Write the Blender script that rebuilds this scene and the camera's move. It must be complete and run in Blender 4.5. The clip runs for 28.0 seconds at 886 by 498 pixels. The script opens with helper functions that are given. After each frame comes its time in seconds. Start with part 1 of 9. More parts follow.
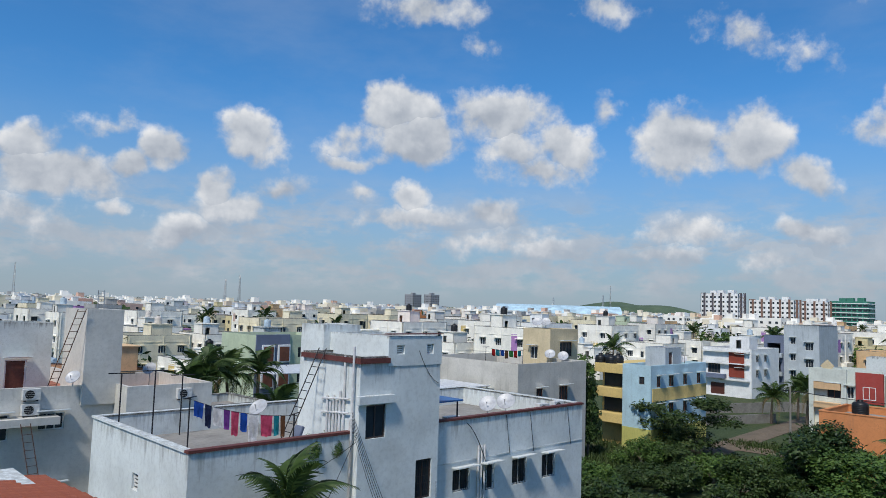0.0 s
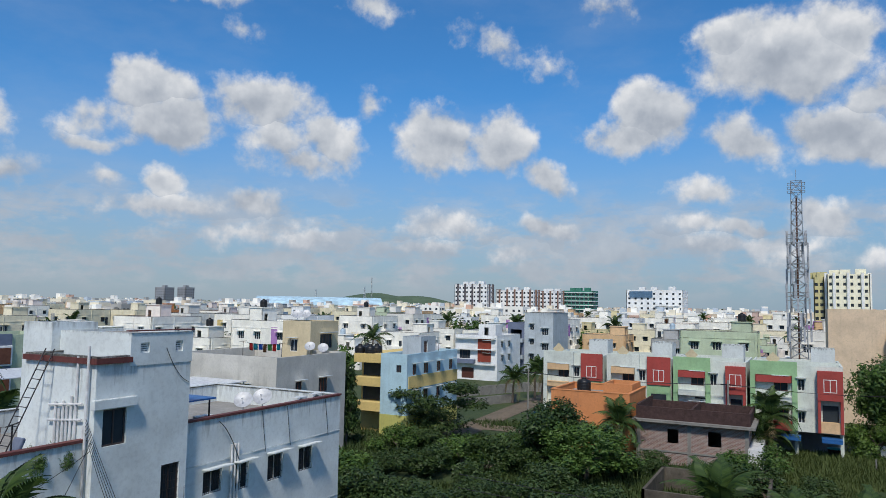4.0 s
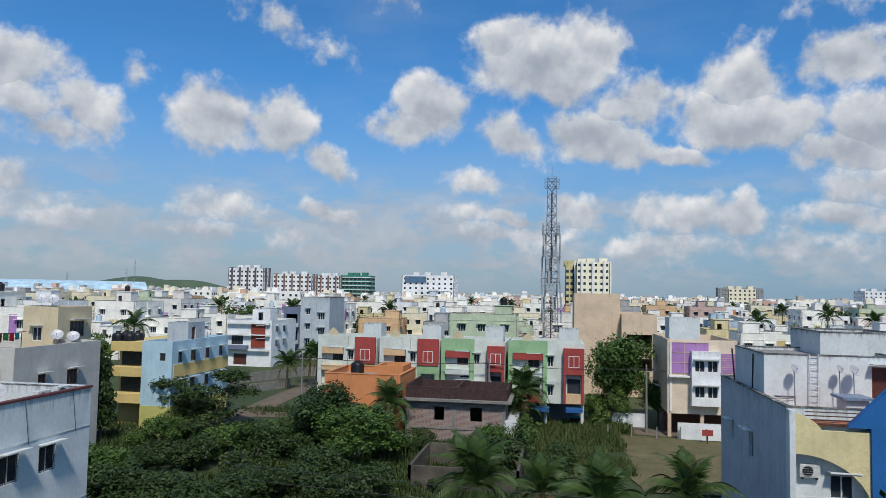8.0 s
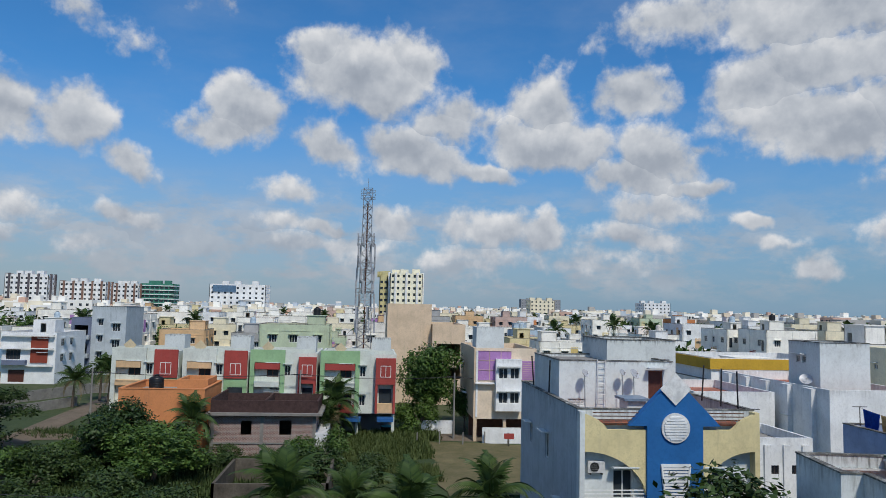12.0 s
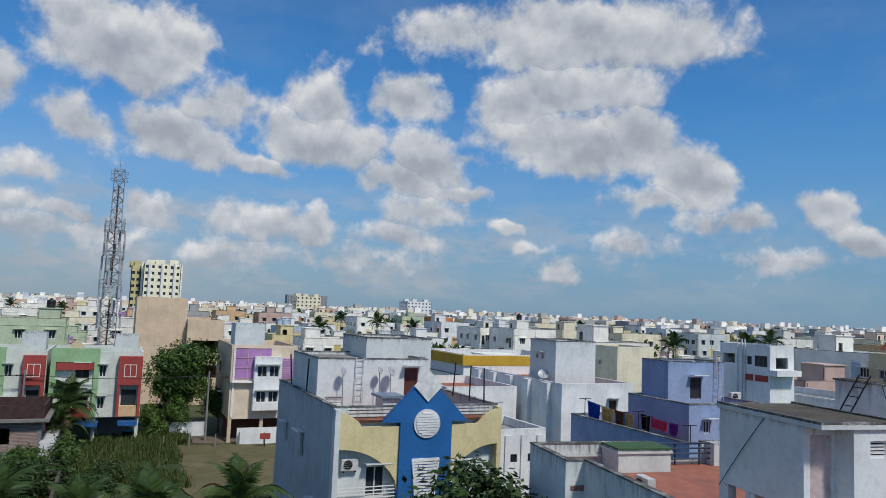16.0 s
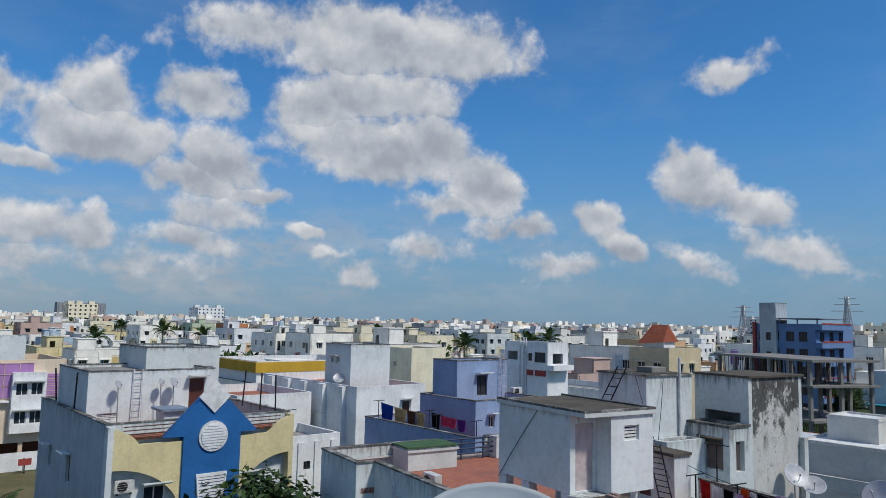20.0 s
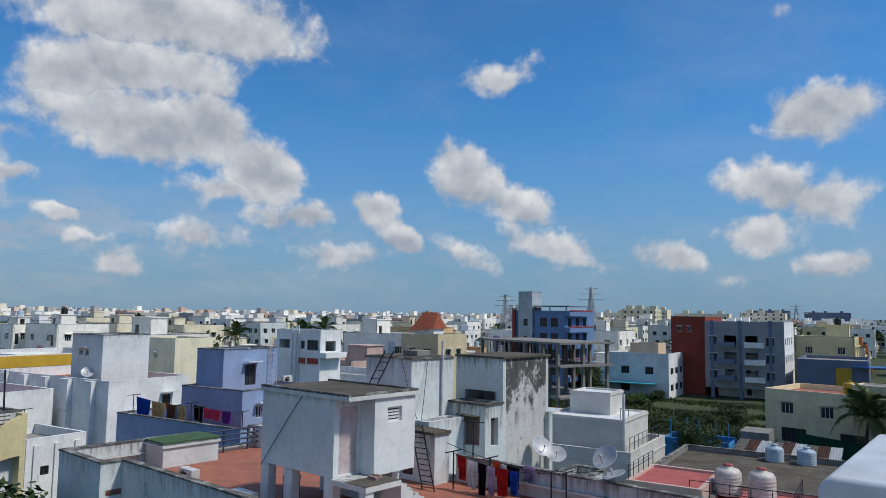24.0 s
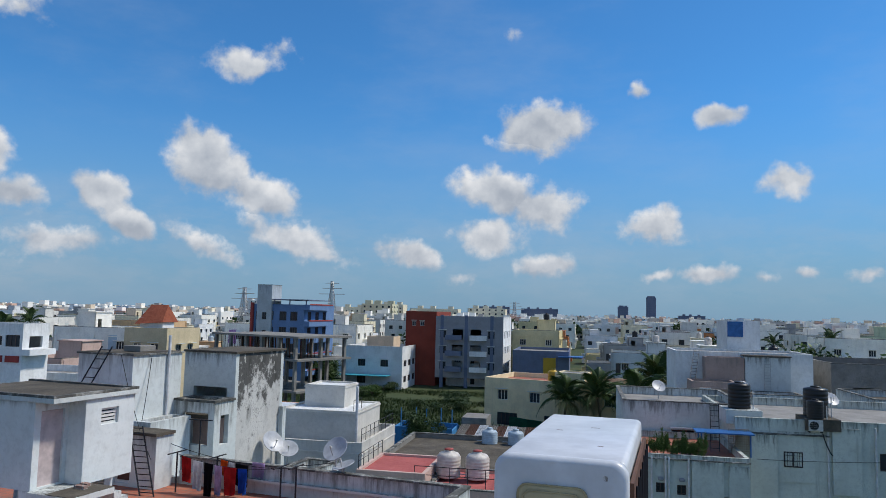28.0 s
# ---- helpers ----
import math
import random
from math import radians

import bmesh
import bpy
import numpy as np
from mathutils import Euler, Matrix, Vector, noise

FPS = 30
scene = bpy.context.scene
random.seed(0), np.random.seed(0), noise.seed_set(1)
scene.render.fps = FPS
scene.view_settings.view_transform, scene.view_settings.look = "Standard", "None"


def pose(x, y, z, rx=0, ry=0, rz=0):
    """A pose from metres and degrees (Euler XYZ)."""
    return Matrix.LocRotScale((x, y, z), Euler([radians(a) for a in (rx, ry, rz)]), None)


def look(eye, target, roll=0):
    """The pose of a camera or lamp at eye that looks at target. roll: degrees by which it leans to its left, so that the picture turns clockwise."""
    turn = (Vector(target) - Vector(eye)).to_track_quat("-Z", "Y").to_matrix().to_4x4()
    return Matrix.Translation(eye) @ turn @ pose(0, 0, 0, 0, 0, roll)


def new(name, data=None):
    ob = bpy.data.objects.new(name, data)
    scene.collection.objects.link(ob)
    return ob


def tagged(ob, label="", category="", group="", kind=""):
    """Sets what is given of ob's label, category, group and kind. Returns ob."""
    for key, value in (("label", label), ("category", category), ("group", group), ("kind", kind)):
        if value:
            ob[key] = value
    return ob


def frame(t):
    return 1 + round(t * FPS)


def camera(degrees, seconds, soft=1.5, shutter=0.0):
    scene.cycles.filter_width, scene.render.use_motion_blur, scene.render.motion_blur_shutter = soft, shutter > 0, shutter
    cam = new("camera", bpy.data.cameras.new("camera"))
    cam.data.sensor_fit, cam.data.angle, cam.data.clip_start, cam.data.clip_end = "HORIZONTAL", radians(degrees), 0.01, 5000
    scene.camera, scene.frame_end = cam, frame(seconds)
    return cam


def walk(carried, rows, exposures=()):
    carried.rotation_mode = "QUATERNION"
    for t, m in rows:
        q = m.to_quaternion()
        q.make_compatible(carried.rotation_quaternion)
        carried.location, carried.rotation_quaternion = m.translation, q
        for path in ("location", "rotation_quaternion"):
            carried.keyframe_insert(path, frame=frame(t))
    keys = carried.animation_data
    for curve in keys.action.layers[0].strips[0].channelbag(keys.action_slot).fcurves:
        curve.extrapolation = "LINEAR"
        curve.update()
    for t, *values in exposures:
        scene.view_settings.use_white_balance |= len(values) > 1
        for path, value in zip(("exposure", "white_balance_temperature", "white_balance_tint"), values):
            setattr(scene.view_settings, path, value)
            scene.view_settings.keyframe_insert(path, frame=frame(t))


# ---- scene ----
cam = camera(63.9, 28.0, soft=0.3)
ROWS = [
    (0.0, 0.000, -0.000, 13.856, -44.33, 4.64, -1.80),
    (0.5, 0.031, 0.023, 13.858, -46.47, 4.57, -2.00),
    (1.0, 0.071, 0.046, 13.863, -50.00, 4.58, -1.83),
    (1.5, 0.117, 0.069, 13.864, -53.14, 4.68, -1.74),
    (2.0, 0.142, 0.087, 13.872, -55.83, 4.81, -1.62),
    (2.5, 0.139, 0.059, 13.865, -58.13, 4.67, -1.26),
    (3.0, 0.158, 0.016, 13.857, -59.43, 4.39, -1.12),
    (3.5, 0.156, -0.034, 13.882, -60.92, 4.36, -1.12),
    (4.0, 0.148, -0.090, 13.881, -63.27, 4.45, -1.04),
    (4.5, 0.131, -0.155, 13.892, -65.22, 4.69, -1.07),
    (6.5, 0.028, -0.362, 13.873, -69.86, 4.88, -0.68),
    (7.0, -0.008, -0.377, 13.885, -75.02, 4.66, -0.51),
    (7.5, 0.045, -0.383, 13.878, -78.78, 4.28, -0.65),
    (8.0, 0.068, -0.371, 13.861, -80.99, 3.54, -1.09),
    (8.5, 0.066, -0.362, 13.840, -83.07, 3.21, -1.56),
    (9.0, 0.057, -0.354, 13.839, -84.96, 3.07, -1.75),
    (9.5, 0.067, -0.364, 13.844, -87.42, 2.99, -1.61),
    (10.0, 0.107, -0.377, 13.854, -89.20, 3.04, -1.54),
    (10.5, 0.118, -0.390, 13.862, -90.42, 3.37, -1.43),
    (11.0, 0.104, -0.391, 13.879, -91.85, 3.97, -1.34),
    (11.5, 0.069, -0.386, 13.865, -92.66, 4.31, -1.42),
    (12.0, 0.071, -0.401, 13.839, -95.87, 4.68, -1.31),
    (12.5, 0.085, -0.395, 13.846, -98.65, 4.87, -1.41),
    (13.0, 0.075, -0.405, 13.840, -100.63, 5.07, -1.61),
    (13.5, 0.106, -0.448, 13.869, -103.76, 5.19, -1.73),
    (15.5, 0.233, -0.752, 13.944, -112.58, 5.08, -2.45),
    (16.0, 0.414, -0.785, 13.918, -114.48, 4.99, -2.36),
    (16.5, 0.465, -0.821, 13.912, -116.71, 4.86, -2.16),
    (17.0, 0.480, -0.850, 13.906, -118.59, 4.68, -1.89),
    (17.5, 0.478, -0.865, 13.901, -119.83, 4.29, -1.65),
    (18.0, 0.455, -0.918, 13.909, -121.65, 4.08, -1.29),
    (18.5, 0.430, -0.954, 13.918, -123.05, 4.08, -1.19),
    (19.0, 0.407, -0.968, 13.930, -124.00, 4.31, -1.17),
    (19.5, 0.372, -1.005, 13.939, -125.59, 4.79, -1.18),
    (20.0, 0.334, -1.048, 13.932, -130.55, 5.79, -1.15),
    (20.5, 0.295, -1.047, 13.939, -132.99, 5.94, -1.22),
    (21.0, 0.302, -1.024, 13.924, -135.77, 5.78, -1.40),
    (21.5, 0.315, -1.026, 13.915, -140.62, 5.71, -1.25),
    (23.5, 0.287, -1.391, 13.809, -145.76, 5.25, -0.83),
    (24.0, 0.288, -1.441, 13.794, -148.32, 5.22, -0.84),
    (24.5, 0.274, -1.464, 13.789, -150.06, 5.10, -0.99),
    (25.0, 0.251, -1.473, 13.793, -151.41, 4.97, -1.06),
    (25.5, 0.191, -1.467, 13.782, -153.71, 4.94, -0.87),
    (26.0, 0.106, -1.465, 13.762, -157.28, 5.02, -0.72),
    (26.5, 0.068, -1.442, 13.764, -160.12, 5.11, -0.78),
    (27.0, 0.060, -1.417, 13.764, -162.60, 5.09, -1.03),
    (27.5, 0.105, -1.440, 13.780, -166.23, 5.13, -1.14),
    (28.0, 0.153, -1.439, 13.798, -168.93, 5.13, -1.33),
]
EXPOSURES = [(0.0, -0.16), (4.5, -0.19), (8.0, -0.2), (11.0, -0.28), (13.5, -0.32), (17.0, -0.33), (20.0, -0.35), (24.0, -0.28), (28.0, -0.16)]
walk(cam, [(t, pose(x, y, z, 90 + pitch, roll, yaw)) for t, x, y, z, yaw, pitch, roll in ROWS], EXPOSURES)

# ---- sun, sky and clouds ----
SUN = Vector((-0.56, -0.20, 0.80)).normalized()
sun = new("sun", bpy.data.lights.new("sun", "SUN"))
sun.data.energy, sun.data.angle, sun.data.color = 3.8, radians(6.0), (1.0, 0.95, 0.87)
sun.matrix_world = look((0, 0, 60), Vector((0, 0, 60)) - SUN)

world = bpy.data.worlds.new("world")
scene.world = world
world.use_nodes = True
WT = world.node_tree
WT.nodes.clear()


class Graph:
    """Short hand for a node tree."""

    def __init__(self, tree):
        self.tree = tree

    def node(self, kind, **props):
        n = self.tree.nodes.new(kind)
        for key, value in props.items():
            if key == "operation":
                n.operation = value
            elif key == "blend_type":
                n.blend_type = value
            elif key == "sky_type":
                n.sky_type = value
            elif key == "data_type":
                n.data_type = value
            elif key == "musgrave":
                n.noise_dimensions = value
        return n

    def put(self, socket, value):
        if isinstance(value, bpy.types.NodeSocket):
            self.tree.links.new(value, socket)
        else:
            socket.default_value = value

    def math(self, op, a, b=0.0, c=0.0, clamp=False):
        n = self.node("ShaderNodeMath", operation=op)
        n.use_clamp = clamp
        for s, v in zip(n.inputs, (a, b, c)):
            self.put(s, v)
        return n.outputs[0]

    def vec(self, op, a, b=(0, 0, 0)):
        n = self.node("ShaderNodeVectorMath", operation=op)
        self.put(n.inputs[0], a)
        self.put(n.inputs[1], b)
        return n.outputs["Value"] if op in ("DOT_PRODUCT", "LENGTH") else n.outputs[0]

    def scaled(self, a, f):
        n = self.node("ShaderNodeVectorMath", operation="SCALE")
        self.put(n.inputs[0], a)
        self.put(n.inputs["Scale"], f)
        return n.outputs[0]

    def noise(self, at, scale, detail=4.0, rough=0.55, colour=False):
        n = self.node("ShaderNodeTexNoise")
        self.put(n.inputs["Vector"], at)
        n.inputs["Scale"].default_value, n.inputs["Detail"].default_value = scale, detail
        n.inputs["Roughness"].default_value = rough
        return n.outputs["Color" if colour else "Fac"]

    def mix(self, f, a, b, kind="MIX"):
        n = self.node("ShaderNodeMix", data_type="RGBA")
        n.blend_type = kind
        self.put(n.inputs[0], f)
        self.put(n.inputs[6], a)
        self.put(n.inputs[7], b)
        return n.outputs[2]

    def step(self, x, lo, hi, a=0.0, b=1.0, smooth=True):
        n = self.node("ShaderNodeMapRange")
        n.interpolation_type = "SMOOTHSTEP" if smooth else "LINEAR"
        self.put(n.inputs["Value"], x)
        for key, v in (("From Min", lo), ("From Max", hi), ("To Min", a), ("To Max", b)):
            n.inputs[key].default_value = v
        return n.outputs[0]

    def ramp(self, x, stops, constant=False):
        n = self.node("ShaderNodeValToRGB")
        if constant:
            n.color_ramp.interpolation = "CONSTANT"
        e = n.color_ramp.elements
        while len(e) < len(stops):
            e.new(0.5)
        for el, (p, c) in zip(e, stops):
            el.position, el.color = p, (*c, 1)
        self.put(n.inputs[0], x)
        return n.outputs[0]


SKY_TINT = (0.048, 0.109, 0.150, 1)
W = Graph(WT)
sky = W.node("ShaderNodeTexSky", sky_type="NISHITA")
sky.sun_disc = False
sky.sun_elevation = math.asin(SUN.z)
sky.sun_rotation = math.atan2(SUN.x, SUN.y)
sky.altitude, sky.air_density, sky.dust_density, sky.ozone_density = 0.0, 1.0, 0.3, 4.0
way = W.node("ShaderNodeTexCoord").outputs["Generated"]
# billows bend the outlines of the cumulus clouds
bend = W.vec("SUBTRACT", W.noise(way, 16.0, 3.0, 0.6, True), (0.5, 0.5, 0.5))
bent = W.vec("ADD", way, W.scaled(bend, 0.045))
fullest = None
level = None


def cloud(az, el, wide, high, lean=0.0, dense=1.0):
    """A lobe of cumulus at a heading (degrees, 0 = +y, clockwise) and height over the horizon, with its half width and half height in degrees; thin veils are less dense."""
    global fullest, level
    a, e, k = radians(az), radians(el), radians(lean)
    right = Vector((math.cos(a), -math.sin(a), 0))
    up = Vector((-math.sin(a) * math.sin(e), -math.cos(a) * math.sin(e), math.cos(e)))
    r, u = right * math.cos(k) + up * math.sin(k), up * math.cos(k) - right * math.sin(k)
    h = W.vec("DOT_PRODUCT", bent, tuple(r / radians(wide)))
    v = W.vec("DOT_PRODUCT", bent, tuple(u / radians(high)))
    n = W.node("ShaderNodeCombineXYZ")
    W.put(n.inputs[0], h)
    W.put(n.inputs[1], v)
    full = W.math("MULTIPLY_ADD", W.vec("LENGTH", n.outputs[0]), -dense * 0.85, dense * 1.14)
    if fullest is None:
        fullest, level = full, v
        return
    fuller = W.math("GREATER_THAN", full, fullest)
    f = W.node("ShaderNodeMix", data_type="FLOAT")
    W.put(f.inputs[0], fuller)
    W.put(f.inputs[2], level)
    W.put(f.inputs[3], v)
    fullest, level = W.math("SMOOTH_MAX", fullest, full, 0.3), f.outputs[0]


cloud(-175.7, 17.5, 0.6, 0.5, -3, 0.40)
cloud(-174.3, 6.9, 2.3, 1.0, -1, 0.75)
cloud(-174.1, 3.2, 1.4, 0.4, 0, 0.40)
cloud(-173.2, 7.3, 1.2, 0.9, -1, 0.60)
cloud(-170.6, 3.3, 1.8, 0.5, 0, 0.50)
cloud(-169.7, 15.4, 1.6, 0.7, 4, 0.75)
cloud(-166.9, 3.2, 0.9, 0.4, 0, 0.35)
cloud(-164.7, 10.0, 1.5, 0.9, 5, 0.65)
cloud(-163.6, 3.2, 0.7, 0.4, -0, 0.40)
cloud(-160.1, 3.4, 1.3, 0.6, -0, 0.50)
cloud(13.0, 10.3, 1.9, 1.1, 8, 0.70)
cloud(14.0, 5.7, 2.1, 1.2, 5, 0.45)
cloud(14.9, 8.6, 4.0, 1.5, -2, 1.00)
cloud(18.8, 12.5, 1.5, 0.7, 8, 0.35)
cloud(19.2, 6.4, 0.9, 0.6, 5, 0.45)
cloud(20.2, 9.8, 1.5, 0.8, 6, 0.90)
cloud(22.3, 10.9, 1.4, 1.4, 32, 1.00)
cloud(23.4, 5.0, 2.4, 1.1, 4, 0.60)
cloud(26.1, 8.4, 1.3, 1.5, 5, 1.00)
cloud(27.4, 7.2, 2.5, 1.2, 4, 0.80)
cloud(28.4, 12.8, 2.2, 1.5, -26, 0.95)
cloud(31.2, 8.8, 1.7, 0.9, 4, 0.50)
cloud(36.9, 11.4, 2.2, 0.6, 3, 0.55)
cloud(37.3, 13.4, 2.7, 1.1, 23, 0.45)
cloud(37.7, 9.0, 1.1, 0.6, 3, 0.40)
cloud(40.2, 15.8, 2.6, 1.8, 3, 1.10)
cloud(41.3, 8.9, 1.5, 1.2, 2, 0.95)
cloud(41.6, 7.3, 3.4, 0.8, 2, 0.70)
cloud(41.9, 13.2, 2.6, 1.9, -13, 1.10)
cloud(42.4, 23.3, 3.5, 1.1, 2, 0.55)
cloud(47.0, 20.5, 1.1, 0.6, 1, 0.30)
cloud(47.2, 5.2, 4.1, 0.9, 2, 0.50)
cloud(47.6, 7.5, 2.3, 1.0, 1, 0.70)
cloud(49.2, 15.4, 3.3, 1.7, 0, 0.95)
cloud(49.3, 12.7, 2.5, 1.8, 1, 0.60)
cloud(52.0, 11.2, 3.5, 1.0, 0, 0.60)
cloud(52.2, 4.9, 2.7, 0.7, 1, 0.60)
cloud(54.3, 12.7, 2.6, 1.8, -25, 0.80)
cloud(57.0, 23.2, 2.2, 1.2, -3, 0.65)
cloud(57.1, 15.3, 1.0, 0.9, -2, 0.40)
cloud(62.4, 4.4, 2.4, 0.5, 0, 0.40)
cloud(62.5, 13.1, 2.9, 2.3, -2, 1.15)
cloud(63.8, 6.3, 3.2, 0.9, -0, 0.50)
cloud(67.9, 20.3, 3.5, 0.9, -24, 0.27)
cloud(68.2, 12.9, 2.0, 2.0, -4, 1.00)
cloud(68.9, 4.0, 1.5, 0.7, 0, 0.45)
cloud(71.5, 6.0, 2.5, 0.7, -14, 0.70)
cloud(71.7, 10.2, 1.8, 1.0, -30, 0.75)
cloud(76.2, 23.0, 1.7, 1.0, -3, 0.35)
cloud(77.6, 13.3, 2.8, 1.4, -2, 0.95)
cloud(79.7, 14.9, 2.8, 2.4, 18, 1.05)
cloud(83.1, 6.6, 1.6, 0.6, -1, 0.50)
cloud(84.0, 8.9, 2.6, 0.9, -12, 0.55)
cloud(85.7, 20.2, 1.9, 1.4, -6, 0.90)
cloud(86.2, 6.0, 1.6, 0.6, -12, 0.80)
cloud(86.4, 12.4, 2.8, 1.4, -24, 0.75)
cloud(87.5, 4.6, 5.2, 0.8, -1, 0.40)
cloud(89.3, 18.3, 5.0, 2.9, -7, 1.20)
cloud(90.8, 7.0, 0.8, 0.9, -2, 0.90)
cloud(91.4, 6.7, 1.8, 1.1, 1, 0.70)
cloud(92.7, 19.2, 2.2, 1.9, -9, 1.10)
cloud(93.0, 12.3, 3.8, 1.7, -16, 1.05)
cloud(95.8, 14.7, 2.9, 1.5, -7, 0.70)
cloud(97.0, 15.5, 3.4, 1.5, -2, 0.65)
cloud(98.1, 3.9, 6.7, 1.0, 1, 0.40)
cloud(99.1, 10.6, 2.1, 0.8, -9, 0.90)
cloud(99.4, 6.1, 3.8, 1.5, 0, 0.70)
cloud(103.8, 6.1, 1.6, 1.4, -21, 0.85)
cloud(103.9, 15.8, 2.5, 2.6, -4, 0.80)
cloud(103.9, 13.1, 5.1, 1.9, -3, 1.00)
cloud(108.4, 4.0, 4.1, 1.0, 0, 0.45)
cloud(110.6, 10.5, 3.4, 1.2, -3, 0.95)
cloud(110.6, 5.8, 3.3, 1.0, -12, 0.70)
cloud(111.0, 16.8, 2.6, 1.7, -6, 0.95)
cloud(112.4, 12.0, 3.2, 1.9, -26, 1.00)
cloud(112.5, 8.0, 3.5, 1.6, -2, 0.55)
cloud(113.5, 22.0, 4.3, 1.5, 4, 0.60)
cloud(115.6, 9.4, 2.3, 0.6, -4, 0.80)
cloud(115.7, 12.3, 1.3, 0.5, -17, 0.35)
cloud(119.5, 6.6, 1.3, 0.5, -8, 0.80)
cloud(120.1, 16.6, 3.1, 2.4, 2, 0.90)
cloud(120.9, 5.0, 1.4, 0.5, 1, 0.60)
cloud(123.7, 3.5, 1.8, 0.7, -9, 0.60)
cloud(123.9, 13.6, 6.2, 2.2, -7, 1.10)
cloud(124.8, 17.8, 5.7, 2.1, 0, 0.95)
cloud(125.6, 21.8, 9.3, 2.6, -0, 1.10)
cloud(129.1, 5.6, 2.7, 1.1, 1, 0.60)
cloud(129.4, 13.7, 3.5, 2.2, -30, 1.05)
cloud(131.1, 21.3, 4.6, 2.0, -2, 1.00)
cloud(131.3, 9.4, 3.5, 1.1, -0, 0.70)
cloud(133.3, 11.0, 3.0, 2.1, -36, 1.15)
cloud(135.0, 7.4, 2.6, 0.9, -0, 0.50)
cloud(136.9, 20.0, 1.6, 0.7, 16, 0.35)
cloud(137.2, 7.7, 1.9, 1.0, -1, 0.85)
cloud(140.3, 4.5, 3.4, 0.9, -0, 0.50)
cloud(143.2, 7.9, 1.8, 1.4, -41, 1.05)
cloud(145.0, 6.0, 1.8, 0.9, -28, 1.05)
cloud(149.9, 11.3, 2.8, 2.2, -29, 1.05)
cloud(150.0, 5.0, 2.3, 0.9, -34, 0.60)
cloud(152.7, 18.9, 2.6, 0.9, 8, 0.60)
cloud(154.3, 8.9, 2.7, 1.4, -17, 1.00)
cloud(155.0, 20.0, 1.1, 0.7, -0, 0.40)
cloud(157.1, 5.5, 3.6, 1.2, -15, 0.75)
cloud(159.3, 4.4, 1.8, 0.6, -15, 0.70)
cloud(166.3, 4.5, 2.1, 0.9, -10, 0.65)
cloud(170.5, 2.9, 1.2, 0.5, 0, 0.40)
cloud(172.6, 6.3, 2.7, 1.4, -1, 0.85)
cloud(173.4, 9.7, 3.1, 1.7, -13, 1.00)
cloud(173.8, 21.9, 0.7, 0.5, -8, 0.30)
cloud(175.8, 13.3, 2.2, 0.6, -5, 0.45)
cloud(176.5, 8.5, 2.7, 1.6, -3, 0.85)
cloud(176.6, 14.8, 2.4, 1.8, -6, 0.95)
cloud(177.1, 4.0, 2.0, 0.8, -1, 0.65)
cloud(178.5, 15.2, 1.6, 1.4, -7, 0.70)
# unseen clouds added overhead and behind; the sky goes on, whitening the fill light
cloud(14, 52, 10, 7)
cloud(62, 45, 9, 8)
cloud(146, 51, 12, 6)
cloud(223, 45, 12, 7)
cloud(256, 44, 13, 7)
cloud(304, 58, 12, 8)
cloud(218, 25, 5, 3)
cloud(238, 13, 8, 3)
cloud(258, 21, 6, 4)
cloud(278, 16, 6, 4)
cloud(298, 20, 8, 4)
cloud(318, 26, 8, 4)
cloud(338, 22, 5, 4)
cloud(358, 27, 8, 4)
fine = W.noise(way, 24.0, 9.0, 0.60)
body = W.math("ADD", fullest, W.math("MULTIPLY", W.math("SUBTRACT", fine, 0.5), 1.5))
split = W.node("ShaderNodeSeparateXYZ")
W.put(split.inputs[0], way)
height = split.outputs[2]
# the far, low banks of cloud over the horizon
flat = W.node("ShaderNodeCombineXYZ")
W.put(flat.inputs[0], split.outputs[0])
W.put(flat.inputs[1], split.outputs[1])
W.put(flat.inputs[2], W.math("MULTIPLY", height, 2.6))
banks = W.noise(flat.outputs[0], 11.0, 7.0, 0.62)
bank = W.math("MULTIPLY", W.step(banks, 0.40, 0.62), W.math("MULTIPLY", W.step(height, 0.0, 0.04), W.step(height, 0.19, 0.09)))
bank = W.math("MULTIPLY", bank, W.step(split.outputs[1], -0.95, -0.2, 0.12, 0.75))
# relief of the clouds: tops are light, undersides are grey
lump = W.noise(way, 12.0, 7.0, 0.54)
above = W.noise(W.vec("ADD", way, tuple(Vector((-0.2, 0.05, 1.0)) * 0.018)), 12.0, 7.0, 0.54)
relief = W.math("SUBTRACT", lump, above)
tone = W.math("ADD", W.math("MULTIPLY", relief, 1.5), W.math("MULTIPLY", W.math("MAXIMUM", W.math("MINIMUM", level, 1.0), -1.0), 0.09))
tone = W.math("SUBTRACT", tone, W.step(body, 0.45, 1.2, -0.05, 0.08))
puff = W.ramp(W.step(tone, -0.5, 0.5, smooth=False), [(0.0, (0.31, 0.36, 0.44)), (0.35, (0.44, 0.49, 0.57)), (0.60, (0.64, 0.68, 0.74)), (0.86, (0.92, 0.93, 0.95))])
haze = W.math("MULTIPLY", W.step(height, 0.31, -0.03), 0.9)
blue = W.mix(1.0, sky.outputs[0], SKY_TINT, "MULTIPLY")
blue = W.mix(haze, blue, W.mix(W.step(split.outputs[1], 0.5, -0.8), (0.37, 0.42, 0.49, 1), (0.225, 0.355, 0.52, 1)))
grey = W.mix(0.65, puff, (0.47, 0.50, 0.56, 1))
veil = W.math("MULTIPLY", W.step(W.noise(flat.outputs[0], 3.2, 7.0, 0.6), 0.42, 0.75), 0.16)
blue = W.mix(veil, blue, (0.50, 0.57, 0.68, 1))
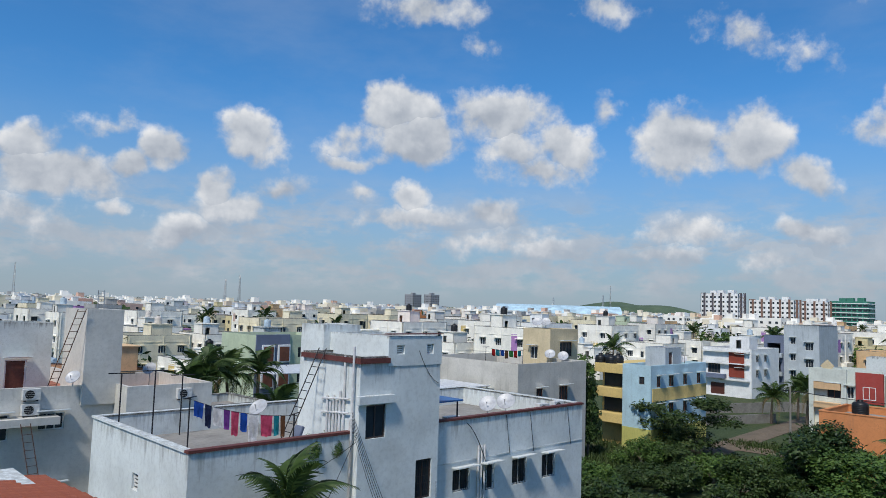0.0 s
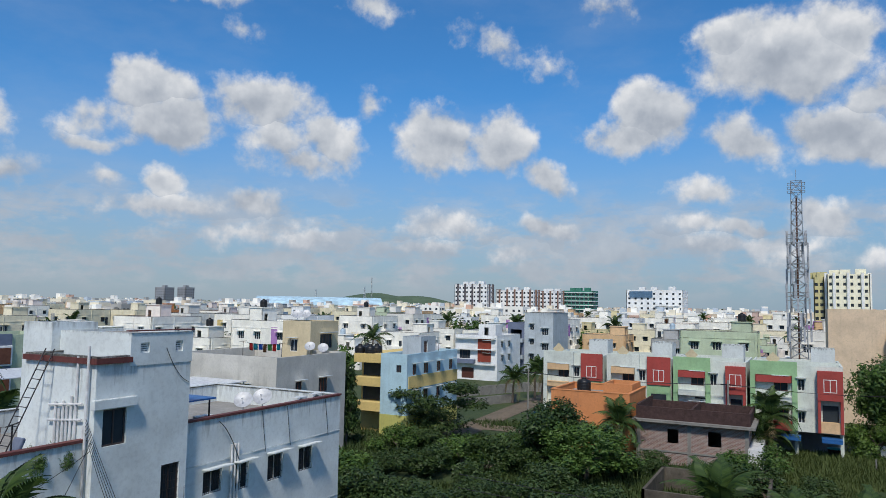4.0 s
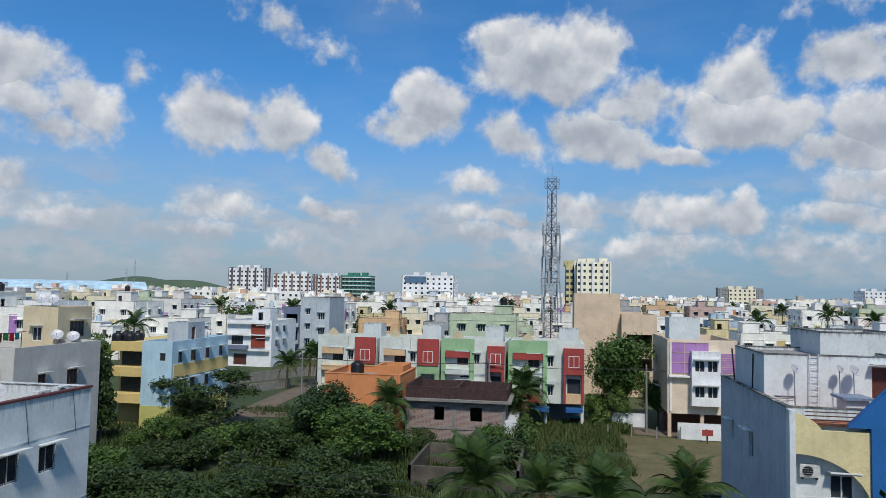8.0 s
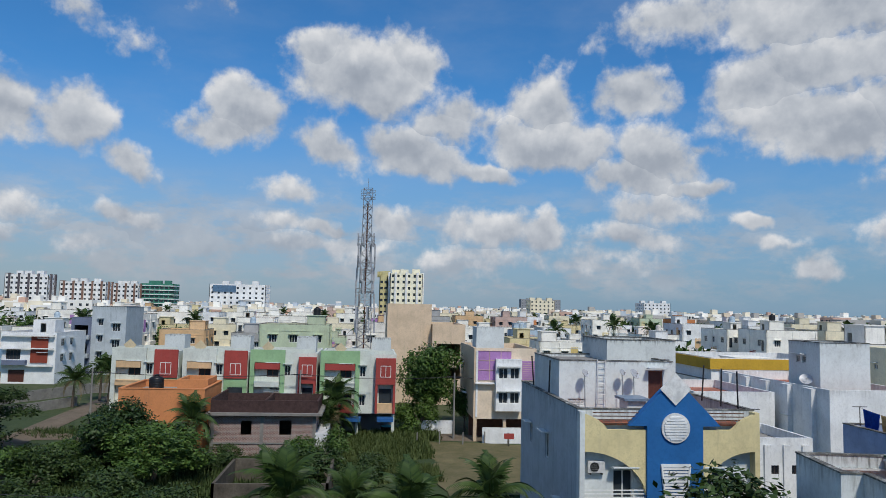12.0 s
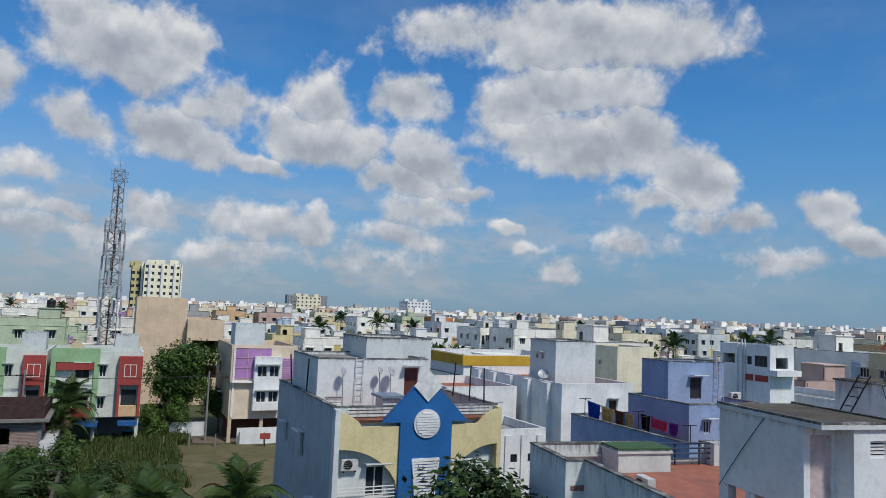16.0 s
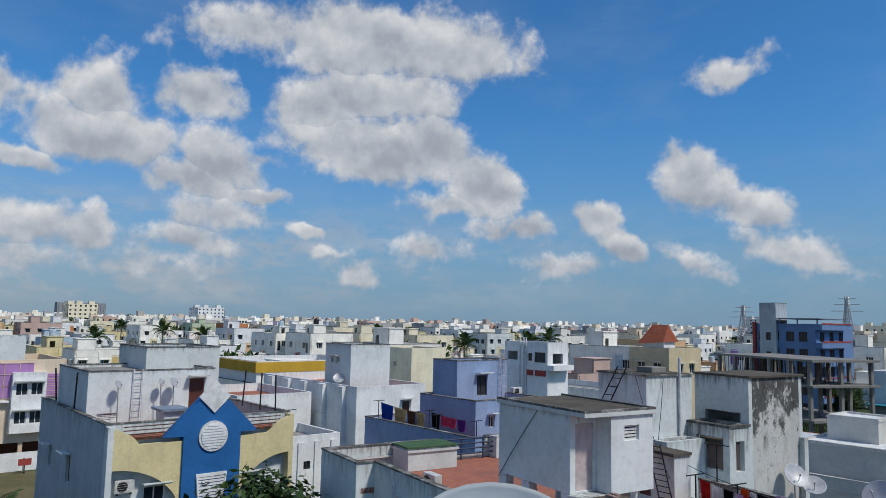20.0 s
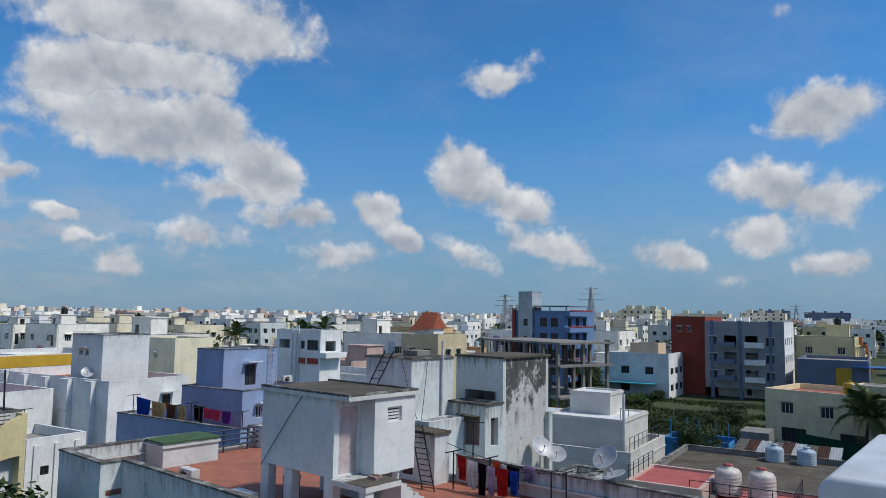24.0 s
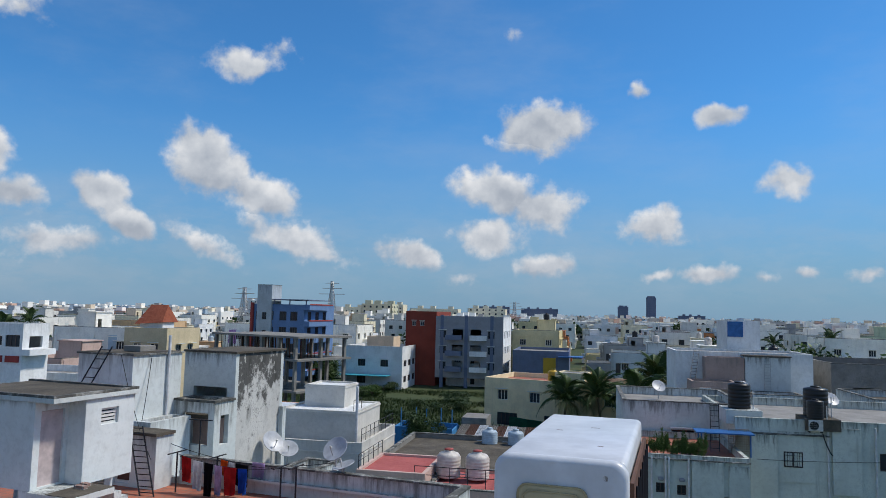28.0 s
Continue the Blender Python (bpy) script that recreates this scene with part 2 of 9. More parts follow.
heaven = W.mix(W.step(body, -0.05, 0.5), W.mix(bank, blue, grey), puff)
back = W.node("ShaderNodeBackground")
W.put(back.inputs[0], heaven)
back.inputs[1].default_value = 1.0
out = W.node("ShaderNodeOutputWorld")
WT.links.new(back.outputs[0], out.inputs[0])

# ---- materials ----
def material(name):
    m = bpy.data.materials.new(name)
    m.use_nodes = True
    g = Graph(m.node_tree)
    return m, g, m.node_tree.nodes["Principled BSDF"]


def bump(g, shader, height, strength, distance=0.02):
    n = g.node("ShaderNodeBump")
    n.inputs["Strength"].default_value, n.inputs["Distance"].default_value = strength, distance
    g.put(n.inputs["Height"], height)
    g.tree.links.new(n.outputs[0], shader.inputs["Normal"])


def stretched(g, at, sx, sy, sz):
    return g.vec("MULTIPLY", at, (sx, sy, sz))


def paint(name, colour, rough=0.85, dirt=0.3, streak=0.35, dark=(0.13, 0.13, 0.12), worn=0.52, runs=(2.6, 2.6, 0.22), crown=0.0, reach=(0.93, 1.06), blots=(4.5, 4.5, 0.5), rough_edge=0.5):
    """Lime-washed or painted plaster with rain streaks, patches and grain."""
    m, g, s = material(name)
    at = g.node("ShaderNodeTexCoord").outputs["Object"]
    patch = g.noise(at, 0.55, 5.0, 0.6)
    grain = g.noise(at, 14.0, 5.0, 0.65)
    run = g.noise(stretched(g, at, *runs), 1.0, 7.0, 0.66)
    light = tuple(min(1, c * 1.06) for c in colour)
    col = g.mix(g.step(patch, 0.3, 0.7), (*[c * 0.86 for c in colour], 1), (*light, 1))
    col = g.mix(g.math("MULTIPLY", g.step(run, worn, worn + 0.22), streak), col, (*dark, 1))
    col = g.mix(g.math("MULTIPLY", g.step(g.math("MULTIPLY", patch, grain), 0.30, 0.42), dirt), col, (*[c * 0.5 for c in colour], 1))
    if crown:  # black algae that the rain draws down from the wall's top edge
        top = g.node("ShaderNodeSeparateXYZ")
        g.put(top.inputs[0], g.node("ShaderNodeTexCoord").outputs["Generated"])
        drip = g.noise(stretched(g, at, *blots), 1.0, 8.0, 0.7)
        algae = g.step(g.math("ADD", top.outputs[2], g.math("MULTIPLY", g.math("SUBTRACT", drip, 0.5), rough_edge)), *reach)
        col = g.mix(g.math("MULTIPLY", algae, crown), col, (*dark, 1))
    speck = g.step(g.noise(at, 5.0, 9.0, 0.75), 0.25, 0.75, 0.84, 1.12)
    col = g.mix(1.0, col, g.mix(speck, (0, 0, 0, 1), (1, 1, 1, 1)), "MULTIPLY")
    g.put(s.inputs["Base Color"], col)
    s.inputs["Roughness"].default_value = rough
    s.inputs["Specular IOR Level"].default_value = 0.25
    bump(g, s, grain, 0.25, 0.012)
    return m


def plain(name, colour, rough=0.5, metal=0.0, vary=0.25, scale=3.0, spec=0.4):
    m, g, s = material(name)
    at = g.node("ShaderNodeTexCoord").outputs["Object"]
    n = g.noise(at, scale, 6.0, 0.6)
    col = g.mix(g.step(n, 0.3, 0.7), (*[c * (1 - vary) for c in colour], 1), (*[min(1, c * (1 + vary * 0.4)) for c in colour], 1))
    g.put(s.inputs["Base Color"], col)
    s.inputs["Roughness"].default_value, s.inputs["Metallic"].default_value = rough, metal
    s.inputs["Specular IOR Level"].default_value = spec
    bump(g, s, g.noise(at, scale * 9, 4.0, 0.6), 0.15, 0.01)
    return m


def tiles(name, a, b, size=0.3):
    """Square clay terrace tiles with open joints."""
    m, g, s = material(name)
    at = g.node("ShaderNodeTexCoord").outputs["Object"]
    n = g.node("ShaderNodeTexBrick")
    g.put(n.inputs["Vector"], at)
    n.offset = 0.5
    n.inputs["Color1"].default_value, n.inputs["Color2"].default_value = (*a, 1), (*b, 1)
    n.inputs["Mortar"].default_value = (0.20, 0.13, 0.10, 1)
    n.inputs["Scale"].default_value = 1.0
    n.inputs["Brick Width"].default_value, n.inputs["Row Height"].default_value, n.inputs["Mortar Size"].default_value = size * 1.6, size, 0.018
    dirt = g.step(g.noise(at, 0.5, 6.0, 0.62), 0.45, 0.72)
    g.put(s.inputs["Base Color"], g.mix(g.math("MULTIPLY", dirt, 0.4), n.outputs["Color"], (0.10, 0.075, 0.06, 1)))
    s.inputs["Roughness"].default_value = 0.8
    bump(g, s, g.math("SUBTRACT", 1.0, n.outputs["Fac"]), 0.4, 0.01)
    return m


def mottled(name, stops, scale=0.8, rough=0.9, strength=0.5, fine=9.0, distance=0.05):
    m, g, s = material(name)
    at = g.node("ShaderNodeTexCoord").outputs["Object"]
    n = g.math("ADD", g.math("MULTIPLY", g.noise(at, scale, 7.0, 0.65), 0.7), g.math("MULTIPLY", g.noise(at, scale * fine, 4.0, 0.6), 0.3))
    g.put(s.inputs["Base Color"], g.ramp(n, stops))
    s.inputs["Roughness"].default_value = rough
    s.inputs["Specular IOR Level"].default_value = 0.2
    bump(g, s, g.noise(at, scale * fine * 2, 5.0, 0.6), strength, distance)
    return m


def leaf_paint(name, dark, light, rough=0.55):
    """Foliage whose clumps differ in green."""
    m, g, s = material(name)
    geo = g.node("ShaderNodeNewGeometry")
    info = g.node("ShaderNodeObjectInfo")
    f = g.math("ADD", g.math("MULTIPLY", geo.outputs["Random Per Island"], 0.7), g.math("MULTIPLY", info.outputs["Random"], 0.3))
    g.put(s.inputs["Base Color"], g.ramp(f, [(0.0, dark), (0.55, tuple((a + b) / 2 for a, b in zip(dark, light))), (1.0, light)]))
    s.inputs["Roughness"].default_value = rough
    s.inputs["Specular IOR Level"].default_value = 0.3
    return m


def glassy(name, colour=(0.02, 0.025, 0.03)):
    m, g, s = material(name)
    at = g.node("ShaderNodeTexCoord").outputs["Object"]
    g.put(s.inputs["Base Color"], g.mix(g.noise(at, 1.2, 3.0), (*colour, 1), (*[c * 2.5 for c in colour], 1)))
    s.inputs["Roughness"].default_value = 0.15
    s.inputs["Specular IOR Level"].default_value = 0.3
    return m


# near whites: the blue-grey of skylit cloud shade is mixed into the colour
WHITE = paint("skylit_white_paint", (0.665, 0.705, 0.70), streak=0.06, dirt=0.08, crown=0.5)
STONE = paint("pale_stone_paint", (0.62, 0.60, 0.55), streak=0.06, dirt=0.08, crown=0.2)
WHITE_CLEAN = paint("white_paint", (0.80, 0.81, 0.80), streak=0.12, dirt=0.1, crown=0.25)
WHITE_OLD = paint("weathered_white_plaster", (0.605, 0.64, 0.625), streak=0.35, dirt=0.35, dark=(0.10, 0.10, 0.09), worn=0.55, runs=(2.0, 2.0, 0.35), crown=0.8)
STAINED = paint("black_stained_plaster", (0.56, 0.55, 0.52), streak=0.75, dirt=0.8, dark=(0.03, 0.03, 0.028), worn=0.52, runs=(1.4, 1.4, 0.55), crown=0.88, reach=(0.64, 0.90), blots=(2.6, 2.6, 2.0), rough_edge=1.7)
GREYBLUE = paint("pale_blue_grey_paint", (0.46, 0.51, 0.54), streak=0.45, dirt=0.3, dark=(0.16, 0.19, 0.21), crown=0.6)
SKYBLUE = paint("sky_blue_paint", (0.44, 0.62, 0.70), streak=0.15)
YELLOW = paint("straw_yellow_paint", (0.66, 0.50, 0.20), streak=0.15)
ACID = paint("lime_yellow_paint", (0.52, 0.50, 0.16), streak=0.15)
OCHRE = paint("pale_ochre_paint", (0.62, 0.52, 0.34), streak=0.2)
CREAM = paint("cream_paint", (0.84, 0.71, 0.45), streak=0.15)
BEIGE = paint("beige_grey_paint", (0.56, 0.54, 0.49), streak=0.25)
TAN = paint("tan_paint", (0.70, 0.54, 0.38), streak=0.15)
PEACH = paint("peach_paint", (0.68, 0.46, 0.26), streak=0.12)
ORANGE = paint("terracotta_orange_paint", (0.62, 0.25, 0.10), streak=0.18)
MAROON = paint("brick_red_paint", (0.36, 0.065, 0.055), streak=0.12)
GREEN = paint("leaf_green_paint", (0.30, 0.48, 0.26), streak=0.12)
MINT = paint("mint_white_paint", (0.62, 0.66, 0.60), streak=0.2)
PURPLE = paint("violet_paint", (0.42, 0.22, 0.48), streak=0.1)
VIOLET = paint("periwinkle_paint", (0.27, 0.36, 0.54), streak=0.25, dark=(0.1, 0.12, 0.2), crown=0.3)
DEEPBLUE = paint("royal_blue_paint", (0.02, 0.13, 0.36), streak=0.12, dark=(0.05, 0.1, 0.2))
BUTTER = paint("butter_yellow_paint", (0.70, 0.60, 0.33), streak=0.25)
MUSTARD = paint("mustard_paint", (0.55, 0.34, 0.04), streak=0.1)
PINK = paint("dusty_pink_paint", (0.58, 0.42, 0.36), streak=0.2)
GREY = paint("grey_paint", (0.30, 0.31, 0.33), streak=0.2)
SLATE = paint("slate_blue_paint", (0.16, 0.19, 0.27), streak=0.2)
BRICKRED = paint("red_brick_wall", (0.26, 0.055, 0.035), streak=0.15)
BLUE = paint("office_blue_paint", (0.15, 0.25, 0.44), streak=0.1)
CONCRETE = mottled("bare_concrete", [(0.25, (0.13, 0.125, 0.115)), (0.55, (0.24, 0.23, 0.21)), (0.8, (0.33, 0.32, 0.30))], 1.2)
ROOFGREY = mottled("grey_roof_screed", [(0.3, (0.17, 0.16, 0.15)), (0.6, (0.30, 0.29, 0.27)), (0.85, (0.40, 0.39, 0.36))], 0.6)
ALGAE = mottled("algae_black_coping", [(0.32, (0.035, 0.035, 0.032)), (0.5, (0.12, 0.12, 0.11)), (0.62, (0.40, 0.40, 0.37)), (0.8, (0.52, 0.51, 0.48))], 1.6, 0.9, 0.4, 6.0)
ROOFDARK = mottled("mossy_roof_screed", [(0.3, (0.045, 0.04, 0.033)), (0.55, (0.11, 0.095, 0.075)), (0.8, (0.20, 0.18, 0.15))], 0.9)
ROOFRED = tiles("clay_terrace_tiles", (0.40, 0.135, 0.075), (0.33, 0.10, 0.06))
ROOFPINK = mottled("red_oxide_roof_coat", [(0.3, (0.30, 0.075, 0.07)), (0.6, (0.42, 0.12, 0.11)), (0.85, (0.45, 0.22, 0.2))], 0.9)
COPING = plain("maroon_coping", (0.13, 0.04, 0.035), 0.7)
GLASS = glassy("dark_window_glass")
GLASS_BLUE = glassy("blue_window_glass", (0.05, 0.09, 0.14))
FRAME_WHITE = plain("white_window_frame", (0.72, 0.72, 0.70), 0.5)
FRAME_DARK = plain("dark_window_frame", (0.07, 0.05, 0.045), 0.5)
FRAME_BROWN = plain("brown_wooden_frame", (0.16, 0.06, 0.035), 0.6)
DOORWOOD = plain("brown_wooden_door", (0.10, 0.035, 0.025), 0.5, scale=6)
DOORPINK = plain("pale_pink_steel_door", (0.55, 0.46, 0.45), 0.5)
STEEL = plain("grey_galvanised_steel", (0.42, 0.43, 0.44), 0.4, 0.7)
IRON = plain("dark_iron", (0.025, 0.025, 0.03), 0.55, 0.3)
RUST = plain("rusty_iron", (0.12, 0.06, 0.04), 0.8, 0.2)
BLACKTANK = plain("black_polythene", (0.012, 0.012, 0.013), 0.4)
TANKWHITE = plain("off_white_polythene", (0.60, 0.55, 0.50), 0.5)
TANKBLUE = plain("pale_blue_polythene", (0.40, 0.50, 0.58), 0.5)
TANKYELLOW = plain("yellow_polythene", (0.60, 0.36, 0.03), 0.45)
DISHGREY = plain("grey_dish_enamel", (0.42, 0.43, 0.45), 0.45, 0.1)
ACWHITE = plain("off_white_enamel", (0.62, 0.62, 0.60), 0.4)
PIPEWHITE = plain("white_pvc_pipe", (0.66, 0.66, 0.66), 0.4)
BLUESHEET = plain("blue_roof_sheet", (0.03, 0.13, 0.36), 0.4, 0.1)
TEALSHEET = plain("turquoise_awning_sheet", (0.05, 0.36, 0.45), 0.45)
WHITESHEET = plain("white_roof_sheet", (0.66, 0.68, 0.70), 0.4, 0.1)
CLAYTILE = mottled("clay_roof_tile", [(0.3, (0.22, 0.055, 0.03)), (0.6, (0.36, 0.11, 0.06)), (0.85, (0.40, 0.18, 0.11))], 2.5, 0.8)
m, g, s = material("dull_red_brick")
at = g.node("ShaderNodeTexCoord").outputs["Object"]
axes = g.node("ShaderNodeSeparateXYZ")
g.put(axes.inputs[0], at)
along = g.math("ADD", axes.outputs[0], axes.outputs[1])
flat_at = g.node("ShaderNodeCombineXYZ")
g.put(flat_at.inputs[0], along)
g.put(flat_at.inputs[1], axes.outputs[2])
course = g.node("ShaderNodeTexBrick")
g.put(course.inputs["Vector"], flat_at.outputs[0])
course.inputs["Color1"].default_value, course.inputs["Color2"].default_value, course.inputs["Mortar"].default_value = (0.27, 0.155, 0.125, 1), (0.17, 0.095, 0.08, 1), (0.36, 0.33, 0.30, 1)
course.inputs["Scale"].default_value, course.inputs["Brick Width"].default_value, course.inputs["Row Height"].default_value, course.inputs["Mortar Size"].default_value = 1.0, 0.26, 0.11, 0.016
g.put(s.inputs["Base Color"], g.mix(g.math("MULTIPLY", g.step(g.noise(at, 0.7, 6.0, 0.6), 0.4, 0.7), 0.45), course.outputs["Color"], (0.36, 0.31, 0.28, 1)))
s.inputs["Roughness"].default_value = 0.9
bump(g, s, g.math("SUBTRACT", 1.0, course.outputs["Fac"]), 0.5, 0.01)
BRICK = m
DARKBRICK = mottled("dark_parapet_brick", [(0.3, (0.035, 0.022, 0.02)), (0.6, (0.075, 0.045, 0.042)), (0.85, (0.12, 0.085, 0.08))], 3.0)
LEAF = leaf_paint("broad_leaves", (0.012, 0.030, 0.007), (0.050, 0.090, 0.016))
# lighter green, for variety and for crowns painted as sunlit
LEAF_BRIGHT = leaf_paint("light_leaves", (0.024, 0.060, 0.010), (0.095, 0.160, 0.026))
LEAF_BLUE = leaf_paint("feathery_leaves", (0.016, 0.036, 0.008), (0.052, 0.084, 0.018))
PALMLEAF = leaf_paint("palm_leaflets", (0.014, 0.036, 0.008), (0.060, 0.100, 0.020))
DRYLEAF = leaf_paint("dry_fronds", (0.12, 0.085, 0.035), (0.24, 0.18, 0.08))
# lighter copy of the grass colour, with sunlight painted in
PALEGRASS = leaf_paint("sunlit_grass_blades", (0.030, 0.052, 0.011), (0.085, 0.110, 0.026), 0.7)
GRASSBLADE = leaf_paint("grass_blades", (0.016, 0.036, 0.007), (0.060, 0.088, 0.020), 0.7)
BARK = mottled("grey_bark", [(0.3, (0.07, 0.055, 0.04)), (0.7, (0.17, 0.14, 0.11))], 5.0)

m, g, s = material("field_soil_and_grass")
at = g.node("ShaderNodeTexCoord").outputs["Object"]
big, small = g.noise(at, 0.035, 6.0, 0.6), g.noise(at, 0.9, 6.0, 0.65)
col = g.ramp(g.math("ADD", g.math("MULTIPLY", big, 0.6), g.math("MULTIPLY", small, 0.4)), [(0.30, (0.015, 0.030, 0.007)), (0.48, (0.030, 0.052, 0.012)), (0.58, (0.055, 0.068, 0.020)), (0.72, (0.11, 0.090, 0.050))])
g.put(s.inputs["Base Color"], col)
s.inputs["Roughness"].default_value = 0.95
bump(g, s, small, 0.6, 0.15)
GROUND = m

m, g, s = material("town_house_paint")
at = g.node("ShaderNodeTexCoord").outputs["Object"]
rnd = g.node("ShaderNodeObjectInfo").outputs["Random"]
shade = g.ramp(rnd, [(0.0, (0.78, 0.78, 0.76)), (0.30, (0.74, 0.70, 0.60)), (0.42, (0.80, 0.80, 0.80)), (0.58, (0.66, 0.56, 0.36)), (0.66, (0.52, 0.60, 0.66)), (0.71, (0.72, 0.72, 0.70)), (0.82, (0.62, 0.40, 0.28)), (0.86, (0.45, 0.52, 0.36)), (0.90, (0.62, 0.48, 0.50)), (0.94, (0.42, 0.41, 0.40)), (0.97, (0.80, 0.80, 0.78))], True)
run = g.noise(stretched(g, at, 1.6, 1.6, 0.2), 1.0, 6.0, 0.62)
col = g.mix(g.math("MULTIPLY", g.step(run, 0.55, 0.8), 0.35), shade, (0.2, 0.2, 0.19, 1))
g.put(s.inputs["Base Color"], col)
s.inputs["Roughness"].default_value = 0.85
bump(g, s, g.noise(at, 6.0, 4.0), 0.2, 0.02)
TOWN = m

m, g, s = material("distant_town_walls")
geo = g.node("ShaderNodeNewGeometry").outputs["Random Per Island"]
g.put(s.inputs["Base Color"], g.ramp(geo, [(0.0, (0.82, 0.80, 0.74)), (0.28, (0.72, 0.66, 0.52)), (0.44, (0.86, 0.84, 0.77)), (0.58, (0.60, 0.50, 0.38)), (0.66, (0.42, 0.48, 0.54)), (0.73, (0.78, 0.77, 0.73)), (0.82, (0.36, 0.35, 0.33)), (0.92, (0.55, 0.36, 0.28))], True))
s.inputs["Roughness"].default_value = 0.9
FARTOWN = m


# ---- builders ----
def part(name, bm, mat, parent, label=""):
    """Links a bmesh as one mesh object under a thing or a part."""
    me = bpy.data.meshes.new(name)
    bm.to_mesh(me)
    bm.free()
    me.materials.append(mat)
    ob = new(name, me)
    ob.parent = parent
    if label:
        tagged(ob, label)
    return ob


def shared(name, me, parent, m=None):
    ob = new(name, me)
    ob.parent = parent
    if m is not None:
        ob.matrix_basis = m
    return ob


def thing(name, label, category, m=None, group="", kind=""):
    ob = new(name)
    if m is not None:
        ob.matrix_basis = m
    return tagged(ob, label, category, group, kind)


def add_box(bm, x0, x1, y0, y1, z0, z1, bevel=0.0, m=None):
    v = [bm.verts.new((x, y, z)) for x in (x0, x1) for y in (y0, y1) for z in (z0, z1)]
    fs = [bm.faces.new([v[i] for i in q]) for q in ((0, 1, 3, 2), (4, 6, 7, 5), (0, 4, 5, 1), (2, 3, 7, 6), (0, 2, 6, 4), (1, 5, 7, 3))]
    if bevel:
        es = list({e for f in fs for e in f.edges})
        r = bmesh.ops.bevel(bm, geom=es, offset=bevel, segments=2, affect="EDGES", profile=0.5)
        v = list({w for f in r["faces"] for w in f.verts} | {w for w in v if w.is_valid})
    if m is not None:
        bmesh.ops.transform(bm, matrix=m, verts=[w for w in v if w.is_valid])


def box(x0, x1, y0, y1, z0, z1, bevel=0.0):
    bm = bmesh.new()
    add_box(bm, x0, x1, y0, y1, z0, z1, bevel)
    return bm


def add_tube(bm, a, b, r0, r1=None, n=8):
    a, b = Vector(a), Vector(b)
    r1 = r0 if r1 is None else r1
    d = b - a
    q = d.to_track_quat("Z", "Y").to_matrix().to_4x4()
    bmesh.ops.create_cone(bm, cap_ends=True, segments=n, radius1=r0, radius2=r1, depth=d.length, matrix=Matrix.Translation((a + b) / 2) @ q)


def tube(a, b, r0, r1=None, n=8):
    bm = bmesh.new()
    add_tube(bm, a, b, r0, r1, n)
    return bm


def lathe(profile, n=20):
    """A turned body from (radius, height) pairs."""
    bm = bmesh.new()
    rings = [[bm.verts.new((r * math.cos(2 * math.pi * i / n), r * math.sin(2 * math.pi * i / n), z)) for i in range(n)] for r, z in profile]
    for a, b in zip(rings, rings[1:]):
        for i in range(n):
            bm.faces.new((a[i], a[(i + 1) % n], b[(i + 1) % n], b[i]))
    bm.faces.new(list(reversed(rings[0])))
    bm.faces.new(rings[-1])
    for f in bm.faces:
        f.smooth = True
    return bm


def wall_bm(p0, p1, z0, z1, th, holes):
    """A wall from p0 to p1 (its outer face, outside on the right), with holes (u0, u1, v0, v1) through it."""
    bm = bmesh.new()
    add_wall(bm, p0, p1, z0, z1, th, holes)
    return bm


def add_wall(bm, p0, p1, z0, z1, th, holes):
    p0, p1 = Vector((*p0, 0)), Vector((*p1, 0))
    d = (p1 - p0).normalized()
    inward = Vector((-d.y, d.x, 0)) * th
    length = (p1 - p0).length
    us = sorted({0.0, length, *[h[0] for h in holes], *[h[1] for h in holes]})
    vs = sorted({z0, z1, *[h[2] for h in holes], *[h[3] for h in holes]})
    us, vs = [u for u in us if 0 <= u <= length], [v for v in vs if z0 <= v <= z1]
    made = {}

    def at(i, j, k):
        if (i, j, k) not in made:
            made[i, j, k] = bm.verts.new(p0 + d * us[i] + inward * k + Vector((0, 0, vs[j])))
        return made[i, j, k]

    def solid(i, j):
        if not (0 <= i < len(us) - 1 and 0 <= j < len(vs) - 1):
            return False
        u, v = (us[i] + us[i + 1]) / 2, (vs[j] + vs[j + 1]) / 2
        return not any(h[0] < u < h[1] and h[2] < v < h[3] for h in holes)

    for i in range(len(us) - 1):
        for j in range(len(vs) - 1):
            if not solid(i, j):
                continue
            bm.faces.new((at(i, j, 0), at(i + 1, j, 0), at(i + 1, j + 1, 0), at(i, j + 1, 0)))
            bm.faces.new((at(i, j, 1), at(i, j + 1, 1), at(i + 1, j + 1, 1), at(i + 1, j, 1)))
            if not solid(i - 1, j):
                bm.faces.new((at(i, j, 1), at(i, j, 0), at(i, j + 1, 0), at(i, j + 1, 1)))
            if not solid(i + 1, j):
                bm.faces.new((at(i + 1, j, 0), at(i + 1, j, 1), at(i + 1, j + 1, 1), at(i + 1, j + 1, 0)))
            if not solid(i, j - 1):
                bm.faces.new((at(i, j, 0), at(i, j, 1), at(i + 1, j, 1), at(i + 1, j, 0)))
            if not solid(i, j + 1):
                bm.faces.new((at(i, j + 1, 1), at(i, j + 1, 0), at(i + 1, j + 1, 0), at(i + 1, j + 1, 1)))


MESHES = {}


def mesh_of(key, make, mat):
    """A mesh that is made once and shared."""
    if key not in MESHES:
        bm = make()
        me = bpy.data.meshes.new(key[0])
        bm.to_mesh(me)
        bm.free()
        me.materials.append(mat)
        MESHES[key] = me
    return MESHES[key]


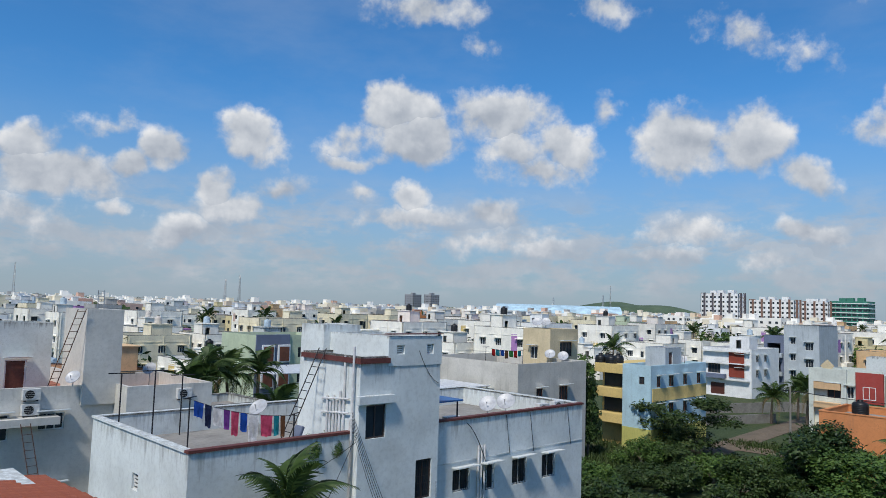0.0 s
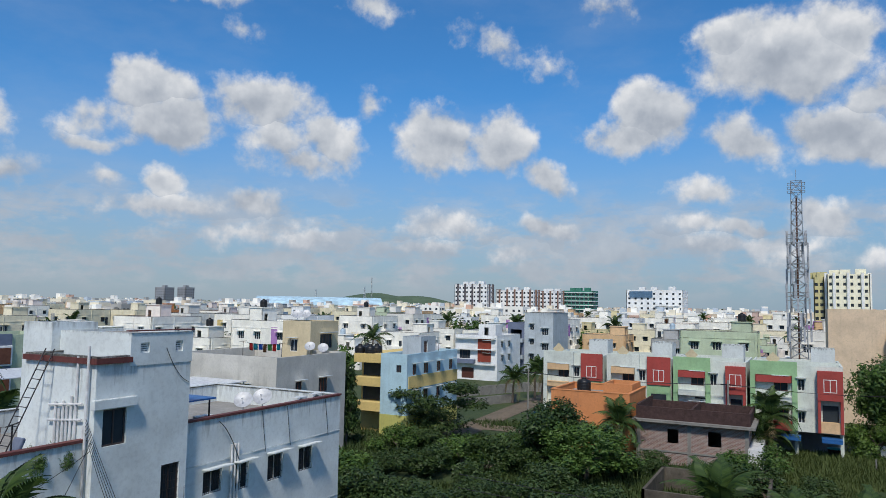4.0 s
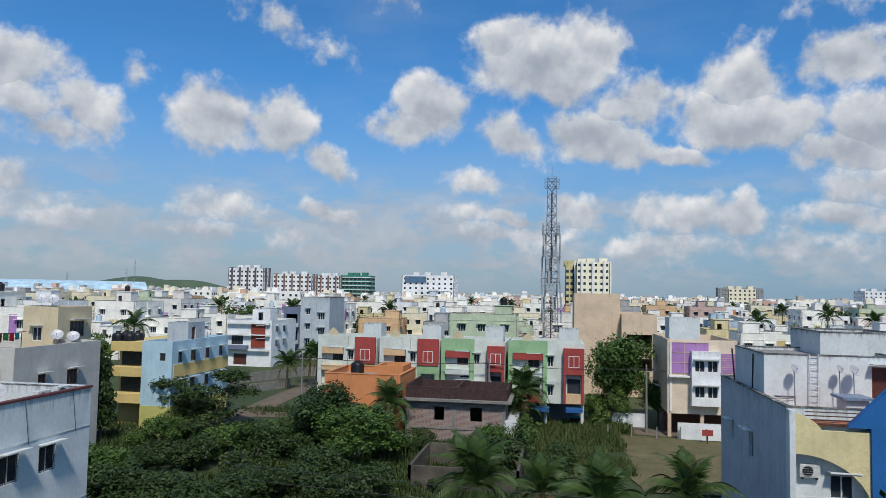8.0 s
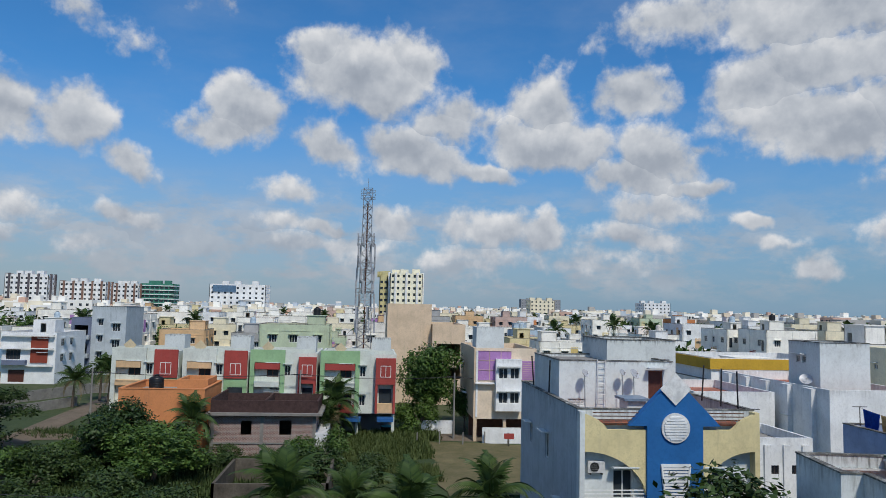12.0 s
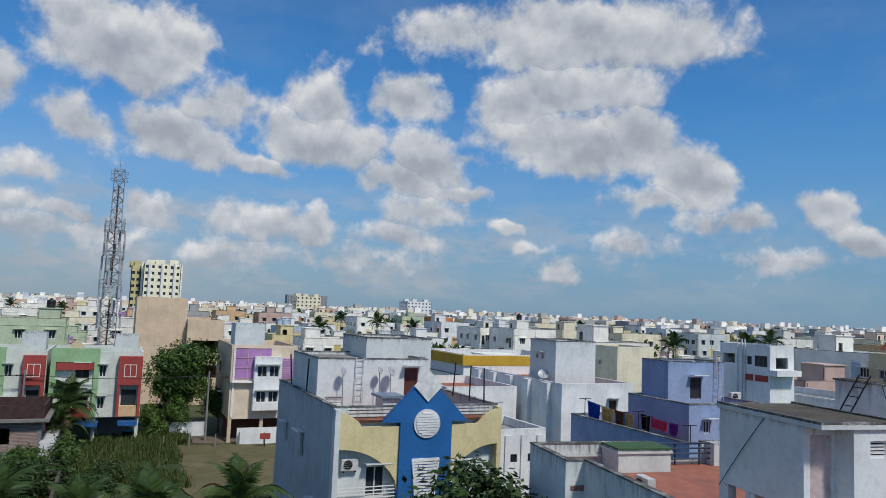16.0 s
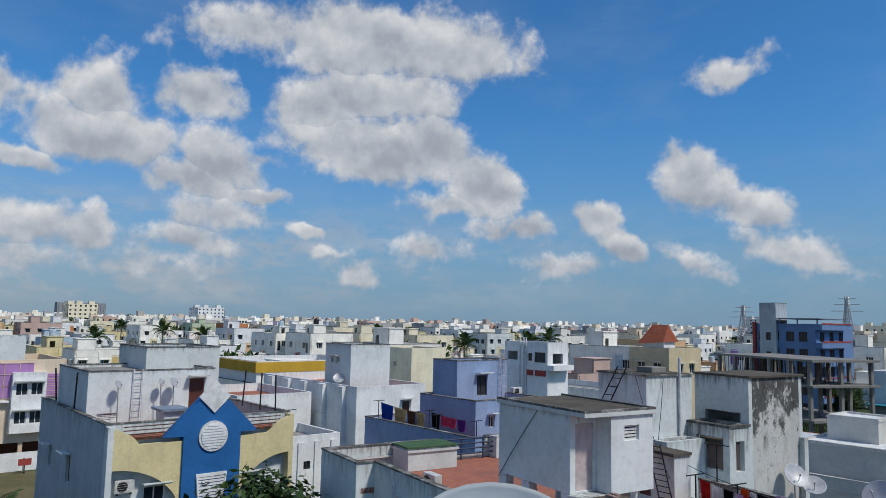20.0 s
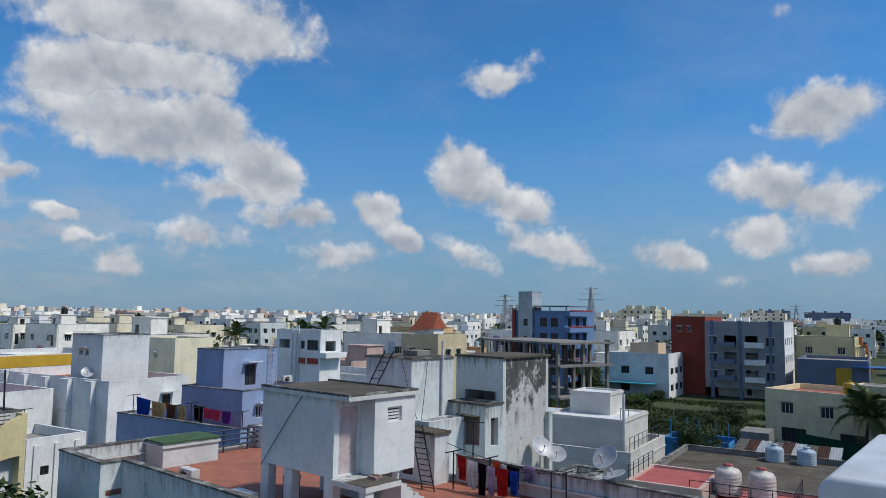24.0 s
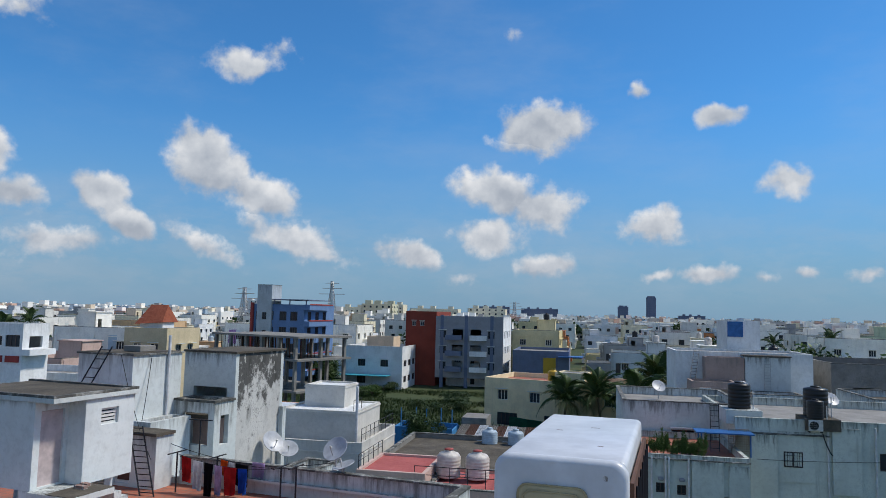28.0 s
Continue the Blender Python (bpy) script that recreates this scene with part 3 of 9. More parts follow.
def frame_bm(w, h, bars, t=0.06, deep=0.07, cross=0):
    """A window frame, centred on its foot, facing -y."""
    bm = bmesh.new()
    cols, lines = bars + 1, cross + 1
    cw, ch = (w - t * (cols + 1)) / cols, (h - t * (lines + 1)) / lines
    holes = [(t + i * (cw + t), t + i * (cw + t) + cw, t + j * (ch + t), t + j * (ch + t) + ch) for i in range(cols) for j in range(lines)]
    add_wall(bm, (-w / 2, 0), (w / 2, 0), 0, h, deep, holes)
    return bm


def opening(parent, m, w, h, kind="window", shade=True, mat=None):
    """What fills a hole: a window with frame, pane and sunshade, a door, or a ventilator."""
    w, h = round(w, 2), round(h, 2)
    fm = mat or FRAME_WHITE
    if kind == "door":
        ob = shared("door", mesh_of(("door", w, h, fm.name), lambda: frame_bm(w, h, 0, 0.08), fm), parent, m)
        shared("leaf", mesh_of(("leaf", w, h), lambda: box(-w / 2 + 0.08, w / 2 - 0.08, 0.03, 0.07, 0.02, h - 0.08), DOORWOOD), ob)
    else:
        bars = 0 if kind == "vent" else max(1, round(w / 0.5) - 1)
        ob = shared("window", mesh_of(("window", w, h, bars, fm.name), lambda: frame_bm(w, h, bars, cross=3 if kind == "vent" else 0), fm), parent, m)
        shared("pane", mesh_of(("pane", w, h), lambda: box(-w / 2 + 0.05, w / 2 - 0.05, 0.035, 0.05, 0.05, h - 0.05), GLASS), ob)
        if kind == "grille":
            shared("grille", mesh_of(("grille", w, h), lambda: grille_bm(w, h), IRON), ob)
    if shade:
        def chajja():
            bm = bmesh.new()
            v = [(-w / 2 - 0.15, 0.0), (w / 2 + 0.15, 0.0)]
            add_box(bm, v[0][0], v[1][0], -0.62, -0.152, h + 0.10, h + 0.17, 0.012)
            bmesh.ops.rotate(bm, cent=(0, -0.15, h + 0.14), matrix=Matrix.Rotation(radians(-7), 3, "X"), verts=bm.verts)
            return bm
        shared("sunshade", mesh_of(("sunshade", w, h, "s"), chajja, WHITE), ob)
    return ob


def grille_bm(w, h):
    bm = bmesh.new()
    for i in range(int(w / 0.12)):
        x = -w / 2 + 0.06 + i * 0.12
        add_box(bm, x - 0.008, x + 0.008, -0.03, -0.015, 0.0, h)
    for i in range(int(h / 0.3) + 1):
        add_box(bm, -w / 2, w / 2, -0.035, -0.02, i * 0.3, i * 0.3 + 0.015)
    return bm


SIDES = "SENW"


def block(root, x0, x1, y0, y1, z0, z1, mat, roof=ROOFGREY, parapet=0.9, holes=None, mats=None, coping=None, th=0.2, slab=0.15, overhang=0.0, label=""):
    """A storey block of a building under root: four walls with holes, a roof and a coping.
    holes: {side: [(centre, sill, width, height, kind, shade, frame), ...]}; the centre counts from the wall's left end, seen from outside."""
    holes, mats = holes or {}, mats or {}
    ends = {"S": ((x0, y0), (x1, y0)), "E": ((x1, y0), (x1, y1)), "N": ((x1, y1), (x0, y1)), "W": ((x0, y1), (x0, y0))}
    turn = {"S": 0, "E": 90, "N": 180, "W": 270}
    for side in SIDES:
        p0, p1 = ends[side]
        if side in "EW":  # butt the side walls between the long ones
            s = 1 if side == "E" else -1
            p0, p1 = (p0[0], p0[1] + s * th), (p1[0], p1[1] - s * th)
        shift = th if side in "EW" else 0
        d = (Vector(p1) - Vector(p0)).normalized()
        cut, fill = [], []
        for h in holes.get(side, ()):
            c, sill, w, hh = h[:4]
            kind, shade, fm = (list(h[4:]) + ["window", True, None][len(h) - 4:])[:3]
            c -= shift
            cut.append((c - w / 2, c + w / 2, sill, sill + hh))
            fill.append((c, sill, w, hh, kind, shade, fm))
        part("wall", wall_bm(p0, p1, z0, z1, th, cut), mats.get(side, mat), root)
        for c, sill, w, hh, kind, shade, fm in fill:
            if kind == "gap":
                continue
            at = Vector(p0) + d * c
            opening(root, Matrix.Translation((at.x, at.y, sill)) @ Matrix.Rotation(radians(turn[side]), 4, "Z") @ Matrix.Translation((0, 0.08, 0)), w, hh, kind, shade, fm)
    if overhang:
        part("roof", box(x0 - overhang, x1 + overhang, y0 - overhang, y1 + overhang, z1, z1 + slab), roof, root)
    else:
        part("roof", box(x0 + th, x1 - th, y0 + th, y1 - th, z1 - parapet - slab, z1 - parapet), roof, root)
    if not coping and parapet >= 0.15 and not overhang and mat in (WHITE, WHITE_OLD, GREYBLUE, VIOLET, PINK, CONCRETE):
        bm, e = bmesh.new(), 0.025
        add_box(bm, x0 - e, x1 + e, y0 - e, y0 + th + e, z1 + 0.002, z1 + 0.06)
        add_box(bm, x0 - e, x1 + e, y1 - th - e, y1 + e, z1 + 0.002, z1 + 0.06)
        add_box(bm, x0 - e, x0 + th + e, y0 + th + e, y1 - th - e, z1 + 0.002, z1 + 0.06)
        add_box(bm, x1 - th - e, x1 + e, y0 + th + e, y1 - th - e, z1 + 0.002, z1 + 0.06)
        part("coping", bm, ALGAE, root, "coping black with algae")
    if coping:
        for side in SIDES:
            (ax, ay), (bx, by) = ends[side]
            e = 0.04
            lo, hi = (min(ax, bx), min(ay, by)), (max(ax, bx), max(ay, by))
            if side == "S":
                b = box(lo[0] - e, hi[0] + e, lo[1] - e, lo[1] + th + e, z1, z1 + 0.09)
            elif side == "N":
                b = box(lo[0] - e, hi[0] + e, lo[1] - th - e, lo[1] + e, z1, z1 + 0.09)
            elif side == "W":
                b = box(lo[0] - e, lo[0] + th + e, lo[1] + th + e, hi[1] - th - e, z1, z1 + 0.09)
            else:
                b = box(lo[0] - th - e, lo[0] + e, lo[1] + th + e, hi[1] - th - e, z1, z1 + 0.09)
            part("coping", b, coping, root)


def rows_of(n, first, step, sill, w, h, kind="window", shade=True, fm=None):
    return [(first + i * step, sill, w, h, kind, shade, fm) for i in range(n)]


# ---- ground, road, lot walls ----
def ground_height(x, y):
    return 0.18 * noise.noise((x * 0.05, y * 0.05, 0)) + 0.08 * noise.noise((x * 0.3, y * 0.3, 3))


bm = bmesh.new()
edge = [-4800, -2000, -800, -300] + list(range(-150, 161, 5)) + [300, 800, 2000, 4800]
grid = [[bm.verts.new((x, y, ground_height(x, y) - (0.25 if max(abs(x), abs(y)) > 200 else 0))) for y in edge] for x in edge]
for i in range(len(edge) - 1):
    for j in range(len(edge) - 1):
        bm.faces.new((grid[i][j], grid[i + 1][j], grid[i + 1][j + 1], grid[i][j + 1]))
for f in bm.faces:
    f.smooth = True
ground = tagged(part("ground", bm, GROUND, None), "overgrown plots of grass and bare soil", "ground", kind="structure")

DIRT = mottled("dirt_track", [(0.3, (0.10, 0.08, 0.055)), (0.6, (0.17, 0.135, 0.10)), (0.85, (0.22, 0.18, 0.14))], 0.7)


def strip(name, pts, width, mat, label, category, lift=0.22):
    bm = bmesh.new()
    rows = []
    for i, p in enumerate(pts):
        a, b = Vector(pts[max(0, i - 1)]), Vector(pts[min(len(pts) - 1, i + 1)])
        n = Vector((-(b - a).y, (b - a).x)).normalized() * width / 2
        rows.append([bm.verts.new((p[0] + k * n.x, p[1] + k * n.y, ground_height(p[0], p[1]) + lift * (1 - k * k * 0.8))) for k in (-1, 0, 1)])
    for a, b in zip(rows, rows[1:]):
        for k in range(2):
            bm.faces.new((a[k], a[k + 1], b[k + 1], b[k]))
    return tagged(part(name, bm, mat, None), label, category, kind="structure")


strip("road", [(76.0 + 0.4 * math.sin(i), 33 - i * 4.5) for i in range(0, 22)], 4.0, DIRT, "narrow dirt road before the row of houses", "road")
strip("road", [(66 + i * 5, 33 + 0.3 * i) for i in range(0, 14)], 3.2, DIRT, "dirt track across the empty plot", "road")


def lot_wall(pts, h, mat, label):
    root = thing("boundary_wall", label, "wall", group="boundary walls")
    for (ax, ay), (bx, by) in zip(pts, pts[1:]):
        part("wall", wall_bm((ax, ay), (bx, by), -0.2, h, 0.2, []), mat, root)
    return root


SOIL = mottled("bare_brown_soil", [(0.3, (0.07, 0.075, 0.03)), (0.55, (0.14, 0.12, 0.062)), (0.8, (0.20, 0.175, 0.09))], 0.35)
strip("ground", [(72.5 - i * 2.2, -12.2 + 0.5 * math.sin(i * 1.3)) for i in range(10)], 12.0, SOIL, "bare brown patch of trodden soil", "ground", 0.12)
lot_wall([(84, 52), (112, 40), (112, 24)], 1.4, CONCRETE, "weathered grey boundary wall of an empty plot")
lot_wall([(80, 44), (98, 37)], 1.2, CONCRETE, "low grey boundary wall across the grass")
lot_wall([(50, 9.8), (50, 2.0), (58, 2.0), (58, 9.8), (50, 9.8)], 1.7, ROOFDARK, "roofless grey block walls beside the brick house")
lot_wall([(24, -78), (10, -80), (-4, -82)], 1.5, CONCRETE, "grey boundary wall behind the tin sheds")
lot_wall([(78.5, -6), (78.5, -10)], 1.5, WHITE_CLEAN, "short white garden wall by the track")


# ---- the viewer's own house ----
root = thing("own_house", "white terrace house under the viewer, with a flat roof", "house")
block(root, -9.0, 3.0, -6.6, 1.2, 0.0, 12.2, WHITE, ROOFGREY, parapet=0.0, slab=0.2)
part("kerb", box(-9.0, 3.0, 1.0, 1.2, 12.2, 12.3), WHITE, root)


# ---- white house with the stair tower ----
def white_house():
    root = thing("white_house", "white two-storey house with maroon coping and a tall stair tower", "house")
    S = [(12.15, 5.72, 1.1, 0.95), (13.9, 5.5, 0.95, 1.15), (16.2, 5.45, 1.1, 1.2), (18.5, 5.45, 1.1, 1.15), (12.15, 2.2, 1.1, 1.1), (14.9, 2.2, 1.1, 1.1), (17.8, 2.2, 1.1, 1.1)]
    W = [(4.7, 6.85, 0.55, 0.6, "vent", False), (6.5, 3.0, 1.0, 1.1)]
    block(root, 10.6, 32.6, 22.4, 31.3, 0.0, 8.85, WHITE, ROOFGREY, 0.95, {"S": [(c + 0.6, z, w, h, "grille", True) for c, z, w, h in S if c > 11.5], "W": W}, coping=None)
    for x0, x1 in ((10.56, 17.15), (21.52, 32.64)):
        part("coping", box(x0, x1, 22.34, 22.64, 8.85, 8.95), COPING, root, "maroon coping")
    part("coping", box(32.38, 32.66, 22.64, 31.3, 8.85, 8.95), WHITE, root)
    part("coping", box(10.54, 10.84, 22.64, 31.34, 8.85, 8.93), WHITE, root)
    part("coping", box(10.84, 32.38, 31.08, 31.36, 8.85, 8.93), WHITE, root)
    # the stair tower stands 0.35 m proud of the front
    block(root, 17.2, 21.5, 22.05, 26.0, 0.0, 11.75, WHITE, ROOFGREY, 0.15,
          {"S": [(0.85, 8.62, 1.0, 1.3, "window", False, FRAME_DARK), (3.5, 5.9, 0.9, 1.6, "grille", False, FRAME_DARK), (1.0, 4.9, 1.0, 1.3, "window", False, FRAME_DARK)]})
    block(root, 18.55, 21.53, 22.02, 26.03, 11.4, 12.6, WHITE, ROOFGREY, 0.1, {"S": [(0.65, 11.86, 0.42, 0.38, "vent", False), (2.3, 11.84, 0.38, 0.42, "vent", False)]})
    part("coping", box(18.5, 21.58, 21.97, 22.25, 12.67, 12.71), COPING, root, "thin dark coping")
    block(root, 18.2, 20.2, 26.04, 27.8, 7.9, 12.9, WHITE, ROOFGREY, 0.1)
    part("band", box(17.08, 18.6, 21.93, 22.04, 11.55, 11.75), COPING, root, "maroon painted band")
    part("band", box(17.08, 17.19, 22.05, 26.05, 11.55, 11.75), COPING, root, "maroon painted band")
    part("ledge", box(17.0, 18.8, 21.8, 22.04, 9.98, 10.32, 0.02), WHITE, root)
    for k, y in enumerate((22.5, 22.95, 23.2, 23.42, 23.62, 23.85, 24.05)):
        part("pipe", tube((17.12, y, 7.9), (17.12, y, (9.4, 11.8, 10.4, 10.0, 10.2, 9.9, 10.15)[k]), 0.045, n=6), PIPEWHITE, root)
    for z in (9.6, 10.15):
        part("pipe", tube((17.1, 22.6, z), (17.1, 24.4, z - 0.15), 0.04, n=6), PIPEWHITE, root)
    for z in (3.6, 7.0):
        part("groove", box(21.56, 32.58, 22.37, 22.395, z, z + 0.04), WHITE_OLD, root)
    for x, z0, z1 in ((17.05, 2, 12.2), (17.05, 5, 8.6), (24.35, 3, 7.6), (24.55, 3, 7.6), (24.75, 3, 7.6)):
        part("pipe", tube((x, 22.3, z0), (x, 22.3, z1), 0.05), PIPEWHITE, root)
    return root


white_house()


# ---- white house at the north, with two stair rooms ----
def north_house():
    root = thing("white_house", "large white house with a tiled terrace and two stair rooms", "house")
    block(root, 5.0, 15.4, 42.4, 54.0, 0.0, 8.9, STONE, ROOFRED, 0.9,
          {"S": [(1.2, 6.3, 1.4, 1.2), (4.4, 6.2, 1.6, 1.35), (7.2, 6.6, 1.3, 0.9), (1.2, 2.6, 1.3, 1.2), (4.8, 2.4, 1.3, 1.3), (7.4, 2.4, 1.3, 1.3)]})
    block(root, 13.6, 15.6, 42.2, 46.0, 7.8, 13.1, STONE, ROOFGREY, 0.1)
    block(root, 9.6, 13.0, 46.0, 49.0, 7.9, 12.2, WHITE_OLD, ROOFGREY, 0.1, {"S": [(1.6, 8.0, 1.1, 2.1, "door", True)]})
    block(root, 15.4, 20.4, 40.5, 48.0, 0.0, 8.9, STONE, ROOFRED, 0.9, {"S": [(1.6, 4.9, 1.5, 1.2), (3.8, 4.9, 0.8, 0.9)]})
    part("ledge", box(15.5, 21.5, 39.3, 40.45, 7.2, 7.5), GREYBLUE, root)
    part("ledge", box(4.6, 12.4, 41.5, 42.35, 7.0, 7.4), STONE, root)
    block(root, 20.4, 24.5, 40.8, 46.0, 0.0, 7.4, WHITE_OLD, ROOFGREY, 0.5)
    return root


north_house()


# ---- beige house with washing on its roof ----
def beige_house():
    root = thing("beige_house", "beige two-storey house with a roof room and drying clothes", "house")
    block(root, 47.0, 57.0, 38.8, 50.0, 0.0, 9.2, BEIGE, ROOFGREY, 0.9,
          {"W": [(2.5, 5.6, 0.8, 1.3, "window", True, FRAME_BROWN), (7.5, 5.5, 1.9, 1.3, "window", True, FRAME_BROWN), (7.5, 2.3, 1.6, 1.3, "window", True, FRAME_BROWN)],
           "S": [(3.0, 6.1, 0.9, 0.9, "window", True, FRAME_BROWN), (6.5, 5.8, 1.3, 1.25, "window", True, FRAME_BROWN), (3.0, 2.6, 0.9, 1.0), (6.5, 2.5, 1.3, 1.2)]})
    block(root, 56.4, 61.0, 42.6, 46.0, 8.3, 12.0, OCHRE, ROOFGREY, 0.3, {"S": [(2.6, 9.3, 2.0, 1.4, "window", True, FRAME_DARK)], "W": [(1.4, 9.0, 0.9, 1.2)]})
    return root


beige_house()


# ---- sky-blue and straw-yellow apartment house ----
def blue_house():
    root = thing("apartment_house", "sky-blue and straw-yellow three-storey apartment house", "house")
    x0, x1, y0, y1, h = 65.0, 77.0, 36.6, 39.8, 8.6
    W = [(2.2, z, 0.6, 0.75, "window", False, FRAME_DARK) for z in (1.3, 4.0, 6.7)]
    S = [(c, z, w, 1.1, "window", True, FRAME_BROWN) for z in (3.6, 6.4) for c, w in ((1.6, 0.8), (4.2, 1.1), (7.2, 0.9), (10.3, 0.9))]
    block(root, x0, x1, y0, y1, 0.0, h, SKYBLUE, ROOFGREY, 0.75, {"W": W, "S": S})
    for z in (0.0,):
        part("plinth", box(x0 - 0.03, x1 + 0.03, y0 - 0.03, y1, 0.0, 2.3), ACID, root, "lime-yellow lower wall")
    part("panel", box(x0 + 0.3, x1, y0 - 0.05, y0, 5.0, 6.3), YELLOW, root)
    # three yellow balconies on the west
    for z in (2.4, 5.0, 7.5):
        part("balcony", box(x0 + 0.3, x0 + 1.9, y1 + 0.01, y1 + 3.6, z, z + 0.95, 0.02), YELLOW, root, "straw-yellow balcony front")
    part("wall", box(x0 + 1.9, x1, y1 + 0.01, y1 + 3.6, 0.0, 8.45), YELLOW, root)
    # flat dark glass sheets before the wall, between the balcony fronts
    for z in (3.4, 6.0):
        part("recess", box(x0 + 1.8, x0 + 1.89, y1 + 0.3, y1 + 3.3, z, z + 1.45), GLASS, root)
    block(root, 69.0, 72.5, 37.2, 39.5, 7.8, 10.3, GREYBLUE, ROOFGREY, 0.1, {"S": [(1.2, 7.95, 0.9, 1.9, "door", False)]})
    return root


blue_house()


# ---- the row of coloured villas ----
def villa(y1, wide, main):
    """A row villa whose front looks west; y1 is its north end."""
    root = thing("row_villa", "three-storey row villa in white, %s and brick red with balconies" % main, "house", group="row of villas")
    x0, x1, y0, h = 76.4, 86.0, y1 - wide, 8.7
    base = {"green": GREEN, "peach": PEACH}[main]
    W = [(wide * 0.14, 6.3, 0.9, 1.2), (wide * 0.34, 6.2, 1.2, 1.3, "window", True, FRAME_BROWN), (wide * 0.56, 6.3, 0.6, 1.1), (wide * 0.34, 3.2, 1.3, 1.3, "window", True, FRAME_BROWN), (wide * 0.56, 3.3, 0.6, 1.1)]
    block(root, x0, x1, y0, y1, 2.5, h, MINT, ROOFGREY, 0.7, {"W": [w for w in W if w[0] > wide * 0.2]})
    for yy in (y0 + 0.2, (y0 + y1) / 2, y1 - 0.2):
        part("pillar", box(x0 + 0.1, x0 + 0.4, yy - 0.15, yy + 0.15, 0, 2.5), MINT, root)
    part("wall", box(x0 + 3.5, x0 + 3.7, y0, y1, 0, 2.5), GREY, root)
    # framed bay in the main colour, open in the middle
    bay0, bay1 = y1 - wide * 0.52, y1 - 0.05
    for a, b in ((bay0, bay0 + 0.45), (bay1 - 0.45, bay1)):
        part("pilaster", box(x0 - 0.35, x0 - 0.004, a, b, 2.6, h + 0.3), base if main == "green" else MINT, root)
    part("pilaster", box(x0 - 0.35, x0 - 0.004, bay0 + 0.45, bay1 - 0.45, 7.7, h + 0.3), base if main == "green" else MINT, root)
    part("sunshade", box(x0 - 0.5, x0 - 0.004, bay0 + 0.5, bay1 - 0.5, 7.0, 7.65), MAROON if main == "green" else PEACH, root)
    part("balcony", box(x0 - 0.8, x0 - 0.004, bay0 + 0.5, bay1 - 0.5, 2.6, 3.4, 0.02), MAROON if main == "green" else PEACH, root)
    part("balcony", box(x0 - 0.6, x0 - 0.004, bay0 + 0.5, bay1 - 0.5, 5.2, 5.75, 0.02), MINT if main == "green" else PEACH, root)
    # brick-red bay at the south end
    s0, s1 = y0 + 0.05, y0 + wide * 0.27
    deep = 0.7 if main == "green" else 0.3
    s1 = s1 if main == "green" else y0 + wide * 0.36
    part("bay", box(x0 - deep, x0 - 0.004, s0, s1, 5.6 if main == "green" else 6.0, h + (-0.4 if main == "green" else 0.15)), MAROON, root, "brick-red projecting bay")
    opening(root, Matrix.Translation((x0 - deep - 0.01, (s0 + s1) / 2, 6.35)) @ Matrix.Rotation(radians(270), 4, "Z"), 1.1, 1.2, "window", False, FRAME_WHITE)
    if main == "green":
        part("bay", box(x0 - 0.7, x0 - 0.004, s0, s0 + 0.25, 2.6, 5.6), MAROON, root)
        part("bay", box(x0 - 0.7, x0 - 0.004, s1 - 0.25, s1, 2.6, 5.6), MAROON, root)
        part("bay", box(x0 - 0.5, x0 - 0.004, s0 + 0.25, s1 - 0.25, 2.6, 3.6), PEACH, root)
    else:
        part("panel", box(x0 - 0.2, x0 - 0.004, s0, s1, 2.6, 6.0), GREEN, root, "leaf-green painted panel")
    # thin dark glass sheet on the front; the wall behind is not cut
    part("recess", box(x0 - (0.02 if main == "green" else 0.22), x0 - (0.003 if main == "green" else 0.202), s0 + 0.4, s1 - 0.4, 3.6, 5.1), GLASS, root)
    mid = (bay0 + bay1) / 2
    bm = bmesh.new()
    add_box(bm, -0.04, 0.04, -0.45, 0.45, -0.45, 0.45)
    bmesh.ops.rotate(bm, matrix=Matrix.Rotation(radians(45), 3, "X"), verts=bm.verts)
    bmesh.ops.translate(bm, vec=(x0 - 0.2, mid, h + 0.55), verts=bm.verts)
    part("ornament", bm, OCHRE, root, "diamond-shaped roof ornament")
    block(root, x0 + 4, x0 + 6.5, y0 + 0.5, y0 + 2.6, h - 0.7, h + 1.5, WHITE_OLD, ROOFGREY, 0.1)
    part("parapet", box(x0 + 0.4, x0 + 0.55, y0 + 0.3, y1 - 0.3, h + 0.01, h + 0.35), MINT, root)
    return root


for y1, wide, main in ((25.6, 6.6, "peach"), (18.6, 6.6, "peach"), (11.8, 6.9, "green"), (4.6, 8.0, "green")):
    villa(y1, wide, main)


# ---- orange house and the unfinished brick house ----
def orange_house():
    root = thing("orange_house", "terracotta-orange single-storey house with a flat roof", "house")
    block(root, 67.0, 74.5, 14.2, 21.7, 0.0, 5.9, ORANGE, ROOFGREY, 0.6, {"W": [(2.8, 1.5, 1.2, 1.5, "window", True, FRAME_WHITE), (5.6, 1.5, 1.0, 1.4, "window", True, FRAME_WHITE)], "S": [(2.5, 1.4, 1.2, 1.4)]}, coping=ORANGE)
    block(root, 70.0, 74.0, 14.6, 17.4, 5.3, 6.5, ORANGE, ROOFGREY, 0.4)
    return root


orange_house()


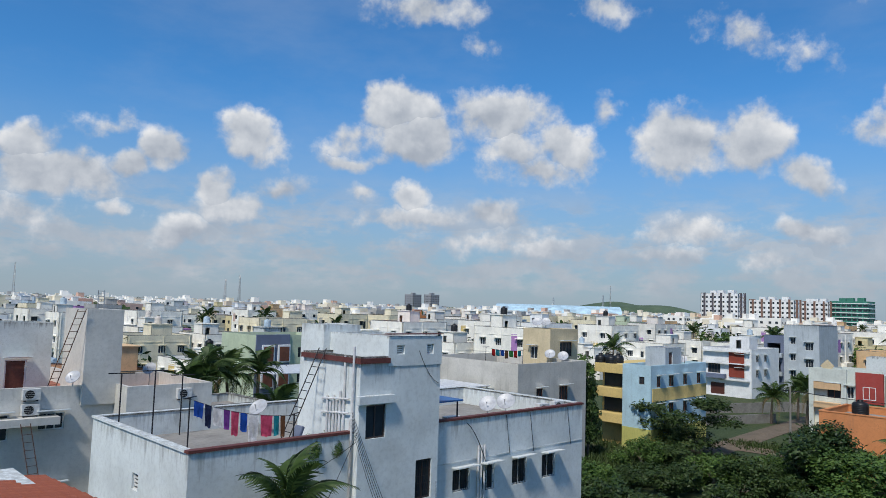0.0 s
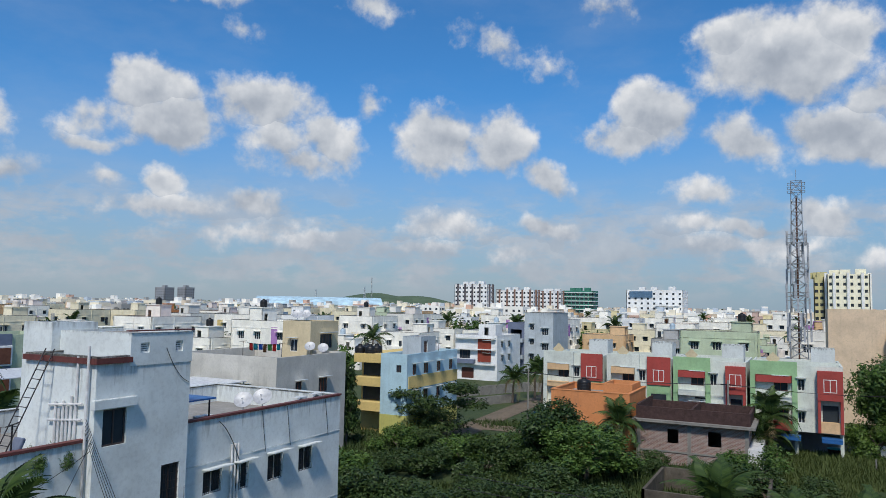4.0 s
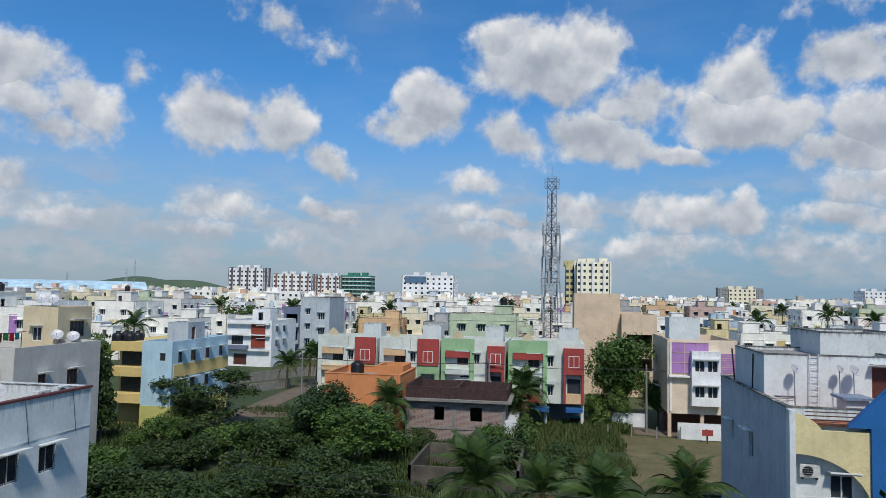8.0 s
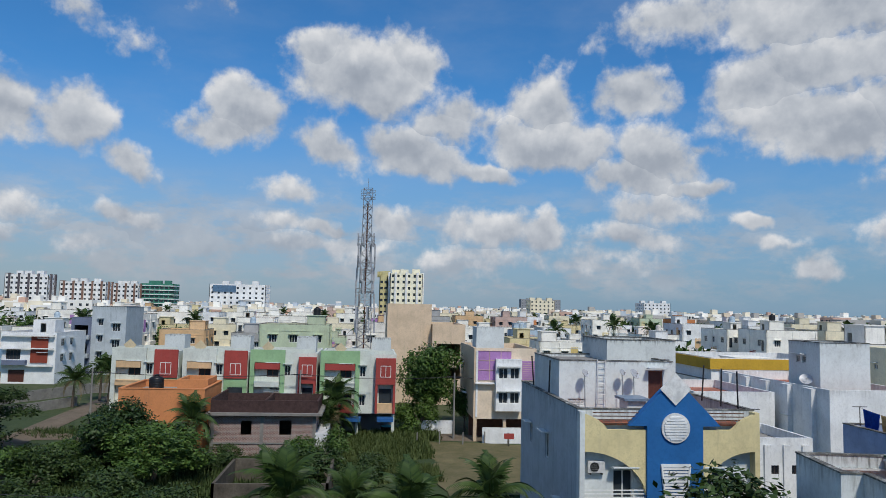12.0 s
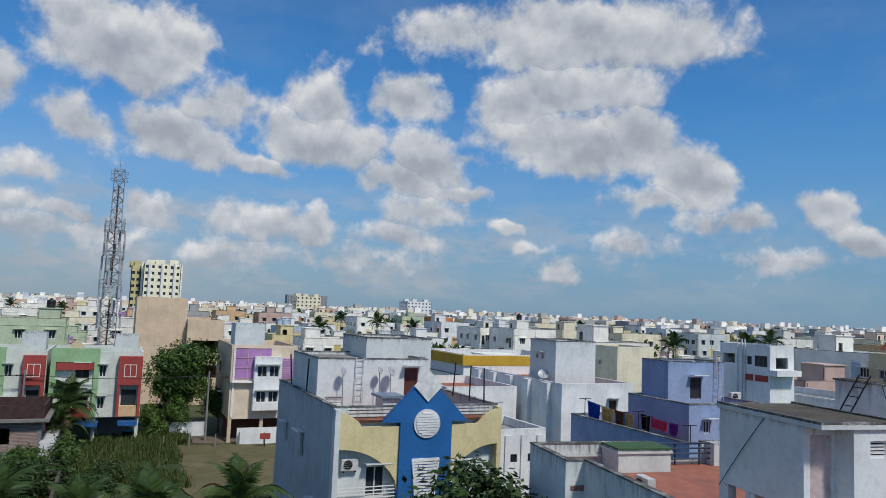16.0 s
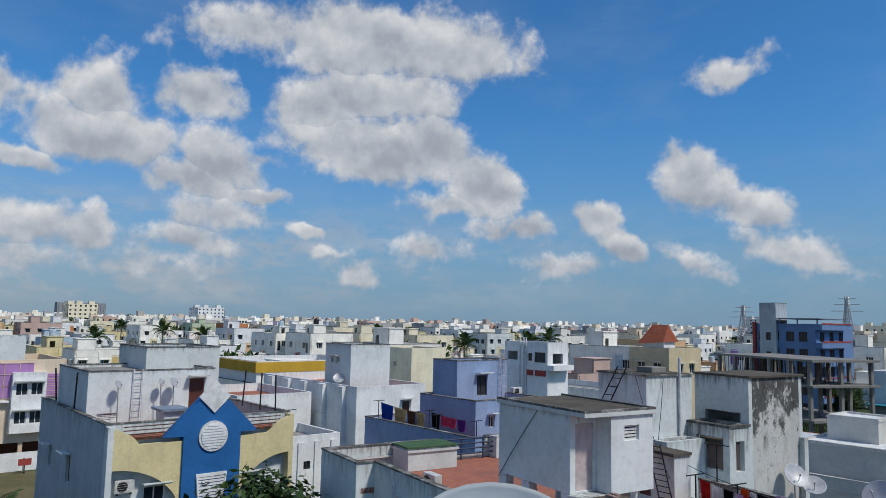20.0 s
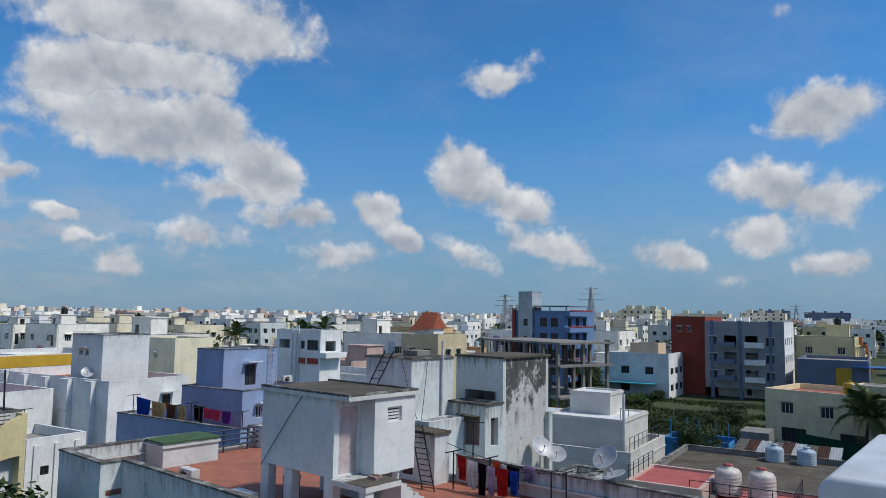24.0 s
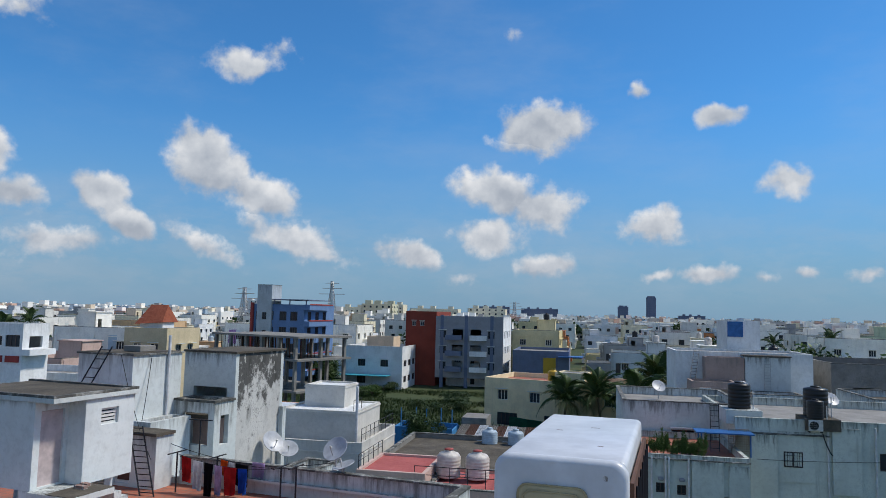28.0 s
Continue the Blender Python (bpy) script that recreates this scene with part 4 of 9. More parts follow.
def brick_house():
    root = thing("brick_house", "unfinished brick house with an unplastered dark parapet", "house")
    holes = [(3.2, 1.9, 0.95, 1.25, "gap"), (6.7, 1.9, 1.1, 1.3, "gap")]
    block(root, 67.0, 74.0, 4.2, 13.6, 0.0, 3.7, BRICK, CONCRETE, 0.0, {"W": holes, "S": [(2.5, 1.7, 1.2, 1.4, "gap")]}, slab=0.15)
    part("slab", box(66.4, 74.4, 3.6, 13.9, 3.7, 3.92), CONCRETE, root, "bare concrete roof slab")
    for side, b in (("W", box(66.9, 67.1, 4.0, 13.6, 3.92, 5.0)), ("S", box(67.1, 74, 4.0, 4.2, 3.92, 4.9)), ("N", box(67.1, 74, 13.4, 13.6, 3.92, 5.15)), ("E", box(73.8, 74, 4.2, 13.4, 3.92, 4.8))):
        part("parapet", b, DARKBRICK, root, "dark unplastered brick parapet")
    part("wall", box(67.05, 73.9, 8.8, 9.0, 3.92, 4.9), DARKBRICK, root)
    for y in (4.3, 9.0, 13.4):
        part("column", box(66.93, 67.0, y - 0.15, y + 0.15, 0, 3.7), CONCRETE, root)
    part("beam", box(66.94, 67.0, 4.45, 13.25, 1.1, 1.25), CONCRETE, root)
    part("balcony", box(66.5, 74, 3.1, 4.19, 0.0, 2.1), PIPEWHITE, root)
    return root


brick_house()


# ---- violet-fronted villa ----
def purple_house():
    root = thing("villa", "cream villa with violet panels and white window bay", "house")
    x0, y0, y1 = 74.0, -18.0, -11.4
    block(root, x0, x0 + 11, y0, y1, 2.4, 9.7, TAN, ROOFGREY, 0.8, {"N": [(3.0, 6.3, 1.0, 1.2), (6, 3.2, 1.0, 1.2)]}, mats={"W": paint("sand_cream_paint", (0.76, 0.63, 0.48), streak=0.1)})
    part("panel", box(x0 - 0.12, x0 - 0.004, y1 - 3.9, y1 - 0.4, 6.4, 9.4), PURPLE, root, "violet panel")
    part("panel", box(x0 - 0.12, x0 - 0.004, y0 + 0.1, y0 + 1.6, 6.3, 8.4), PURPLE, root, "violet slatted panel")
    part("panel", box(x0 - 0.1, x0 - 0.004, y1 - 0.4, y1 - 0.2, 2.6, 9.4), WHITE_CLEAN, root)
    for z in (7.4, 8.4, 9.38):
        part("batten", box(x0 - 0.16, x0 - 0.121, y1 - 3.9, y1 - 0.4, z, z + 0.06), PINK, root)
    for y in (y1 - 1.6, y1 - 2.8):
        part("batten", box(x0 - 0.17, x0 - 0.121, y - 0.03, y + 0.03, 6.4, 9.4), PINK, root)
    for i in range(9):
        part("batten", box(x0 - 0.15, x0 - 0.121, y0 + 0.1, y0 + 1.6, 6.4 + i * 0.22, 6.45 + i * 0.22), PINK, root)
    part("ledge", box(x0 - 0.5, x0 - 0.004, y0 + 4.5, y1 - 0.1, 6.0, 6.15), WHITE_CLEAN, root)
    block(root, x0 - 0.8, x0 - 0.005, y0 + 1.7, y0 + 4.4, 3.3, 8.6, WHITE_CLEAN, WHITE_CLEAN, 0.0, {"W": [(0.75, 6.6, 0.95, 1.1), (1.95, 6.6, 0.95, 1.1), (0.75, 4.1, 0.95, 1.1), (1.95, 4.1, 0.95, 1.1)]}, th=0.12, slab=0.1)
    for yy in (y0 + 0.2, y0 + 3.3, y1 - 0.2):
        part("pillar", box(x0, x0 + 0.35, yy - 0.17, yy + 0.17, 0, 2.4), TAN, root)
    part("wall", box(x0 + 3.2, x0 + 3.4, y0, y1, 0, 2.4), FRAME_BROWN, root)
    part("gate", box(x0 - 1.1, x0 - 1.0, y0 + 0.4, y1 - 0.8, 0.1, 1.7), WHITE_CLEAN, root, "white railing gate")
    block(root, x0 + 2, x0 + 5, y1 - 3.5, y1 - 0.5, 8.9, 11.8, WHITE, ROOFGREY, 0.1)
    return root


purple_house()


# ---- pale grey-blue house with the blue arrow gable ----
def arrow_house():
    root = thing("arrow_gable_house", "pale grey-blue house with a yellow front and a blue arrow-shaped gable", "house")
    x0, x1, y0, y1, h = 34.1, 47.5, -19.8, -10.7, 9.0
    block(root, x0 + 0.5, x1, y0, y1, 0.0, h, GREYBLUE, ROOFRED, 0.7, {"N": [(3.0, 5.6, 0.6, 1.1), (7.0, 5.4, 0.9, 1.4), (10.5, 2.6, 0.9, 1.3)], "W": [(2.3, 4.6, 1.0, 1.5), (6.9, 4.6, 1.0, 1.5)]}, mats={"W": WHITE})
    # yellow screen in front: two quarter arches either side of the blue gable
    n = 14
    yL, yR, top = y1 + 0.02, y0 - 0.02, h - 0.05
    c = -15.42
    for sgn, ye in ((1, yL), (-1, yR)):
        bm = bmesh.new()
        inner = c + sgn * 1.3
        last = None
        for i in range(n + 1):
            k = i / n
            y = ye - sgn * 0.25 + (inner - (ye - sgn * 0.25)) * k
            zb = 7.05 - 2.6 * (1 - math.sqrt(max(0.0, 1 - k * k)))
            zt = top - 0.85 * (1 - min(1.0, max(0.0, 1.3 - abs(y - ye)) / 1.3) ** 0.5)
            cur = [bm.verts.new((x, y, z)) for x in (x0, x0 + 0.22) for z in (zb, zt)]
            if last:
                bm.faces.new((last[0], cur[0], cur[1], last[1]))
                bm.faces.new((last[2], last[3], cur[3], cur[2]))
                bm.faces.new((last[0], last[2], cur[2], cur[0]))
                bm.faces.new((last[1], cur[1], cur[3], last[3]))
            last = cur
        bmesh.ops.recalc_face_normals(bm, faces=bm.faces)
        part("screen", bm, BUTTER, root, "butter-yellow arched screen")
    for sgn, ye in ((1, yL), (-1, yR)):
        part("screen_pier", box(x0, x0 + 0.5, ye - 0.25 if sgn > 0 else ye, ye if sgn > 0 else ye + 0.25, 0, h - 0.05), BUTTER if sgn < 0 else WHITE, root)
        part("balcony_wall", box(x0 + 0.02, x0 + 0.2, min(c + sgn * 1.3, ye - sgn * 0.25), max(c + sgn * 1.3, ye - sgn * 0.25), 0, 4.4), BUTTER, root)
        part("balcony_floor", box(x0 + 0.2, x0 + 0.5, min(c + sgn * 1.3, ye - sgn * 0.25), max(c + sgn * 1.3, ye - sgn * 0.25), 3.9, 4.05), WHITE, root)
        for i in range(5):
            a, b = sorted((c + sgn * 1.3, ye - sgn * 0.25))
            part("rail", box(x0 + 0.08, x0 + 0.12, a, b, 4.5 + i * 0.17, 4.55 + i * 0.17), WHITE_CLEAN, root)
        a, b = sorted((c + sgn * 1.35, ye - sgn * 1.0))
        bm = box(0, 1.25, a, b, 0, 0.05)
        bmesh.ops.rotate(bm, matrix=Matrix.Rotation(radians(-30), 3, "Y"), verts=bm.verts)
        bmesh.ops.translate(bm, vec=(x0 + 0.25, 0, h - 0.72), verts=bm.verts)
        part("tile_slope", bm, ROOFRED, root, "sloping strip of red clay tiles")
        for i in range(4):
            part("rail", tube((x0 + 0.2, a - 0.3, h - 0.62 + i * 0.17), (x0 + 0.2, b + 0.3, h - 0.62 + i * 0.17), 0.025, n=6), RUST, root)
    # blue arrow
    bm = bmesh.new()
    shape = [(-1.42, 0.0), (1.42, 0.0), (1.42, 8.3), (2.32, 8.3), (0.5, 10.15), (0.0, 9.75), (-0.5, 10.15), (-2.32, 8.3), (-1.42, 8.3)]
    v0 = [bm.verts.new((x0 - 0.12, c - a, z)) for a, z in shape]
    v1 = [bm.verts.new((x0 + 0.35, c - a, z)) for a, z in shape]
    bm.faces.new(v0)
    bm.faces.new(list(reversed(v1)))
    for i in range(len(shape)):
        j = (i + 1) % len(shape)
        bm.faces.new((v0[i], v1[i], v1[j], v0[j]))
    bmesh.ops.recalc_face_normals(bm, faces=bm.faces)
    gable = part("gable", bm, DEEPBLUE, root, "royal-blue arrow-shaped gable")
    # round louvre, tapered louvre and diamond
    bm = bmesh.new()
    bmesh.ops.create_cone(bm, cap_ends=True, segments=32, radius1=0.72, radius2=0.72, depth=0.08, matrix=Matrix.Translation((x0 - 0.16, c, 8.22)) @ Matrix.Rotation(radians(90), 4, "Y"))
    part("round_louvre", bm, FRAME_WHITE, gable)
    for i in range(9):
        z = 7.65 + i * 0.13
        half = math.sqrt(max(0.01, 0.6 ** 2 - (z + 0.05 - 8.22) ** 2))
        part("slat", box(x0 - 0.24, x0 - 0.19, c - half, c + half, z, z + 0.09), WHITE_CLEAN, gable)
    for a0, z0, z1 in ((0.75, 6.35, 6.5), (0.45, 3.7, 3.8)):
        part("louvre_frame", box(x0 - 0.2, x0 - 0.121, c - a0, c + a0, z0, z1), WHITE_CLEAN, gable)
    for sgn in (-1, 1):
        part("louvre_frame", tube((x0 - 0.17, c + sgn * 0.72, 6.42), (x0 - 0.17, c + sgn * 0.42, 3.75), 0.06, n=6), WHITE_CLEAN, gable)
    for i in range(17):
        z = 3.85 + i * 0.148
        half = 0.42 + 0.28 * (z - 3.75) / 2.7
        part("slat", box(x0 - 0.18, x0 - 0.13, c - half, c + half, z, z + 0.1), WHITE_CLEAN, gable)
    bm = bmesh.new()
    add_box(bm, -0.03, 0.03, -0.56, 0.56, -0.56, 0.56)
    bmesh.ops.rotate(bm, matrix=Matrix.Rotation(radians(45), 3, "X"), verts=bm.verts)
    bmesh.ops.translate(bm, vec=(x0 - 0.17, c, 10.1), verts=bm.verts)
    part("diamond", bm, FRAME_WHITE, gable, "white diamond ornament")
    # stair rooms on the terrace
    block(root, 39.5, 45.5, -17.7, -11.1, 8.3, 11.0, WHITE, ROOFGREY, 0.15, {"W": [(1.0, 8.5, 1.0, 0.4, "vent", False, FRAME_WHITE), (5.6, 8.4, 0.85, 2.1, "door", True, FRAME_BROWN)]})
    block(root, 42.0, 47.0, -19.0, -14.7, 9.0, 12.1, WHITE_OLD, ROOFGREY, 0.15, {"W": [(3.6, 10.4, 0.6, 0.6, "vent", False)]})
    part("tank_box", box(36.4, 37.6, -14.9, -13.9, 8.3, 9.2), WHITE, root)
    part("tank_cover", box(36.2, 37.8, -15.1, -13.7, 9.2, 9.32), plain("blue_grey_cover", (0.18, 0.24, 0.32), 0.4), root)
    return root


arrow_house()


# ---- house with the red-tiled terrace and the stair room ----
NAVYRAIL = plain("navy_steel_rail", (0.03, 0.045, 0.09), 0.5)


# this plot lies turned a little against the others
PLOT = Matrix.Translation((14.0, -17.0, 0)) @ Matrix.Rotation(radians(-9), 4, "Z") @ Matrix.Translation((-14.0, 17.0, 0))


def on_plot(x, y, z):
    return tuple(PLOT @ Vector((x, y, z)))


def terrace_house():
    root = thing("terrace_house", "white house with a red-tiled terrace, stained parapets and a stair room", "house", PLOT)
    top = 8.6
    runs = (((4.5, -24.6), (15.0, -24.6), WHITE_OLD), ((26.0, -24.4), (26.0, -15.05), WHITE_OLD), ((26.0, -14.85), (22.6, -14.85), WHITE), ((22.6, -15.05), (22.6, -15.6), WHITE), ((22.8, -15.6), (4.5, -15.6), WHITE), ((4.5, -15.8), (4.5, -24.4), WHITE_OLD))
    for k, (a, b, mat) in enumerate(runs):
        holes = [(1.5, 4.0, 7.9, top)] if k == 1 else [(9.0, 10.2, 5.0, 6.2), (14.0, 15.2, 5.0, 6.2)] if k == 4 else []
        part("wall", wall_bm(a, b, 0.0, top, 0.2, holes), mat, root)
    for x in (12.7, 7.7):
        opening(root, Matrix.Translation((x + 0.5, -15.68, 5.0)) @ Matrix.Rotation(radians(180), 4, "Z"), 1.2, 1.2)
    part("wall", wall_bm((15.0, -24.6), (26.0, -24.6), 0.0, 7.9, 0.2, []), WHITE_OLD, root)
    for x0, x1, y0, y1 in ((4.48, 15.0, -24.63, -24.37), (4.48, 22.62, -15.83, -15.57), (22.57, 22.83, -15.57, -14.82), (22.83, 26.03, -15.08, -14.82), (25.77, 26.03, -20.4, -15.08), (4.48, 4.73, -24.37, -15.83), (25.77, 26.03, -24.4, -22.9)):
        part("coping", box(x0, x1, y0, y1, top + 0.002, top + 0.06), ALGAE, root, "coping black with algae")
    for b in (box(4.7, 22.6, -24.4, -15.8, 7.5, 7.7), box(22.6, 25.8, -24.4, -15.05, 7.5, 7.7)):
        part("terrace_floor", b, ROOFRED, root, "red clay terrace tiles")
    part("ledge", box(4.7, 14.9, -24.39, -24.25, 8.1, 8.18), WHITE_OLD, root)
    part("ledge", box(25.66, 25.79, -18.0, -15.1, 8.1, 8.18), WHITE_OLD, root)
    part("pipe", tube((24.0, -15.2, 8.3), (25.7, -15.2, 8.3), 0.035, n=6), PIPEWHITE, root)
    part("pipe", tube((20.9, -15.52, 3.0), (20.9, -15.52, 8.2), 0.05, n=6), PIPEWHITE, root)
    part("pipe", tube((20.7, -15.52, 3.0), (20.7, -15.52, 7.8), 0.05, n=6), PIPEWHITE, root)
    part("skylight", box(24.35, 25.75, -20.4, -18.0, 7.7, 8.62, 0.01), WHITE_OLD, root)
    part("skylight_ledge", box(24.28, 25.76, -20.46, -17.94, 8.46, 8.56), WHITE_OLD, root)
    part("skylight_top", box(24.3, 25.74, -20.44, -17.96, 8.622, 8.68), plain("green_felt", (0.05, 0.11, 0.045), 0.9), root)
    part("pier", box(25.2, 25.75, -24.35, -23.1, 7.7, 8.66, 0.01), WHITE_OLD, root)
    for i in range(4):
        part("rail", tube((25.5, -23.1, 7.98 + i * 0.22), (25.5, -20.4, 7.98 + i * 0.22), 0.04), NAVYRAIL, root)
    for y in (-22.6, -21.4):
        part("rail_post", tube((25.56, y, 7.7), (25.56, y, 8.68), 0.035), NAVYRAIL, root)
    # stair room on piers
    block(root, 14.1, 17.6, -20.5, -17.7, 9.0, 11.25, WHITE, ROOFDARK, 0.0, {"W": [(0.5, 9.05, 0.85, 1.95, "gap")]}, slab=0.05)
    part("leaf", box(14.16, 14.22, -18.62, -17.78, 9.03, 10.98), DOORPINK, root, "pale pink steel door")
    block(root, 13.5, 14.095, -20.5, -18.75, 9.0, 11.25, WHITE, ROOFDARK, 0.0, {"W": [(0.85, 10.5, 0.62, 0.45, "vent", False)]}, slab=0.05)
    part("roof_slab", box(13.42, 17.66, -20.56, -17.64, 11.25, 11.38, 0.01), WHITE_OLD, root)
    part("roof_top", box(13.55, 17.53, -20.43, -17.77, 11.38, 11.40), ROOFDARK, root, "dark mossy roof screed")
    for b in (box(13.42, 17.66, -17.77, -17.64, 11.382, 11.45), box(13.42, 13.55, -20.56, -17.77, 11.382, 11.45), box(13.55, 17.66, -20.56, -20.43, 11.382, 11.45)):
        part("roof_kerb", b, ALGAE, root, "roof kerb black with algae")
    for x, y in ((14.3, -17.86), (17.4, -17.86), (14.3, -20.3), (17.4, -20.3), (16.2, -17.86)):
        part("pier", box(x - 0.2, x + 0.2, y - 0.15, y + 0.15, 7.7, 9.0), WHITE, root)
    part("wall", box(14.5, 17.2, -20.4, -20.2, 7.7, 9.0), WHITE, root)
    part("landing", box(12.6, 14.09, -19.0, -17.6, 8.85, 9.0), WHITE_OLD, root)
    part("landing_top", box(12.62, 13.48, -18.98, -17.62, 9.0, 9.02), ROOFDARK, root, "grey worn landing")
    part("pier", box(12.65, 12.9, -17.95, -17.62, 7.7, 8.85), WHITE, root)
    for x, y, w in ((13.0, -18.5, 0.34), (13.15, -18.75, 0.26)):
        part("brick", box(x, x + w, y, y + 0.14, 9.02, 9.1), BRICK, root, "loose brick on the landing")
    for i in range(7):
        part("step", box(12.6, 13.45, -19.25 - i * 0.25, -19.0 - i * 0.25, 7.7, 8.85 - i * 0.165), WHITE_OLD, root)
    return root


terrace_house()


# ---- the two towers behind it ----
def ladder(a, b, w, label, along=(1, 0, 0), rungs=12, mat=None):
    """A ladder from a to b."""
    root = thing("ladder", label, "ladder", Matrix.Translation(a), group="roof ladders")
    d = Vector(b) - Vector(a)
    o = Vector(along).normalized() * w / 2
    for s in (-1, 1):
        part("rail", tube(o * s, d + o * s, 0.025, n=6), mat or IRON, root)
    for i in range(rungs):
        p = d * ((i + 0.6) / rungs)
        part("rung", tube(p - o, p + o, 0.016, n=6), mat or IRON, root)
    return root


def tower_house():
    root = thing("stair_tower_house", "white plastered house with a tall stair tower and roof tank", "house", PLOT)
    block(root, 17.75, 28.0, -33.0, -26.75, 0.0, 8.3, WHITE_OLD, ROOFGREY, 0.8)
    block(root, 17.1, 19.65, -26.7, -24.15, 0.0, 12.0, WHITE, ROOFDARK, 0.0, slab=0.1)
    part("roof_slab", box(17.04, 19.71, -26.76, -24.09, 12.0, 12.06), ALGAE, root, "roof edge black with algae")
    part("roof_top", box(17.15, 19.6, -26.65, -24.2, 12.06, 12.08), ROOFDARK, root)
    part("hatch", box(17.6, 18.4, -25.8, -25.0, 12.08, 12.3, 0.02), CONCRETE, root)
    block(root, 15.1, 17.05, -24.13, -23.3, 0.0, 9.45, WHITE, ROOFDARK, 0.0, {"N": [(0.55, 7.8, 0.7, 1.5, "door", False)]})
    part("roof_slab", box(15.04, 17.08, -24.14, -23.2, 9.45, 9.55), ROOFDARK, root, "mossy roof slab")
    block(root, 16.2, 17.08, -26.3, -24.2, 0.0, 9.7, WHITE, ROOFDARK, 0.1)
    part("pipe", tube((17.02, -25.9, 8.5), (17.02, -25.9, 12.7), 0.055), PIPEWHITE, root)
    # small dark glass square set on the tower wall
    part("recess", box(17.3, 17.62, -24.14, -24.12, 9.6, 10.1), GLASS, root)
    return root


tower_house()
ladder(on_plot(20.1, -22.9, 7.7), on_plot(18.3, -24.12, 12.3), 0.42, "black iron ladder leaning on the stair tower", rungs=14)
ladder(on_plot(14.75, -22.6, 7.7), on_plot(15.95, -23.24, 9.75), 0.5, "black iron ladder from the tiled terrace to the low roof")


def stained_house():
    root = thing("stained_house", "white house with black rain stains and a sunken balcony", "house", PLOT)
    block(root, 15.22, 17.7, -31.0, -27.6, 6.0, 12.0, WHITE_OLD, ROOFDARK, 0.0, {"N": [(1.3, 9.75, 1.6, 0.9, "gap")]}, mats={"W": STAINED}, slab=0.1)
    part("back_wall", box(15.45, 17.45, -29.3, -29.2, 9.0, 11.9), WHITE_OLD, root)
    part("roof_slab", box(15.14, 17.72, -31.08, -27.52, 12.0, 12.08), ROOFDARK, root, "roof edge black with algae")
    block(root, 15.2, 17.08, -27.58, -26.4, 0.0, 10.2, WHITE_OLD, ROOFDARK, 0.5, {"N": [(1.0, 8.6, 1.2, 1.2, "gap")], "W": [(0.62, 8.6, 0.5, 1.1, "gap")]}, coping=ALGAE)
    part("back_panel", box(15.45, 16.9, -27.36, -27.3, 8.3, 9.7), PINK, root)
    part("pier", box(15.0, 15.21, -31.0, -30.75, 0.0, 9.6), WHITE_OLD, root)
    block(root, 13.4, 15.0, -33.0, -28.6, 0.0, 7.0, WHITE_OLD, ROOFGREY, 0.6)
    return root


stained_house()


# ---- periwinkle house ----
def violet_house():
    root = thing("periwinkle_house", "periwinkle-blue house with a tiled terrace and drying clothes", "house")
    block(root, 29.5, 40.2, -38.0, -28.5, 0.0, 7.5, VIOLET, ROOFRED, 0.85, {"N": [(4.0, 4.2, 0.7, 0.9), (9.5, 4.2, 0.7, 0.9)]})
    block(root, 33.0, 38.5, -37.6, -31.8, 6.5, 9.0, VIOLET, ROOFRED, 0.5, {"W": [(1.4, 7.3, 0.5, 0.75), (2.9, 7.3, 0.5, 0.75)]})
    block(root, 35.9, 38.4, -37.5, -32.8, 6.5, 11.3, VIOLET, ROOFDARK, 0.15, {"W": [(2.3, 8.95, 0.95, 1.35, "window", True, FRAME_DARK)]})
    return root


violet_house()


# ---- white ribbed house ----
def ribbed_house():
    root = thing("white_house", "white house with a stepped side wall and a stair tower", "house")
    block(root, 48.0, 64.0, -40.0, -33.0, 0.0, 8.6, WHITE_CLEAN, ROOFRED, 0.8, {"W": [(2.2, 4.6, 1.2, 1.2), (5.0, 5.4, 0.9, 1.9, "door", True), (2.0, 1.6, 1.2, 1.2)], "N": [(3, 5.0, 0.7, 1.0), (7, 5.0, 0.7, 1.0), (11, 5, 0.7, 1.0)]})
    for i in range(5):
        part("rib", box(49.5 + i * 3.0, 50.6 + i * 3.0, -33.0, -32.6, 0, 8.5), WHITE_CLEAN, root)
    block(root, 50.5, 54.5, -38.0, -34.0, 7.6, 11.8, WHITE, ROOFGREY, 0.2, {"N": [(2.0, 10.2, 0.5, 0.5), (1.2, 10.2, 0.5, 0.5)]})
    block(root, 41.0, 46.5, -27.1, -23.6, 0.0, 6.5, WHITE_CLEAN, ROOFGREY, 0.6, {"W": [(1.1, 4.4, 0.5, 0.5, "grille", False, FRAME_DARK), (2.4, 4.4, 0.5, 0.5, "grille", False, FRAME_DARK)]})
    for y in (-24.2, -25.4, -26.6):
        part("rib", box(40.9, 40.99, y - 0.2, y + 0.2, 0.0, 6.1), WHITE_CLEAN, root)
    block(root, 53.4, 63.0, -32.1, -25.5, 0.0, 7.8, WHITE_CLEAN, ROOFRED, 0.7, {"W": [(4, 4.2, 1.2, 1.2)]})
    return root


ribbed_house()


